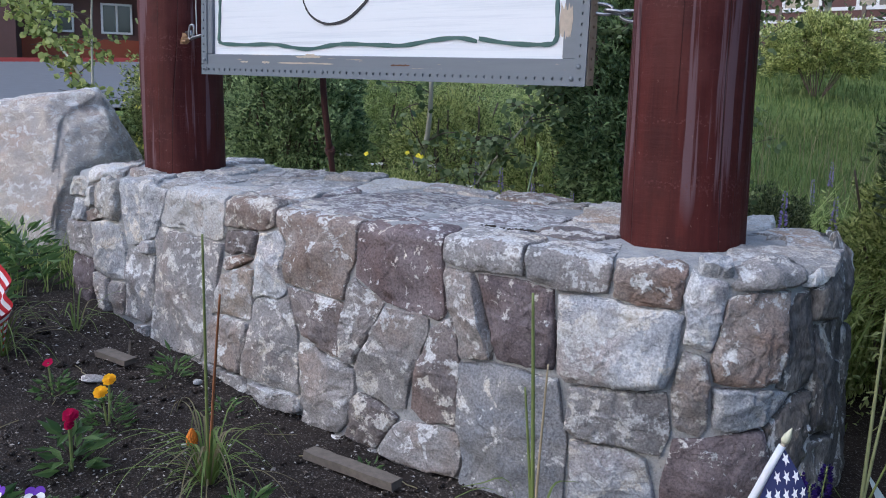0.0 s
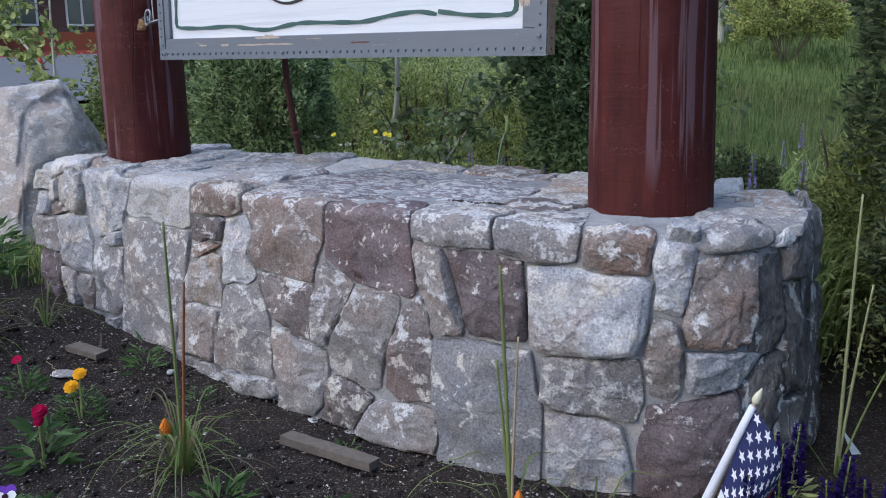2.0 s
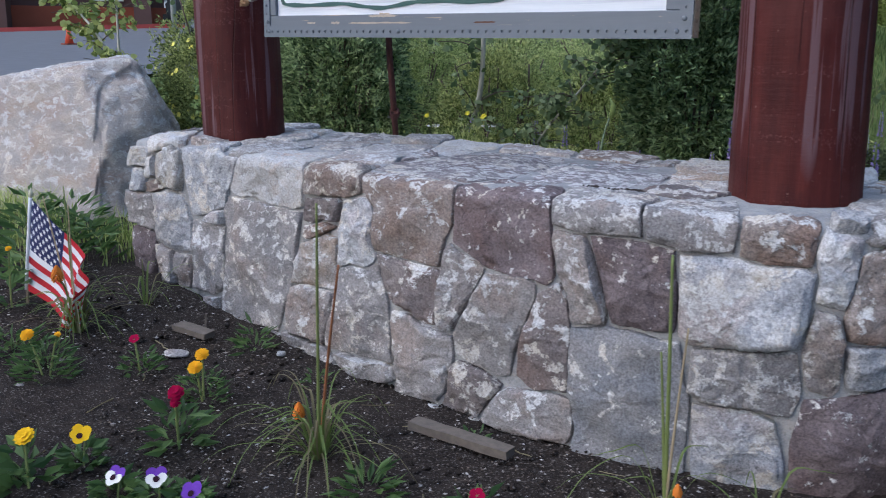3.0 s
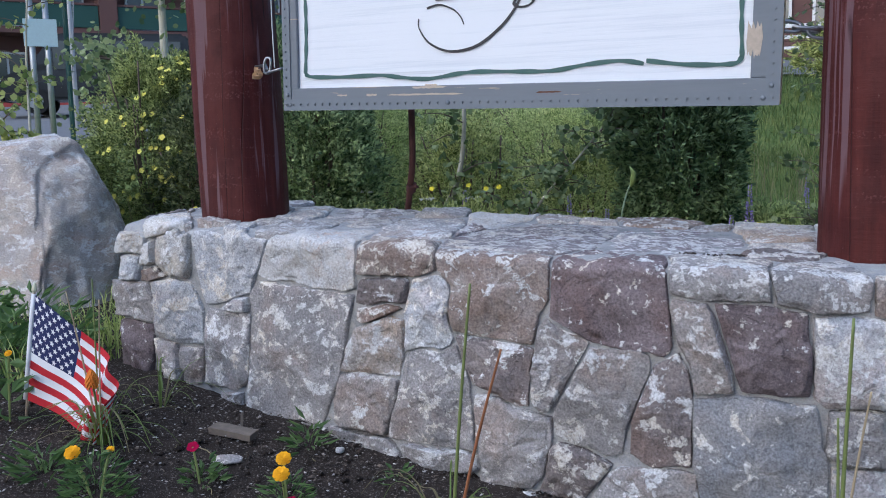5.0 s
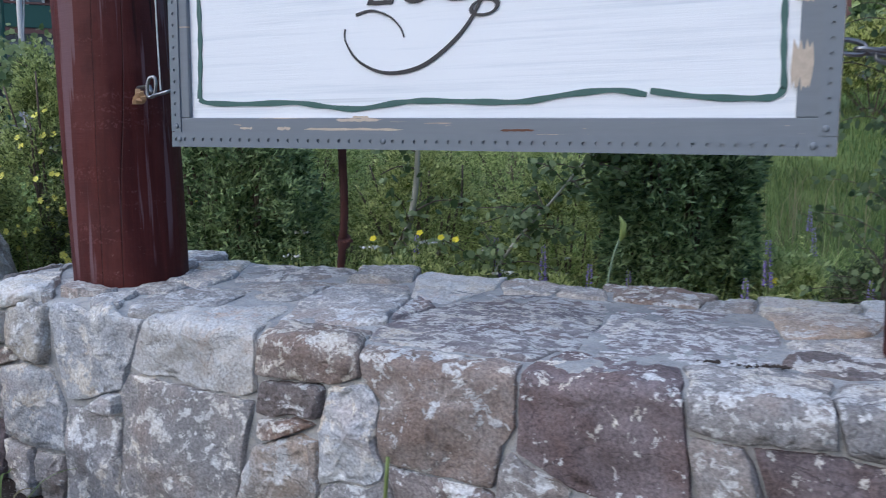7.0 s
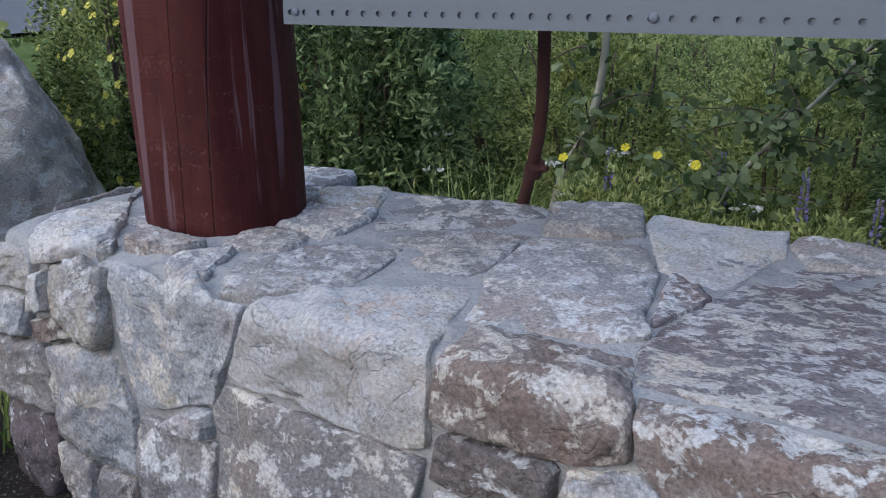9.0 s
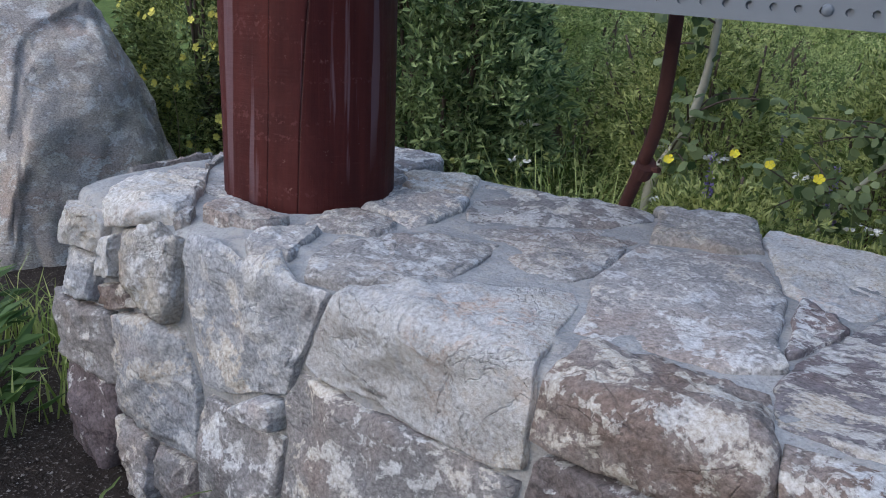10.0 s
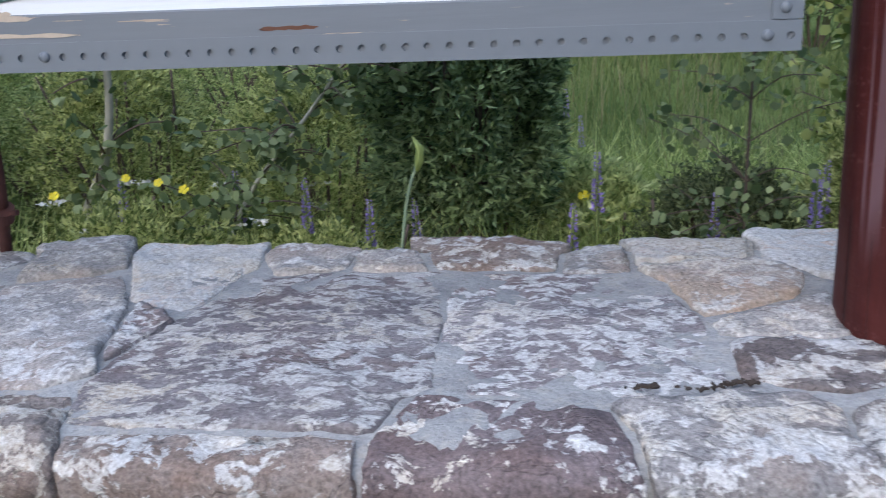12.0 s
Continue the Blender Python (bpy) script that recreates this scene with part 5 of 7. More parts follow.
def herbs():
    """Leafy undergrowth behind the wall."""
    n = 26000
    x, y = RNG.uniform(-3.3, 0.9, n), 2.4 + 1.9 * RNG.uniform(0, 1, n) ** 1.2
    top = np.array([0.16 + 0.28 * (0.5 + noise.noise((a * 2.1, b * 2.1, 3))) for a, b in zip(x, y)])
    z = np.array([ground_z(a, b) for a, b in zip(x, y)]) + top * RNG.uniform(0.1, 1.25, n)
    p = np.stack([x, y, z], 1)
    d = RNG.normal(size=(n, 3)) + np.array([[0, -0.4, 0.5]])
    V, F = leaf_arrays(p, d, RNG.uniform(0.015, 0.035, n), RNG.uniform(0.006, 0.014, n))
    return tagged(raw_part("undergrowth", V, F, MIDLEAF), "leafy green undergrowth behind the stone wall", "plants", kind="stuff")


herbs()


def spike(name, label, at, tall, bloom, mat, seed, lean=(0.0, 0.0), r=0.013, category="flower", leaves=14, stem=0.0035, petals=90):
    """A lupine-like spike: a stalk, whorls of small petals and some leaves at its foot."""
    ob = thing(name, label, category, "lupines" if name == "lupine" else "", at=at)
    dice = random.Random(seed)
    top = Vector((lean[0], lean[1], tall))
    bm = bmesh.new()
    way = smooth_line([(0, 0, -0.02), (lean[0] * 0.3, lean[1] * 0.3, tall * 0.5), top], 4)
    tube(bm, way, [stem] * len(way), 6)
    part("stalk", bm, STALK, ob, smooth=True)
    n = petals
    t = RNG.uniform(0, 1, n)
    a = RNG.uniform(0, 6.28, n)
    rr = r * (1.05 - 0.6 * t)
    base = np.array([tuple(top)]) * (1 - bloom * (1 - t[:, None]) / max(tall, 0.01))
    p = base + np.stack([np.cos(a) * rr * 0.4, np.sin(a) * rr * 0.4, np.zeros(n)], 1)
    d = np.stack([np.cos(a), np.sin(a), np.full(n, 0.5)], 1)
    V, F = leaf_arrays(p, d, rr, rr * 0.7, 0.3)
    raw_part("petals", V, F, mat, ob)
    if leaves:
        a = RNG.uniform(0, 6.28, leaves * 5)
        P = np.stack([np.cos(a) * 0.02, np.sin(a) * 0.02, RNG.uniform(0.05, max(0.08, tall - bloom), leaves * 5)], 1)
        V, F = leaf_arrays(P, np.stack([np.cos(a), np.sin(a), RNG.uniform(-0.1, 0.7, leaves * 5)], 1), 0.045, 0.011)
        raw_part("foliage", V, F, MIDLEAF, ob)
    return ob


for k, (x, y, t) in enumerate(((-1.75, 2.72, 0.62), (-1.62, 2.75, 0.58), (-1.93, 2.85, 0.60), (-1.10, 2.68, 0.70), (-1.17, 2.62, 0.60), (-1.21, 2.55, 0.52), (-1.08, 2.56, 0.46), (-0.86, 2.70, 0.60),
                              (-0.80, 2.56, 0.50), (-0.66, 2.62, 0.66), (-0.84, 2.55, 0.46), (-0.97, 4.4, 0.50), (-1.01, 4.9, 0.52), (-2.2, 2.75, 0.58), (-1.5, 2.9, 0.55), (-0.62, 2.52, 0.46), (-0.575, 2.86, 0.63), (-0.70, 2.93, 0.57), (-2.20, 3.55, 0.55))):
    spike("lupine", "violet lupine spike behind the stone wall", on_ground(x, y), t, 0.13, LILAC, 40 + k, (0.02 * math.sin(k * 2.1), 0.02 * math.cos(k * 3.3)), 0.013, petals=120)


def yarrow():
    for k in range(16):
        x, y = -2.75 + 0.085 * k + 0.1 * math.sin(k * 5.1), 2.95 + 0.3 * math.sin(k * 2.7)
        ob = thing("yarrow", "flat white yarrow head among the undergrowth", "flower", "yarrow", at=on_ground(x, y))
        bm = bmesh.new()
        h = 0.48 + 0.06 * math.sin(k * 1.9)
        tube(bm, [(0, 0, 0), (0.01, 0, h)], 0.002, 5)
        part("stalk", bm, STALK, ob)
        n = 26
        a, r = RNG.uniform(0, 6.28, n), 0.03 * np.sqrt(RNG.uniform(0, 1, n))
        P = np.stack([0.01 + r * np.cos(a), r * np.sin(a), h + 0.004 * np.cos(a * 3)], 1)
        V, F = round_leaf_arrays(P, np.stack([np.cos(a), np.sin(a), np.full(n, 0.15)], 1), np.full(n, 0.009))
        raw_part("head", V, F, CREAM, ob)


yarrow()


def bud_stalk():
    ob = thing("bud_stalk", "pale green stalk with a closed flower bud", "flower", at=on_ground(-1.525, 2.52))
    bm = bmesh.new()
    tube(bm, smooth_line([(-0.03, 0, 0), (0.0, 0, 0.4), (0.03, 0.0, 0.62), (0.055, 0, 0.70)], 5), 0.0035, 6)
    part("stalk", bm, plain("pale_stalk", (0.30, 0.38, 0.24), 0.6), ob, smooth=True)
    bm = bmesh.new()
    tube(bm, [(0.055, 0, 0.69), (0.062, 0, 0.71), (0.064, 0, 0.735), (0.05, 0, 0.76)], [0.004, 0.010, 0.009, 0.001], 8)
    part("bud", bm, plain("green_bud", (0.30, 0.36, 0.10), 0.6), ob, smooth=True)


bud_stalk()

# ---- flower bed ----
def crumbs():
    """Bark chips, grit and small clods on the soil."""
    n = 26000
    x, y = RNG.uniform(-3.7, 0.5, n), RNG.uniform(0.25, 1.62, n)
    s = RNG.uniform(0.0010, 0.0036, n) * np.where(RNG.uniform(0, 1, n) > 0.988, 1.9, 1.0)
    z = np.array([ground_z(a, b) for a, b in zip(x, y)]) + 0.012 * np.array([noise.noise((a * 6, b * 6, 0)) for a, b in zip(x, y)]) + 0.004
    a = RNG.uniform(0, 6.28, n)
    c, d = np.cos(a), np.sin(a)
    st = RNG.uniform(1.0, 2.6, n)
    q = []
    for i, j, k in ((1, 0, 0), (0, 1, 0), (-1, 0, 0), (0, -1, 0), (0.2, 0.1, 1)):
        u, w = i * s * st, j * s
        q.append(np.stack([x + c * u - d * w, y + d * u + c * w, z + (k - 0.3) * s], 1))
    V = np.stack(q, 1).reshape(-1, 3)
    k = np.arange(n)[:, None] * 5
    F = np.concatenate([k + np.array([[0, 1, 4]]), k + np.array([[1, 2, 4]]), k + np.array([[2, 3, 4]]), k + np.array([[3, 0, 4]])], 0)
    m, nt, b = shader("bark_chips", 0.9, spec=0.2)
    g = nt.nodes.new("ShaderNodeNewGeometry")
    nt.links.new(steps(nt, g.outputs["Random Per Island"], [(0.0, (0.03, 0.024, 0.02)), (0.55, (0.075, 0.06, 0.05)), (0.78, (0.16, 0.13, 0.105)), (0.92, (0.33, 0.30, 0.27)), (1.0, (0.55, 0.52, 0.48))]), b.inputs["Base Color"])
    tagged(raw_part("bark_chips", V, F, m), "dark bark chips and grit strewn over the soil", "mulch", kind="stuff")


crumbs()


def clods():
    """Small lumps of soil, and dry twigs lying about."""
    n = 1500
    x, y = RNG.uniform(-3.6, 0.4, n), RNG.uniform(0.25, 1.55, n)
    z = np.array([ground_z(a, b) + 0.012 * noise.noise((a * 6, b * 6, 0)) for a, b in zip(x, y)])
    s = RNG.uniform(0.005, 0.014, n)
    q = []
    for i, j, k in ((1, 0, 0), (0, 1, 0), (-1, 0, 0), (0, -1, 0), (0, 0, 0.7), (0, 0, -0.6)):
        d = RNG.uniform(0.65, 1.25, n) * s
        q.append(np.stack([x + i * d + RNG.normal(size=n) * s * 0.2, y + j * d + RNG.normal(size=n) * s * 0.2, z + 0.003 + k * d], 1))
    V = np.stack(q, 1).reshape(-1, 3)
    k = np.arange(n)[:, None] * 6
    F = np.concatenate([k + np.array([[a, b, c]]) for a, b, c in ((0, 1, 4), (1, 2, 4), (2, 3, 4), (3, 0, 4), (1, 0, 5), (2, 1, 5), (3, 2, 5), (0, 3, 5))], 0)
    tagged(raw_part("soil_clods", V, F, SOIL, smooth=True), "dark crumbly clods of soil in the flower bed", "soil", kind="stuff")
    bm = bmesh.new()
    dice = random.Random(8)
    for _ in range(70):
        a, L = dice.uniform(0, 6.28), dice.uniform(0.02, 0.10)
        px_, py_ = dice.uniform(-3.3, 0.1), dice.uniform(0.35, 1.45)
        pts = []
        for t in (-0.5, -0.1, 0.2, 0.5):
            u, w = px_ + L * t * math.cos(a) + dice.uniform(-0.004, 0.004), py_ + L * t * math.sin(a) + dice.uniform(-0.004, 0.004)
            pts.append((u, w, ground_z(u, w) + 0.012 * noise.noise((u * 6, w * 6, 0)) + 0.009))
        tube(bm, pts, dice.uniform(0.0008, 0.0018), 5)
    tagged(part("dry_twigs", bm, DRY, None), "dry twigs and stems lying on the soil", "twigs", kind="stuff")


clods()


def pebble(name, label, at, size, mat, seed, category="stone"):
    bm = bmesh.new()
    bmesh.ops.create_icosphere(bm, subdivisions=3, radius=1.0)
    for w in bm.verts:
        k = 1 + 0.25 * noise.noise(w.co * 1.4 + Vector((seed, 0, 0))) + 0.06 * noise.noise(w.co * 5)
        w.co = Vector((w.co.x * size[0] * k, w.co.y * size[1] * k, math.copysign(abs(w.co.z) ** 0.6, w.co.z) * size[2] * k))
    ob = part(name, bm, mat, None, smooth=True)
    ob.matrix_basis = pose(*at, 4, 6, 40 * seed)
    return tagged(ob, label, category)


pebble("flat_stone", "flat pale grey stone lying on the soil", on_ground(-2.22, 1.27, 0.008), (0.036, 0.024, 0.006), ROCK["g"], 1)
pebble("pebble", "small white pebble at the wall's foot", on_ground(-2.02, 1.49, 0.006), (0.014, 0.010, 0.008), ROCK["w"], 2)
pebble("pebble", "small white pebble on the soil", on_ground(-1.72, 1.20, 0.004), (0.008, 0.006, 0.006), ROCK["w"], 3)
pebble("pebble", "small white pebble on the soil", on_ground(-1.64, 1.28, 0.004), (0.009, 0.006, 0.006), ROCK["w"], 4)
pebble("pebble", "small grey pebble on the soil", on_ground(-2.32, 0.86, 0.004), (0.012, 0.009, 0.008), ROCK["g"], 5)
pebble("pebble", "small pale pebble beside the wall", on_ground(-0.18, 2.2, 0.004), (0.014, 0.010, 0.008), ROCK["g"], 6)

GREYWOOD = plain("weathered_wood", (0.155, 0.128, 0.103), 0.9, 0, 0.45, 60, 0.8)


def plank(label, a, b, w, t, name="wood_offcut"):
    a, b = Vector(a), Vector(b)
    d = b - a
    bm = bmesh.new()
    v = box(bm, -d.length / 2, -w / 2, -t / 2, d.length / 2, w / 2, t / 2)
    bmesh.ops.subdivide_edges(bm, edges=[e for e in bm.edges if abs((e.verts[0].co - e.verts[1].co).x) > 0.01], cuts=6)
    for q in bm.verts:
        q.co += Vector((0.004 * noise.noise(q.co * 40), 0.003 * noise.noise(q.co * 30 + Vector((3, 0, 0))), 0.002 * noise.noise(q.co * 30)))
    ob = part(name, bm, GREYWOOD, None)
    ob.matrix_basis = Matrix.Translation((a + b) / 2) @ d.to_track_quat("X", "Z").to_matrix().to_4x4()
    return tagged(ob, label, "wood offcut")


plank("weathered grey wood offcut lying on the soil", on_ground(-1.45, 1.375, 0.018), on_ground(-1.175, 1.385, 0.012), 0.042, 0.022)
plank("short weathered wood offcut lying near the wall", on_ground(-2.37, 1.40, 0.014), on_ground(-2.25, 1.42, 0.014), 0.05, 0.018)
plank("small wooden splinter standing by the wall", on_ground(-2.33, 1.47, 0.0), (-2.325, 1.475, ground_z(-2.33, 1.47) + 0.045), 0.008, 0.006)


def bloom_mesh(name, layers, mat):
    """A double flower: rings of petals, (count, radius, lift, cup) each."""
    bm = bmesh.new()
    for li, (n, r, z, cup) in enumerate(layers):
        for k in range(n):
            a = 2 * math.pi * (k + 0.5 * (li % 2)) / n
            w = math.pi / n * 1.15
            pts = [bm.verts.new((r * q * math.cos(a + f * w), r * q * math.sin(a + f * w), z + cup * r * q * q + 0.0006 * (k % 2))) for q, f in ((0.1, 0.3), (0.6, 0.95), (0.93, 0.75), (1.0, 0.0), (0.93, -0.75), (0.6, -0.95), (0.1, -0.3))]
            bm.faces.new(pts)
    me = bpy.data.meshes.new(name)
    bm.to_mesh(me)
    bm.free()
    me.materials.append(mat)
    return me


MARIGOLD = bloom_mesh("bloom", [(9, 0.024, 0, 0.1), (8, 0.021, 0.004, 0.25), (7, 0.016, 0.008, 0.4), (5, 0.010, 0.011, 0.7)], GOLD)
DOUBLE = bloom_mesh("bloom", [(8, 0.024, 0, -0.15), (7, 0.020, 0.005, 0.1), (6, 0.014, 0.010, 0.4)], MAGENTA)
SINGLE = bloom_mesh("bloom", [(5, 0.022, 0, 0.12)], MAGENTA)
ZINNIA = bloom_mesh("bloom", [(12, 0.026, 0, 0.05), (10, 0.020, 0.004, 0.2), (6, 0.010, 0.007, 0.4)], DEEPYELLOW)


def bedding(name, label, x, y, blooms, leaf, n, r, tall, category="flower", wide=0.35, leafmat=None):
    """A small bedding plant: stalks, leaves and blooms (dx, dy, height, mesh, size)."""
    ob = thing(name, label, category, at=on_ground(x, y, -0.006))
    a, rr = RNG.uniform(0, 6.28, n), r * np.sqrt(RNG.uniform(0.02, 1, n))
    z = tall * RNG.uniform(0.08, 1.0, n) * (1 - 0.5 * (rr / r) ** 2)
    P = np.stack([np.cos(a) * rr * 0.75, np.sin(a) * rr * 0.75, z], 1)
    D = np.stack([np.cos(a), np.sin(a), RNG.uniform(-0.1, 0.9, n)], 1)
    V, F = leaf_arrays(P, D, RNG.uniform(0.7, 1.25, n) * leaf, RNG.uniform(0.8, 1.2, n) * leaf * wide)
    raw_part("foliage", V, F, leafmat or BEDLEAF, ob)
    for k, (dx, dy, h, me, s) in enumerate(blooms):
        bm = bmesh.new()
        tube(bm, smooth_line([(dx * 0.2, dy * 0.2, 0), (dx * 0.6, dy * 0.6, h * 0.6), (dx, dy, h)], 3), 0.0030, 6)
        part("stalk", bm, STALK, ob)
        fl = new("bloom", me)
        fl.parent = ob
        fl.matrix_basis = Matrix.Translation((dx, dy, h)) @ Vector((0.25 + 0.1 * math.sin(k * 3), -0.55, 0.8)).to_track_quat("Z", "Y").to_matrix().to_4x4() @ Matrix.Scale(s, 4)
    return ob


bedding("marigold", "yellow marigold with two blooms in dark foliage", -1.95, 1.14, [(0.0, -0.02, 0.10, MARIGOLD, 0.85), (-0.02, 0.02, 0.12, MARIGOLD, 0.8)], 0.032, 130, 0.075, 0.10, wide=0.22)
bedding("marigold", "yellow marigold in a dark leafy clump", -2.33, 0.94, [(-0.055, -0.01, 0.115, MARIGOLD, 0.8), (0.02, 0.03, 0.12, MARIGOLD, 0.4)], 0.035, 220, 0.09, 0.12, wide=0.22)
bedding("marigold", "small marigold with a half-open orange bloom", -2.02, 0.52, [(0.0, 0.0, 0.10, MARIGOLD, 0.55)], 0.035, 160, 0.08, 0.10, wide=0.22)
bedding("magenta_flower", "magenta double flower with upright green leaves", -1.80, 0.94, [(0.0, 0.0, 0.14, DOUBLE, 0.85), (0.006, -0.008, 0.12, DOUBLE, 0.55)], 0.065, 44, 0.05, 0.125, wide=0.3)
bedding("magenta_flower", "small plant with one magenta bloom", -2.19, 1.13, [(-0.02, 0.0, 0.10, SINGLE, 0.7)], 0.032, 60, 0.06, 0.08, wide=0.4)
bedding("magenta_flower", "low plant with one magenta bloom and broad leaves", -1.09, 1.12, [(0.0, -0.01, 0.055, SINGLE, 0.8)], 0.05, 22, 0.05, 0.045, wide=0.5)
bedding("yellow_zinnia", "yellow zinnia with broad pale green leaves", -1.88, 0.62, [(-0.015, 0.01, 0.115, ZINNIA, 0.85)], 0.055, 40, 0.055, 0.105, wide=0.5)
bedding("seedling", "feathery green seedling without flowers", -1.33, 1.05, [], 0.05, 60, 0.075, 0.06, "plant", 0.25)
bedding("weed", "small green weed at the foot of the wall", -2.10, 1.46, [], 0.05, 42, 0.05, 0.09, "plant", 0.22)
bedding("weed", "small green weed at the foot of the wall", -1.80, 1.40, [], 0.035, 20, 0.04, 0.06, "plant", 0.3)
bedding("weed", "small green weed on the soil", -1.30, 1.43, [], 0.025, 24, 0.04, 0.02, "plant", 0.4)
bedding("leafy_plant", "upright plant with broad green leaves", -2.86, 1.15, [(0.02, 0.0, 0.20, MARIGOLD, 0.45)], 0.06, 26, 0.05, 0.20, "plant", 0.5)
bedding("leafy_plant", "drooping grey-green plant on the soil", -2.50, 0.95, [], 0.07, 60, 0.06, 0.10, "plant", 0.16)
for k, (x, y) in enumerate(((-3.25, 1.45), (-3.05, 1.35), (-3.45, 1.75), (-3.3, 1.62), (-3.65, 1.7), (-3.15, 1.62))):
    bedding("weed", "leafy green weed in front of the boulder", x, y, [], 0.075, 70, 0.12, 0.20 + 0.03 * (k % 3), "plant", 0.3)


def pansy(label, x, y, faces, seed, petal, rim):
    ob = thing("pansy", label, "flower", "pansies", at=on_ground(x, y, -0.004))
    n = 46
    a = RNG.uniform(0, 6.28, n)
    P = np.stack([np.cos(a) * 0.02, np.sin(a) * 0.02, RNG.uniform(0.01, 0.05, n)], 1)
    V, F = leaf_arrays(P, np.stack([np.cos(a), np.sin(a), RNG.uniform(0, 0.6, n)], 1), 0.04, 0.02)
    raw_part("foliage", V, F, BEDLEAF, ob)
    for dx, dy, h in faces:
        fl = thing("bloom")
        fl.parent = ob
        fl.matrix_basis = Matrix.Translation((dx, dy, h)) @ Vector((0.35 + 0.3 * math.sin(seed * 2.0), -0.7, 0.75)).to_track_quat("Z", "Y").to_matrix().to_4x4() @ Matrix.Rotation(0.5 * math.sin(seed * 3.0), 4, "Z") @ Matrix.Scale(0.75, 4)
        for px_, py_, r, mt, z in ((-0.012, 0.012, 0.016, rim, 0), (0.012, 0.012, 0.016, rim, 0.001), (-0.015, -0.004, 0.014, petal, 0.002), (0.015, -0.004, 0.014, petal, 0.003), (0.0, -0.014, 0.017, petal, 0.004), (0, -0.006, 0.009, DARKEYE, 0.005)):
            bm = bmesh.new()
            ring = [bm.verts.new((px_ + r * math.cos(t) * (1 + 0.06 * math.sin(5 * t + seed)), py_ + r * math.sin(t), z + 0.15 * (px_ * math.cos(t) + py_ * math.sin(t)))) for t in (2 * math.pi * q / 12 for q in range(12))]
            bm.faces.new(ring)
            part("petal", bm, mt, fl)
    bm = bmesh.new()
    tube(bm, [(0, 0, 0), (faces[0][0], faces[0][1] + 0.01, faces[0][2] - 0.005)], 0.002, 6)
    part("stalk", bm, STALK, ob)


pansy("white pansy with violet upper petals and dark blotches", -1.63, 0.75, [(0.0, 0.0, 0.07)], 1, CREAM, VIOLET)
pansy("white pansy with violet upper petals and dark blotches", -1.71, 0.71, [(0.0, 0.0, 0.06)], 2, CREAM, VIOLET)
pansy("violet pansy low on the soil", -1.57, 0.78, [(0.01, 0.0, 0.05)], 3, VIOLET, VIOLET)
pansy("yellow pansy with a dark blotch", -1.87, 0.74, [(0.0, 0.0, 0.085)], 4, DEEPYELLOW, DEEPYELLOW)


def poker_tuft(label, x, y, blades, stalks, bud, seed):
    """A tuft of long arching leaves with upright flower stalks and a small orange poker."""
    ob = thing("poker_plant", label, "plant", "poker plants", at=on_ground(x, y, -0.01))
    dice = random.Random(seed)
    for i in range(blades):
        a = dice.uniform(0, 6.28)
        L = dice.uniform(0.09, 0.30)
        up = dice.uniform(0.25, 0.8)
        broad = 0.0016
        if i % 3 == 0:
            L, up, broad = dice.uniform(0.07, 0.16), dice.uniform(1.0, 1.5), 0.0030
        dry = dice.random() < 0.25
        bm = bmesh.new()
        pts = smooth_line([(0.012 * math.cos(a), 0.012 * math.sin(a), 0), (L * 0.35 * math.cos(a), L * 0.35 * math.sin(a), L * up * 0.7), (L * 0.75 * math.cos(a), L * 0.75 * math.sin(a), L * up * 0.7), (L * math.cos(a), L * math.sin(a), max(0.012, L * (up - 0.45)))], 4)
        rows = []
        side = Vector((-math.sin(a), math.cos(a), 0))
        for k, q in enumerate(pts):
            w = broad * (1 - (k / len(pts)) ** 2) + 0.0004
            rows.append((bm.verts.new(q - side * w), bm.verts.new(q + Vector((0, 0, -w * 0.5))), bm.verts.new(q + side * w)))
        for p0, p1 in zip(rows, rows[1:]):
            bm.faces.new((p0[0], p0[1], p1[1], p1[0]))
            bm.faces.new((p0[1], p0[2], p1[2], p1[1]))
        part("leaf", bm, DRY if dry else TUFT, ob, smooth=True)
    for (tx, ty, h, mt, rr) in stalks:
        bm = bmesh.new()
        way = smooth_line([(0, 0, 0), (tx * 0.5, ty * 0.5, h * 0.55), (tx, ty, h)], 6)
        tube(bm, way, [rr * (1 - 0.5 * k / len(way)) for k in range(len(way))], 7)
        part("flower_stalk", bm, mt, ob, smooth=True)
    if bud:
        bx, by, bz, big = bud
        bm = bmesh.new()
        tube(bm, smooth_line([(0, 0, 0), (bx * 0.5, by * 0.5, bz * 0.7), (bx, by, bz - 0.02)], 3), 0.003, 6)
        part("bud_stalk", bm, STALK, ob)
        bm = bmesh.new()
        for k in range(60):
            t = k / 60
            a = k * 2.4
            r = 0.014 * big * math.sin(math.pi * min(1, 0.25 + 0.75 * t)) ** 0.7
            c = Vector((bx + r * math.cos(a), by + r * math.sin(a), bz - 0.022 + 0.045 * big * t))
            box(bm, -0.002, -0.002, -0.006, 0.002, 0.002, 0.004, Matrix.Translation(c) @ pose(0, 0, 0, 25 * math.sin(a), -25 * math.cos(a), 0))
        part("bud", bm, ORANGE, ob, "orange flower bud")
    return ob


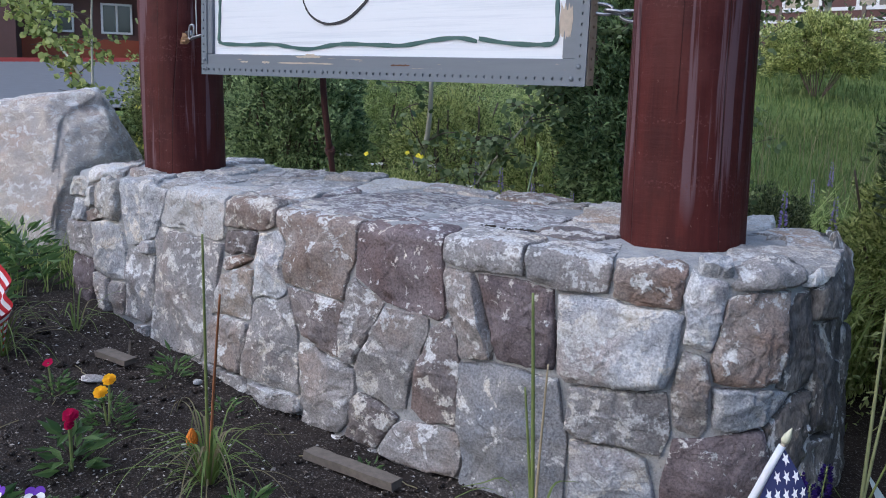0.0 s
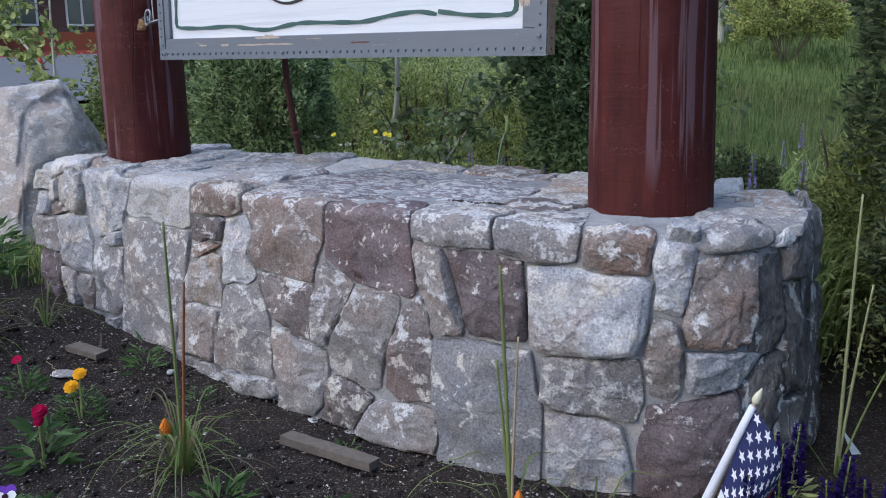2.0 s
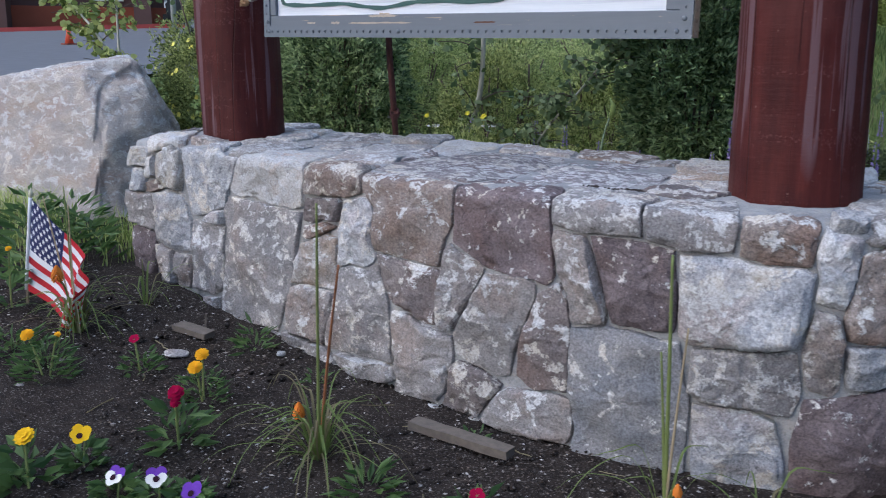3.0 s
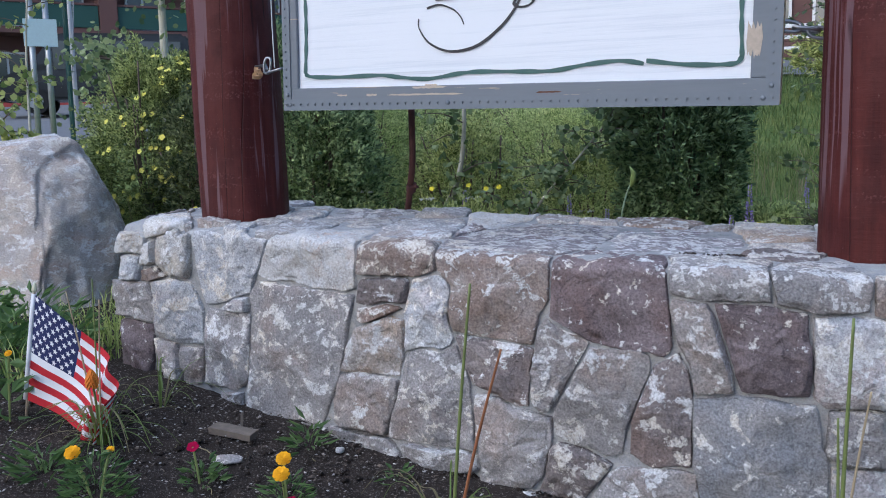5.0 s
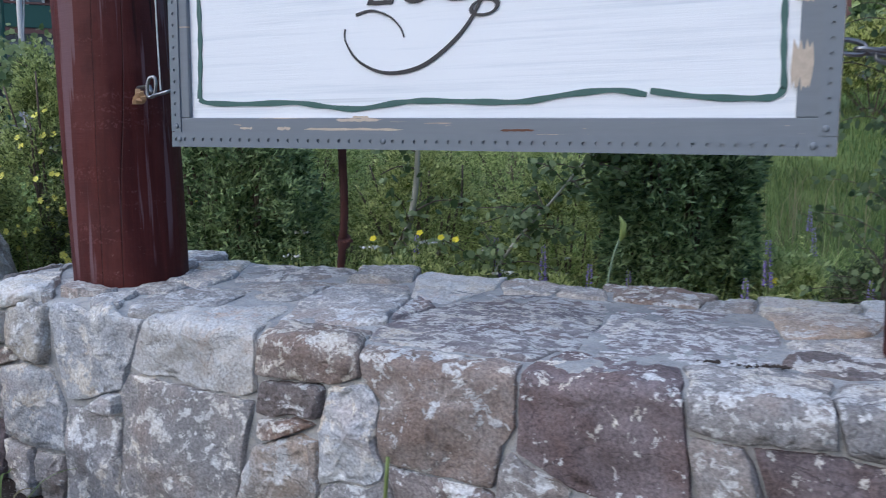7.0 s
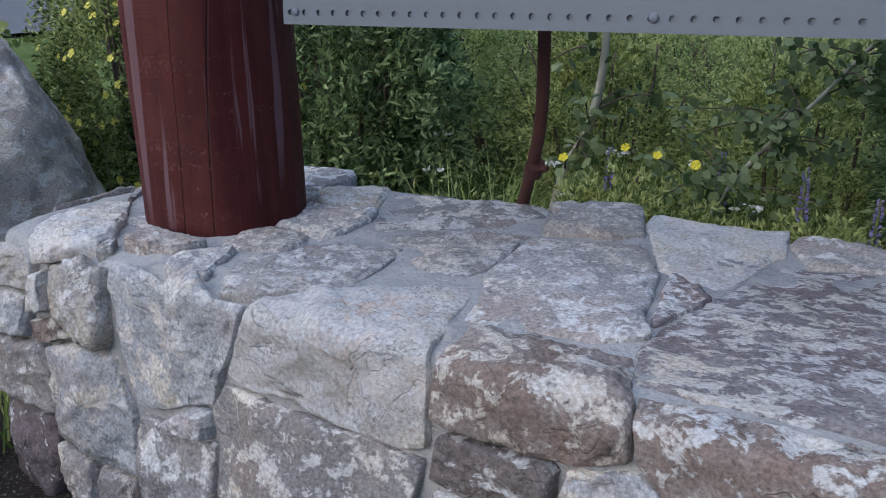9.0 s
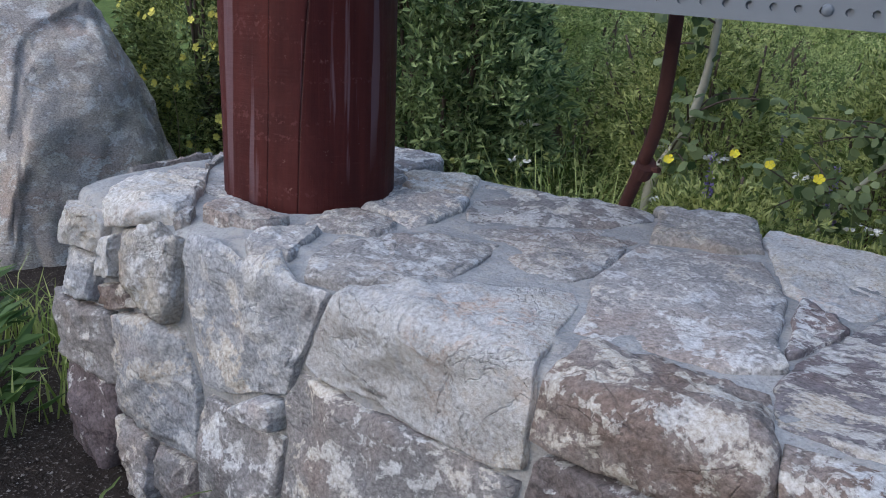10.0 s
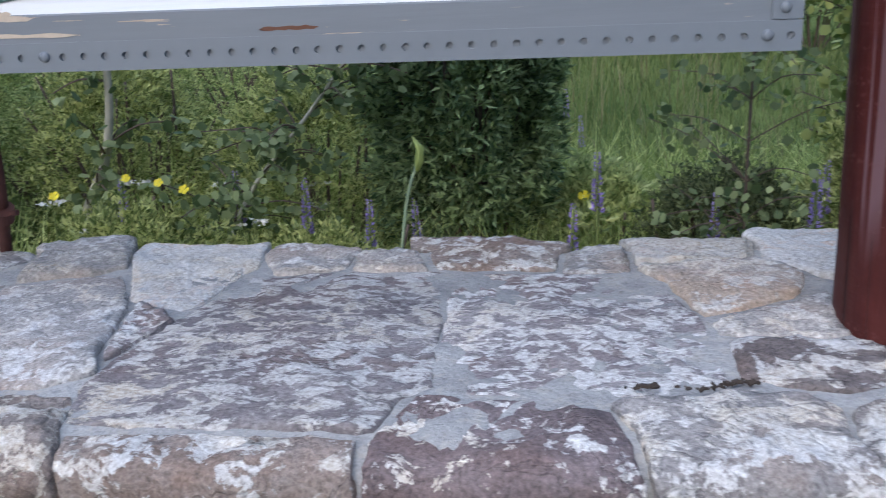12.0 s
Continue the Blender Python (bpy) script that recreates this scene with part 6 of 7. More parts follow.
REDSTALK = plain("red_dry_stalk", (0.30, 0.12, 0.05), 0.7, 0, 0.2, 50, 0.1)
SEEDSTALK = plain("seeding_stalk", (0.27, 0.29, 0.14), 0.7, 0, 0.3, 90, 0.3)
PALESTALK = plain("pale_dry_stalk", (0.42, 0.33, 0.20), 0.7, 0, 0.2, 50, 0.1)
poker_tuft("green tuft with arching leaves and tall flower stalks", -1.53, 1.12, 72, [(0.085, -0.075, 0.62, STALK, 0.0045), (0.15, -0.085, 0.50, REDSTALK, 0.0042)], (-0.07, 0.01, 0.11, 0.75), 3)
poker_tuft("drying tuft with arching leaves beside a stick flag", -2.56, 1.18, 66, [(0.06, -0.03, 0.40, PALESTALK, 0.003), (-0.03, -0.05, 0.42, PALESTALK, 0.003), (0.03, -0.02, 0.45, STALK, 0.003)], (0.09, -0.10, 0.22, 0.9), 4)
poker_tuft("tall green flower stalk with a dry one beside it", -0.79, 1.36, 9, [(0.01, -0.06, 0.56, STALK, 0.0052), (0.045, -0.05, 0.42, PALESTALK, 0.0035), (-0.01, -0.04, 0.36, STALK, 0.004)], (0.035, -0.03, 0.09, 0.4), 5)
poker_tuft("tall seeding stalks at the end of the wall", -0.26, 1.93, 2, [(0.02, -0.03, 0.66, SEEDSTALK, 0.0048), (0.05, 0.0, 0.46, SEEDSTALK, 0.0042), (0.10, 0.0, 0.30, STALK, 0.003)], None, 6)
poker_tuft("small grassy tuft at the edge of the bed", -0.60, 1.36, 12, [], None, 7)
poker_tuft("tuft of grass at the foot of the wall", -2.62, 1.47, 10, [(0.0, 0.0, 0.16, STALK, 0.002)], None, 8)

for k in range(56):
    x, y = -0.33 + 0.062 * (k % 11) + 0.02 * math.sin(k * 4.0), 1.16 + 0.10 * (k // 11) + 0.03 * math.sin(k * 2.3)
    spike("salvia", "dark violet salvia spike at the corner of the bed", on_ground(x, y), 0.20 + 0.045 * math.sin(k * 1.7), 0.13, DEEPBLUE, 80 + k, (0.015 * math.sin(k), 0.015 * math.cos(k)), 0.020, leaves=8, stem=0.0018, petals=150)


def plant_label():
    bm = bmesh.new()
    v = box(bm, -0.012, -0.0006, 0, 0.012, 0.0006, 0.085)
    for w in bm.verts:
        if w.co.z < 0.01:
            w.co.x *= 0.15
    ob = part("plant_label", bm, plain("pale_plastic", (0.55, 0.66, 0.70), 0.4), None)
    ob.matrix_basis = pose(-0.27, 2.06, ground_z(-0.27, 2.06) + 0.055, 0, 150, 25)
    tagged(ob, "pale blue plastic plant label leaning in the soil", "plant label")


plant_label()

# ---- stick flags ----
FLAGRED = plain("flag_red_cloth", (0.44, 0.012, 0.022), 0.75, 0, 0.1, 200, 0.1)
FLAGBLUE = plain("flag_blue_cloth", (0.012, 0.018, 0.085), 0.75, 0, 0.1, 200, 0.1)
FLAGWHITE = plain("flag_white_cloth", (0.72, 0.72, 0.74), 0.75, 0, 0.05, 200, 0.1)
STICK = plain("pale_wood_stick", (0.42, 0.35, 0.25), 0.7, 0, 0.15, 60, 0.1)


def stick_flag(label, base, tip, drape, seed):
    """A small flag on a stick: red and white stripes, a blue field with white stars."""
    base, tip = Vector(base), Vector(tip)
    ob = thing("stick_flag", label, "flag", "stick flags", at=base)
    up = (tip - base)
    bm = bmesh.new()
    tube(bm, [(0, 0, -0.04), up * 0.97], 0.0042, 8)
    part("stick", bm, STICK, ob, smooth=True)
    bm = bmesh.new()
    tube(bm, [up * 0.96, up * 0.975, up * 1.0, up * 1.035], [0.004, 0.0075, 0.0065, 0.001], 8)
    part("spear_tip", bm, plain("cream_plastic", (0.62, 0.60, 0.42), 0.4), ob, smooth=True)
    hoist = 0.30
    d = up.normalized()
    bm = bmesh.new()
    tube(bm, [up * 0.95 - d * hoist * k / 6 for k in range(7)], [0.0062, 0.0072, 0.0068, 0.0075, 0.0070, 0.0074, 0.0066], 10)
    part("sleeve", bm, FLAGWHITE, ob, "white cloth sleeve round the stick", smooth=True)

    def cloth(s, t):
        return drape(up * 0.95 - d * hoist * t, s, t)

    nu, nv = 48, 39
    grid = [[cloth(i / nu, j / nv) for j in range(nv + 1)] for i in range(nu + 1)]
    bands = [("field", FLAGBLUE, 0, 21, 0, 19)]
    for k in range(13):
        bands.append(("stripe", FLAGRED if k % 2 == 0 else FLAGWHITE, k * 3, k * 3 + 3, 19 if k < 7 else 0, nu))
    for nm, mt, j0, j1, i0, i1 in bands:
        V = [tuple(grid[i][j]) for i in range(i0, i1 + 1) for j in range(j0, j1 + 1)]
        w = j1 - j0 + 1
        F = [(a * w + c, a * w + c + 1, (a + 1) * w + c + 1, (a + 1) * w + c) for a in range(i1 - i0) for c in range(w - 1)]
        raw_part(nm, V, F, mt, ob, smooth=True)
    for row in range(9):
        for col in range(6 if row % 2 == 0 else 5):
            s = (0.033 + 0.0655 * (col + (0.5 if row % 2 else 0)))
            t = 0.03 + 0.0595 * row
            V, F = [], []
            for sgn in (1, -1):
                c0 = len(V)
                nrm = (cloth(s + 0.01, t) - cloth(s, t)).cross(cloth(s, t + 0.01) - cloth(s, t)).normalized() * 0.0009 * sgn
                V.append(tuple(cloth(s, t) + nrm))
                for k in range(10):
                    r = 0.0098 if k % 2 == 0 else 0.0042
                    a = math.pi / 2 + k * math.pi / 5
                    V.append(tuple(cloth(s + r * math.cos(a) / 0.45, t - r * math.sin(a) / 0.30) + nrm))
                F += [(c0, c0 + 1 + k, c0 + 1 + (k + 1) % 10) for k in range(10)]
            raw_part("star", V, F, FLAGWHITE, ob)
    return ob


def drape_left(p, s, t):
    a = min(s, 0.62)
    q = p + Vector((0.41 * a * (1 - 0.15 * t), -0.02 * math.sin(9 * s + 2.5 * t) * s, -0.21 * a * (1 + 0.3 * a) * (1 - 0.5 * t) + 0.02 * s * t))
    if s > 0.62:
        b = s - 0.62
        q += Vector((0.09 * math.sin(5.0 * b) - 0.10 * b, -0.14 * b - 0.02 * math.sin(22 * b), -0.30 * b * (1 - 0.45 * t)))
    return q


def drape_right(p, s, t):
    return p + Vector((0.10 * s + 0.03 * math.sin(8 * s + t), -0.05 * math.sin(7 * s) * (0.4 + t) + 0.05 * s, -0.36 * s + 0.04 * t * s))


stick_flag("small striped flag with white stars on a stick in the bed", on_ground(-2.86, 1.20), (-2.805, 1.22, 0.485), drape_left, 1)
stick_flag("small striped flag with white stars leaning by the wall", on_ground(-0.43, 1.26), (-0.292, 1.325, 0.345), drape_right, 2)

# ---- road and far things ----
def road():
    bm = bmesh.new()
    rows = []
    for t in [i / 30 for i in range(31)]:
        c = Vector((-26.0, 4.0)).lerp(Vector((4.0, 46.0)), t)
        n = Vector((-0.81, 0.58))
        rows.append([bm.verts.new((c.x + n.x * w, c.y + n.y * w, ground_z(c.x + n.x * w, c.y + n.y * w) + 0.06)) for w in (-9.5, -6, -2.5, 0.5, 3.5, 6.5, 9.5, 13)])
    for a, b in zip(rows, rows[1:]):
        for k in range(7):
            bm.faces.new((a[k], a[k + 1], b[k + 1], b[k]))
    tagged(part("road", bm, ASPHALT, None, smooth=True), "grey asphalt road climbing behind the boulder", "road", kind="structure")
    red = plain("red_kerb_paint", (0.42, 0.07, 0.06), 0.8, 0, 0.2, 2, 0.1)
    pale = plain("pale_concrete", (0.42, 0.41, 0.40), 0.9, 0, 0.1, 3, 0.1)
    for nm, w0, w1, h, mt, lab in (("kerb", 12.9, 13.25, 0.20, red, "red painted concrete kerb along the road"), ("pavement", 13.25, 17.5, 0.20, pale, "pale concrete pavement behind the kerb")):
        bm = bmesh.new()
        rows = []
        for t in [i / 30 for i in range(31)]:
            c = Vector((-26.0, 4.0)).lerp(Vector((4.0, 46.0)), t)
            n = Vector((-0.81, 0.58))
            q = []
            for w, hh in ((w0, 0.0), (w0, h), (w1, h), (w1, 0.0)):
                x, y = c.x + n.x * w, c.y + n.y * w
                q.append(bm.verts.new((x, y, ground_z(c.x + n.x * 13, c.y + n.y * 13) + hh)))
            rows.append(q)
        for a, b in zip(rows, rows[1:]):
            for k in range(3):
                bm.faces.new((a[k], a[k + 1], b[k + 1], b[k]))
        tagged(part(nm, bm, mt, None), lab, nm, kind="structure")


road()
SIDING = plain("dark_brown_siding", (0.12, 0.065, 0.058), 0.85, 0, 0.15, 3, 0.2)
BRICKRED = plain("orange_red_wall", (0.33, 0.085, 0.045), 0.85, 0, 0.12, 2, 0.2)
TRIMWHITE = plain("white_window_frame", (0.68, 0.68, 0.68), 0.5, 0, 0.05, 10, 0)
PANEGLASS, _nt, _b = shader("window_pane", 0.08, spec=0.8)
_b.inputs["Base Color"].default_value = (0.035, 0.042, 0.05, 1)
GREENPANEL = plain("dark_green_panel", (0.025, 0.075, 0.06), 0.5, 0, 0.1, 10, 0)
ROOFDARK = plain("dark_shingle_roof", (0.05, 0.045, 0.045), 0.9, 0, 0.2, 6, 0.3)


def window_unit(parent, m, w, h, panes=2):
    """A white-framed window standing proud of its wall; m places its lower middle, y out of the wall."""
    bm = bmesh.new()
    f = 0.09
    for x0, z0, x1, z1 in ((-w / 2, 0, w / 2, f), (-w / 2, h - f, w / 2, h), (-w / 2, f, -w / 2 + f, h - f), (w / 2 - f, f, w / 2, h - f)):
        box(bm, x0, -0.10, z0, x1, 0.02, z1, m)
    for k in range(1, panes):
        x = -w / 2 + w * k / panes
        box(bm, x - f / 2, -0.10, f, x + f / 2, 0.02, h - f, m)
    win = part("window", bm, TRIMWHITE, parent)
    for k in range(panes):
        bm = bmesh.new()
        a = -w / 2 + w * k / panes + f * 0.7
        box(bm, a, -0.06, f, a + w / panes - f * 1.4, -0.03, h - f, m)
        part("pane", bm, PANEGLASS, win)


def lodge_building():
    """Three storeys of dark siding over a red base, balconies with green panels, white windows."""
    ob = thing("lodge_building", "dark brown three-storey building with green balconies and red base", "building", at=(-38.5, 19.5, ground_z(-38.5, 19.5) + 0.1))
    ob.rotation_euler = (0, 0, math.atan2(0.80, 0.60))
    L, D = 44.0, 10.0
    bm = bmesh.new()
    box(bm, -6, 0, 0.9, L, D, 9.4)
    part("wall", bm, SIDING, ob)
    bm = bmesh.new()
    box(bm, -6, -0.15, -2.5, L, D, 0.9)
    part("base_wall", bm, BRICKRED, ob, "orange-red base wall")
    bm = bmesh.new()
    box(bm, -7, -1.4, 9.4, L + 1, D + 1, 9.9)
    part("roof", bm, ROOFDARK, ob)
    for k in range(8):
        x = -4 + k * 5.6
        bm = bmesh.new()
        box(bm, x - 0.35, -1.7, -1.0, x + 0.35, 0.0, 9.4)
        part("pier", bm, SIDING, ob)
        for s in range(3):
            z = 0.25 + 3.0 * s
            window_unit(ob, Matrix.Translation((x + 1.7, 0, z + (0.9 if s == 0 else 0.15))), 1.5, 1.2 if s == 0 else 2.1)
            window_unit(ob, Matrix.Translation((x + 4.2, 0, z + 0.9)), 1.3, 1.3)
            if s:
                bal = thing("balcony")
                bal.parent = ob
                bm = bmesh.new()
                box(bm, x + 0.35, -1.6, z - 0.25, x + 5.25, 0.0, z)
                part("balcony_floor", bm, SIDING, bal)
                bm = bmesh.new()
                box(bm, x + 0.4, -1.55, z + 0.05, x + 5.2, -1.5, z + 0.95)
                part("balcony_panel", bm, GREENPANEL, bal)
                bm = bmesh.new()
                box(bm, x + 0.35, -1.6, z + 0.97, x + 5.25, -1.45, z + 1.05)
                part("balcony_rail", bm, SIDING, bal)


lodge_building()


def far_house():
    """A dark timber house with a red band and a white-railed deck, up the meadow."""
    ob = thing("timber_house", "dark timber house with white deck rail up the meadow", "house", at=on_ground(-3.4, 30.0))
    bm = bmesh.new()
    box(bm, -5.5, 0, -0.5, 3.2, 6, 4.2)
    part("wall", bm, SIDING, ob)
    bm = bmesh.new()
    box(bm, -5.6, -0.12, 2.35, 3.3, 0.0, 2.75)
    part("band", bm, BRICKRED, ob, "red band across the wall")
    for x in (-4.2, -2.0, 0.2, 2.0):
        window_unit(ob, Matrix.Translation((x, 0, 0.9)), 1.2, 1.2)
        window_unit(ob, Matrix.Translation((x, 0, 2.95)), 1.2, 1.1)
    bm = bmesh.new()
    for s, y in ((1, -1.0), (-1, 7.0)):
        pass
    v = [bm.verts.new(q) for q in ((-6.2, -1.2, 4.1), (3.9, -1.2, 4.1), (3.9, 3, 6.2), (-6.2, 3, 6.2), (-6.2, 7.2, 4.1), (3.9, 7.2, 4.1))]
    bm.faces.new((v[0], v[1], v[2], v[3]))
    bm.faces.new((v[3], v[2], v[5], v[4]))
    bmesh.ops.solidify(bm, geom=list(bm.faces), thickness=0.18)
    part("roof", bm, ROOFDARK, ob)
    fence = thing("deck_fence", "white rail fence in front of the timber house", "fence", at=on_ground(-3.4, 26.5))
    for k in range(9):
        bm = bmesh.new()
        box(bm, -5 + k * 1.1 - 0.05, -0.05, -0.3, -5 + k * 1.1 + 0.05, 0.05, 1.05)
        part("post", bm, GREYWOOD, fence)
    for z in (0.35, 0.65, 0.95):
        bm = bmesh.new()
        box(bm, -5.1, -0.03, z - 0.045, 3.9, 0.03, z + 0.045)
        part("rail", bm, TRIMWHITE, fence)


far_house()


def notice_sign():
    ob = thing("notice_sign", "dark green notice sign on two grey steel posts", "sign", at=on_ground(-9.6, 7.35))
    ob.rotation_euler = (0, 0, radians(48))
    dark = plain("dark_green_sign_face", (0.025, 0.035, 0.03), 0.4)
    gold = plain("pale_gold_lettering", (0.55, 0.50, 0.32), 0.5)
    for x in (-0.085, 0.085):
        bm = bmesh.new()
        tube(bm, [(x, 0.05, -0.2), (x, 0.05, 2.5)], 0.035, 10)
        part("post", bm, plain("galvanised_post", (0.42, 0.43, 0.44), 0.4, 0.6), ob, smooth=True)
    base = 2.02
    bm = bmesh.new()
    v = box(bm, -0.29, -0.02, base, 0.29, 0.02, base + 0.55)
    part("face", bm, dark, ob)
    bm = bmesh.new()
    for x0, z0, x1, z1 in ((-0.29, base, 0.29, base + 0.015), (-0.29, base + 0.535, 0.29, base + 0.55), (-0.29, base + 0.015, -0.275, base + 0.535), (0.275, base + 0.015, 0.29, base + 0.535)):
        box(bm, x0, -0.026, z0, x1, -0.02, z1)
    part("rim", bm, gold, ob)
    lettering("Private", -0.2, base + 0.36, 0.13, ob, gold, 0, 0.38, "word", y=-0.024)
    lettering("Property", -0.22, base + 0.22, 0.13, ob, gold, 0, 0.43, "word", y=-0.024)
    for z, w in ((0.14, 0.30), (0.07, 0.40)):
        bm = bmesh.new()
        box(bm, -w / 2, -0.025, base + z, w / 2, -0.021, base + z + 0.03)
        part("lettering_bar", bm, gold, ob)
    bm = bmesh.new()
    box(bm, -0.17, -0.0, 1.42, 0.20, 0.012, 1.74)
    part("small_plate", bm, plain("pale_blue_plate", (0.50, 0.62, 0.66), 0.5), ob, "pale blue blank plate")
    bm = bmesh.new()
    tube(bm, [(0.30, 0.1, -0.2), (0.30, 0.1, 2.75)], 0.03, 8)
    part("green_post", bm, GREENPANEL, ob)


notice_sign()


def flagpole():
    ob = thing("flagpole", "white flagpole with a halyard beside the road", "flagpole", at=on_ground(-15.6, 13.5))
    bm = bmesh.new()
    tube(bm, [(0, 0, -0.2), (0, 0, 8)], [0.06, 0.04], 12)
    part("pole", bm, TRIMWHITE, ob, smooth=True)
    bm = bmesh.new()
    tube(bm, smooth_line([(0.05, -0.08, 1.2), (0.22, -0.05, 3.5), (0.05, -0.05, 7.8)], 5), 0.012, 5)
    part("halyard", bm, plain("grey_rope", (0.35, 0.35, 0.36), 0.8), ob)


flagpole()


def van(name, label, at, turn, body, tall):
    """A parked van: rounded body, cab windows, wheels, lamps and bumper."""
    ob = thing(name, label, "vehicle", at=at)
    ob.rotation_euler = (0, 0, radians(turn))
    paint = plain(name + "_paint", body, 0.25, 0.1, 0.05, 5, 0)
    rubber = plain("tyre_rubber", (0.015, 0.015, 0.016), 0.9, 0, 0.1, 20, 0)
    bm = bmesh.new()
    prof = [(-2.4, 0.35), (-2.45, 0.9), (-2.3, 1.0), (-1.7, 1.15), (-1.15, tall - 0.08), (-0.8, tall), (2.2, tall), (2.4, tall - 0.25), (2.45, 0.4)]
    for y in (-0.95, 0.95):
        for x, z in prof:
            bm.verts.new((x, y * (0.93 if z > 1.2 else 1.0), z))
    bm.verts.ensure_lookup_table()
    n = len(prof)
    bm.faces.new(bm.verts[:n])
    bm.faces.new(bm.verts[n:][::-1])
    for k in range(n):
        bm.faces.new((bm.verts[k], bm.verts[(k + 1) % n], bm.verts[n + (k + 1) % n], bm.verts[n + k]))
    bmesh.ops.bevel(bm, geom=list(bm.edges), offset=0.07, segments=2, affect="EDGES")
    part("body", bm, paint, ob, smooth=False)
    for y in (-1, 1):
        for x0, x1 in ((-1.1, -0.3), (-0.2, 0.9), (1.0, 2.1)):
            bm = bmesh.new()
            box(bm, x0, y * 0.925 - 0.03, 1.15, x1, y * 0.925 + 0.03, tall - 0.22)
            part("side_window", bm, PANEGLASS, ob)
        for x in (-1.6, 1.55):
            bm = bmesh.new()
            tube(bm, [(x, y * 0.78, 0.34), (x, y * 0.98, 0.34)], 0.34, 20)
            wh = part("wheel", bm, rubber, ob)
            bm = bmesh.new()
            tube(bm, [(x, y * 0.97, 0.34), (x, y * 0.995, 0.34)], 0.2, 14)
            part("rim", bm, STEEL, wh)
        bm = bmesh.new()
        box(bm, -2.47, y * 0.72 - 0.15, 0.72, -2.40, y * 0.72 + 0.15, 0.88)
        part("headlight", bm, TRIMWHITE, ob)
    bm = bmesh.new()
    box(bm, -2.52, -0.9, 0.36, -2.38, 0.9, 0.55)
    part("bumper", bm, rubber, ob)


van("parked_van", "dark parked van beside the building", on_ground(-19.5, 18.2, 0.08), 40, (0.02, 0.02, 0.022), 2.1)
van("parked_car", "silver parked car up the slope", on_ground(-11.5, 25.0, 0.08), 10, (0.45, 0.47, 0.5), 1.55)


def cone():
    ob = thing("traffic_cone", "orange traffic cone on the road edge", "traffic cone", at=on_ground(-21.3, 13.3, 0.06))
    bm = bmesh.new()
    box(bm, -0.15, -0.15, 0, 0.15, 0.15, 0.03)
    part("foot", bm, BRICKRED, ob)
    bm = bmesh.new()
    tube(bm, [(0, 0, 0.03), (0, 0, 0.46)], [0.11, 0.025], 16)
    part("body", bm, plain("orange_plastic", (0.65, 0.10, 0.04), 0.5), ob, smooth=True)


cone()


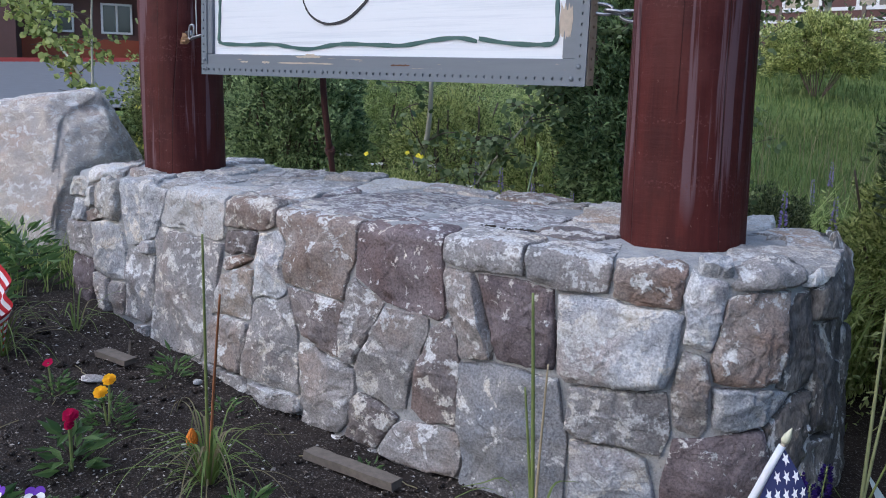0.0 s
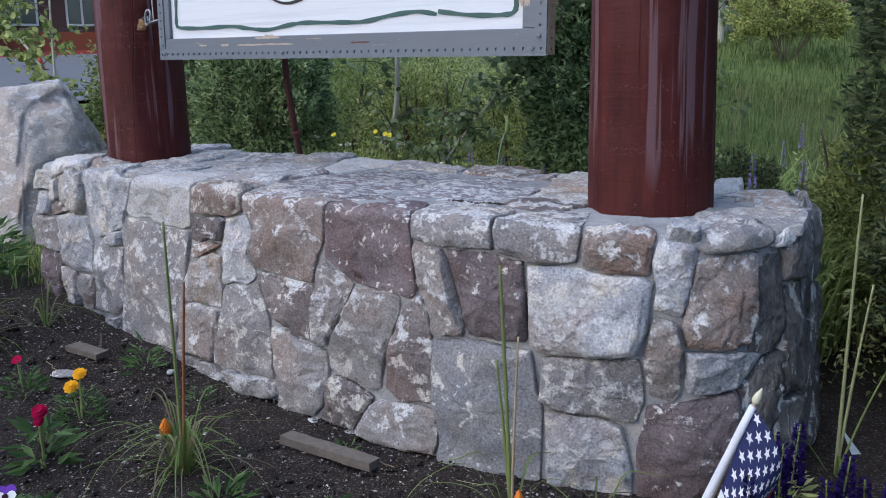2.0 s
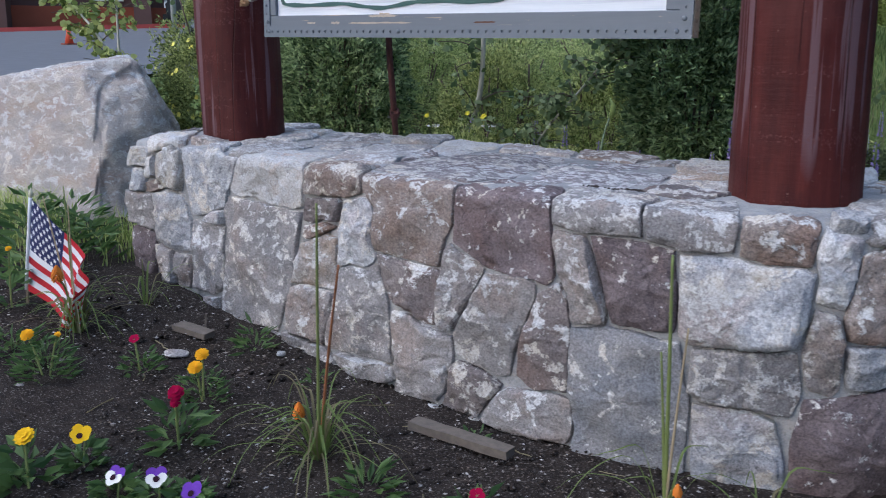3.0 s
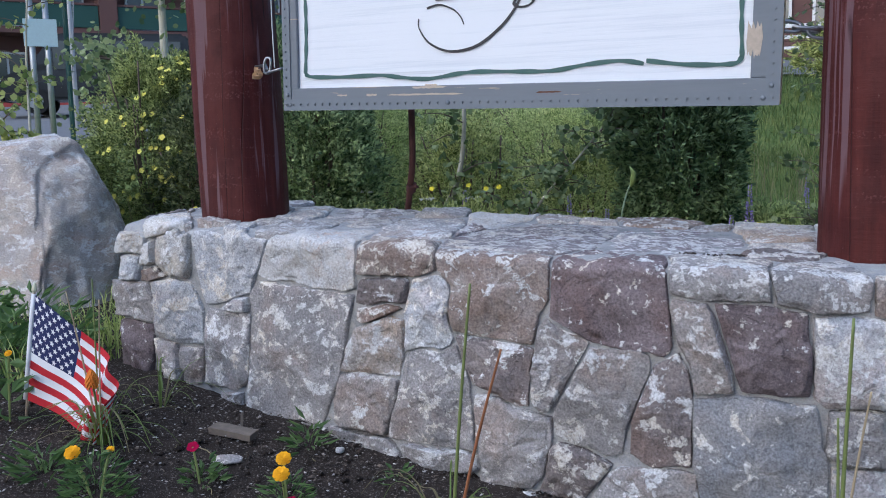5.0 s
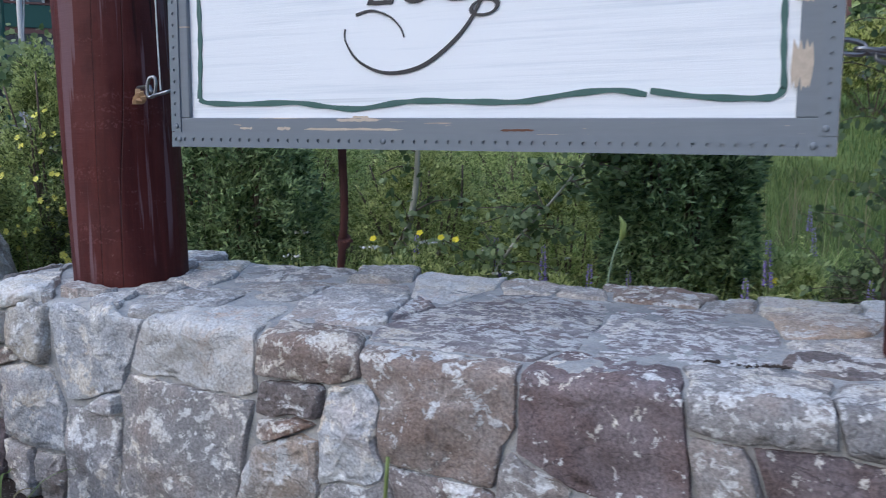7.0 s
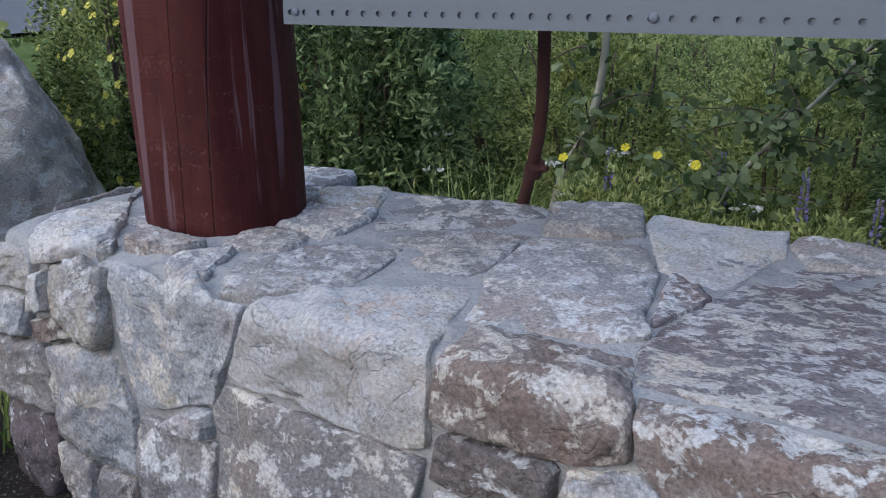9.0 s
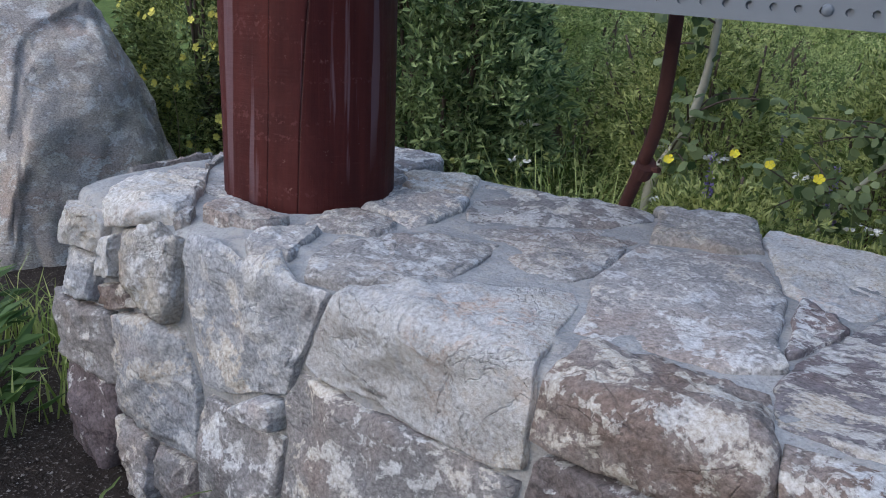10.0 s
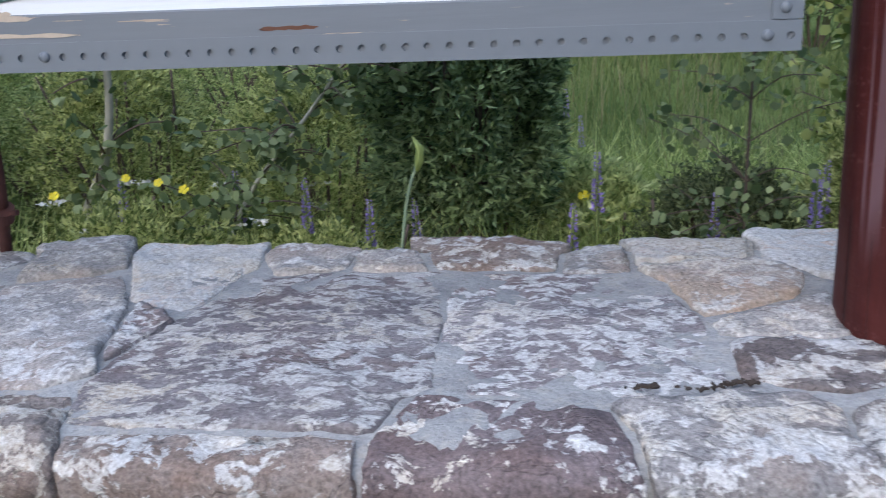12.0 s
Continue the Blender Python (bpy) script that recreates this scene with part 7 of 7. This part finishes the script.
def tree(name, label, x, y, tall, spread, mat, seed, leaf=0.10, clumps=2600, lean=0.0, conifer=False):
    """A tree: tapered trunk, limbs, and a loose crown of leaves in clumps with gaps."""
    ob = thing(name, label, "tree", at=on_ground(x, y))
    dice = random.Random(seed)
    bm = bmesh.new()
    way = smooth_line([(0, 0, -0.2), (lean * 0.3, 0.05, tall * 0.4), (lean, 0, tall * 0.95)], 6)
    tube(bm, way, [0.035 * tall ** 0.9 * (1 - 0.85 * k / len(way)) * 0.5 for k in range(len(way))], 9)
    part("trunk", bm, BARK if conifer else PALEBARK, ob, smooth=True)
    P, D = [], []
    limbs = 26 if conifer else 15
    for i in range(limbs):
        t = 0.12 + 0.85 * i / limbs if conifer else dice.uniform(0.25, 0.95)
        b = way[int(t * (len(way) - 1))]
        a = dice.uniform(0, 6.28)
        r = spread * (1.05 - t) if conifer else spread * dice.uniform(0.5, 1.0) * math.sin(math.pi * min(0.95, 0.2 + 0.75 * t))
        tip = b + Vector((r * math.cos(a), r * math.sin(a), (-0.25 if conifer else dice.uniform(0.1, 0.6)) * r))
        bm = bmesh.new()
        tube(bm, [b, b.lerp(tip, 0.5) + Vector((0, 0, 0.06 * r)), tip], [0.02, 0.014, 0.006], 5)
        part("limb", bm, BARK, ob)
        for k in range(clumps // limbs):
            f = dice.uniform(0.25, 1.08)
            q = b.lerp(tip, f)
            s = 0.30 * spread * (0.35 if conifer else 0.55)
            P.append(q + Vector((dice.gauss(0, s), dice.gauss(0, s), dice.gauss(0, s * (0.35 if conifer else 0.8)))))
            D.append((dice.gauss(0, 1), dice.gauss(0, 1), dice.gauss(-0.3, 0.6)))
    P = np.array([tuple(q) for q in P])
    if conifer:
        V, F = leaf_arrays(P, np.array(D), RNG.uniform(0.8, 1.6, len(P)) * leaf, RNG.uniform(0.25, 0.4, len(P)) * leaf)
    else:
        V, F = round_leaf_arrays(P, np.array(D), RNG.uniform(0.7, 1.2, len(P)) * leaf)
    raw_part("crown", V, F, mat, ob)


for k, (x, y, h, s) in enumerate(((-4.4, 14.5, 4.6, 1.3), (-5.3, 15.2, 5.2, 1.4), (-3.6, 15.8, 4.8, 1.3), (1.2, 15.5, 5.0, 1.5), (2.6, 13.0, 4.4, 1.4), (-7.2, 17.5, 5.5, 1.6), (-8.8, 13.0, 4.2, 1.2))):
    tree("aspen_tree", "pale-stemmed aspen on the meadow slope", x, y, h, s, ASPENLEAF, 100 + k, 0.085, 2200)
tree("aspen_tree", "young aspen behind the cinquefoil shrub", -5.6, 4.9, 3.2, 0.8, ASPENLEAF, 120, 0.05, 3600)
for k, (x, y, h) in enumerate(((3.2, 24, 11), (6.0, 21, 10), (-0.5, 38, 13), (8.5, 28, 12), (-9.5, 36, 13), (4.8, 33, 13), (-14, 41, 14), (11.5, 20, 11), (2.0, 30, 9))):
    tree("conifer", "dark conifer beyond the meadow", x, y, h, 2.3, DARKLEAF, 140 + k, 0.26, 3400, 0.0, True)


def far_woods():
    """Wooded rise closing the distance all round."""
    n = 42000
    a = RNG.uniform(0, 2 * np.pi, n)
    r = RNG.uniform(62, 85, n)
    x, y = -2 + r * np.cos(a), r * np.sin(a)
    base = np.array([ground_z(max(-90, min(90, p)), max(-90, min(90, q))) for p, q in zip(x, y)])
    top = np.array([9 + 7 * noise.noise((p * 0.11, q * 0.11, 0)) + 3 * noise.noise((p * 0.4, q * 0.4, 3)) for p, q in zip(x, y)])
    z = base + top * RNG.uniform(0.0, 1.0, n)
    V, F = leaf_arrays(np.stack([x, y, z], 1), RNG.normal(size=(n, 3)), RNG.uniform(1.4, 2.6, n), RNG.uniform(0.9, 1.6, n))
    tagged(raw_part("far_woods", V, F, DARKLEAF), "dark green woods far behind the meadow", "woods", kind="stuff")


far_woods()
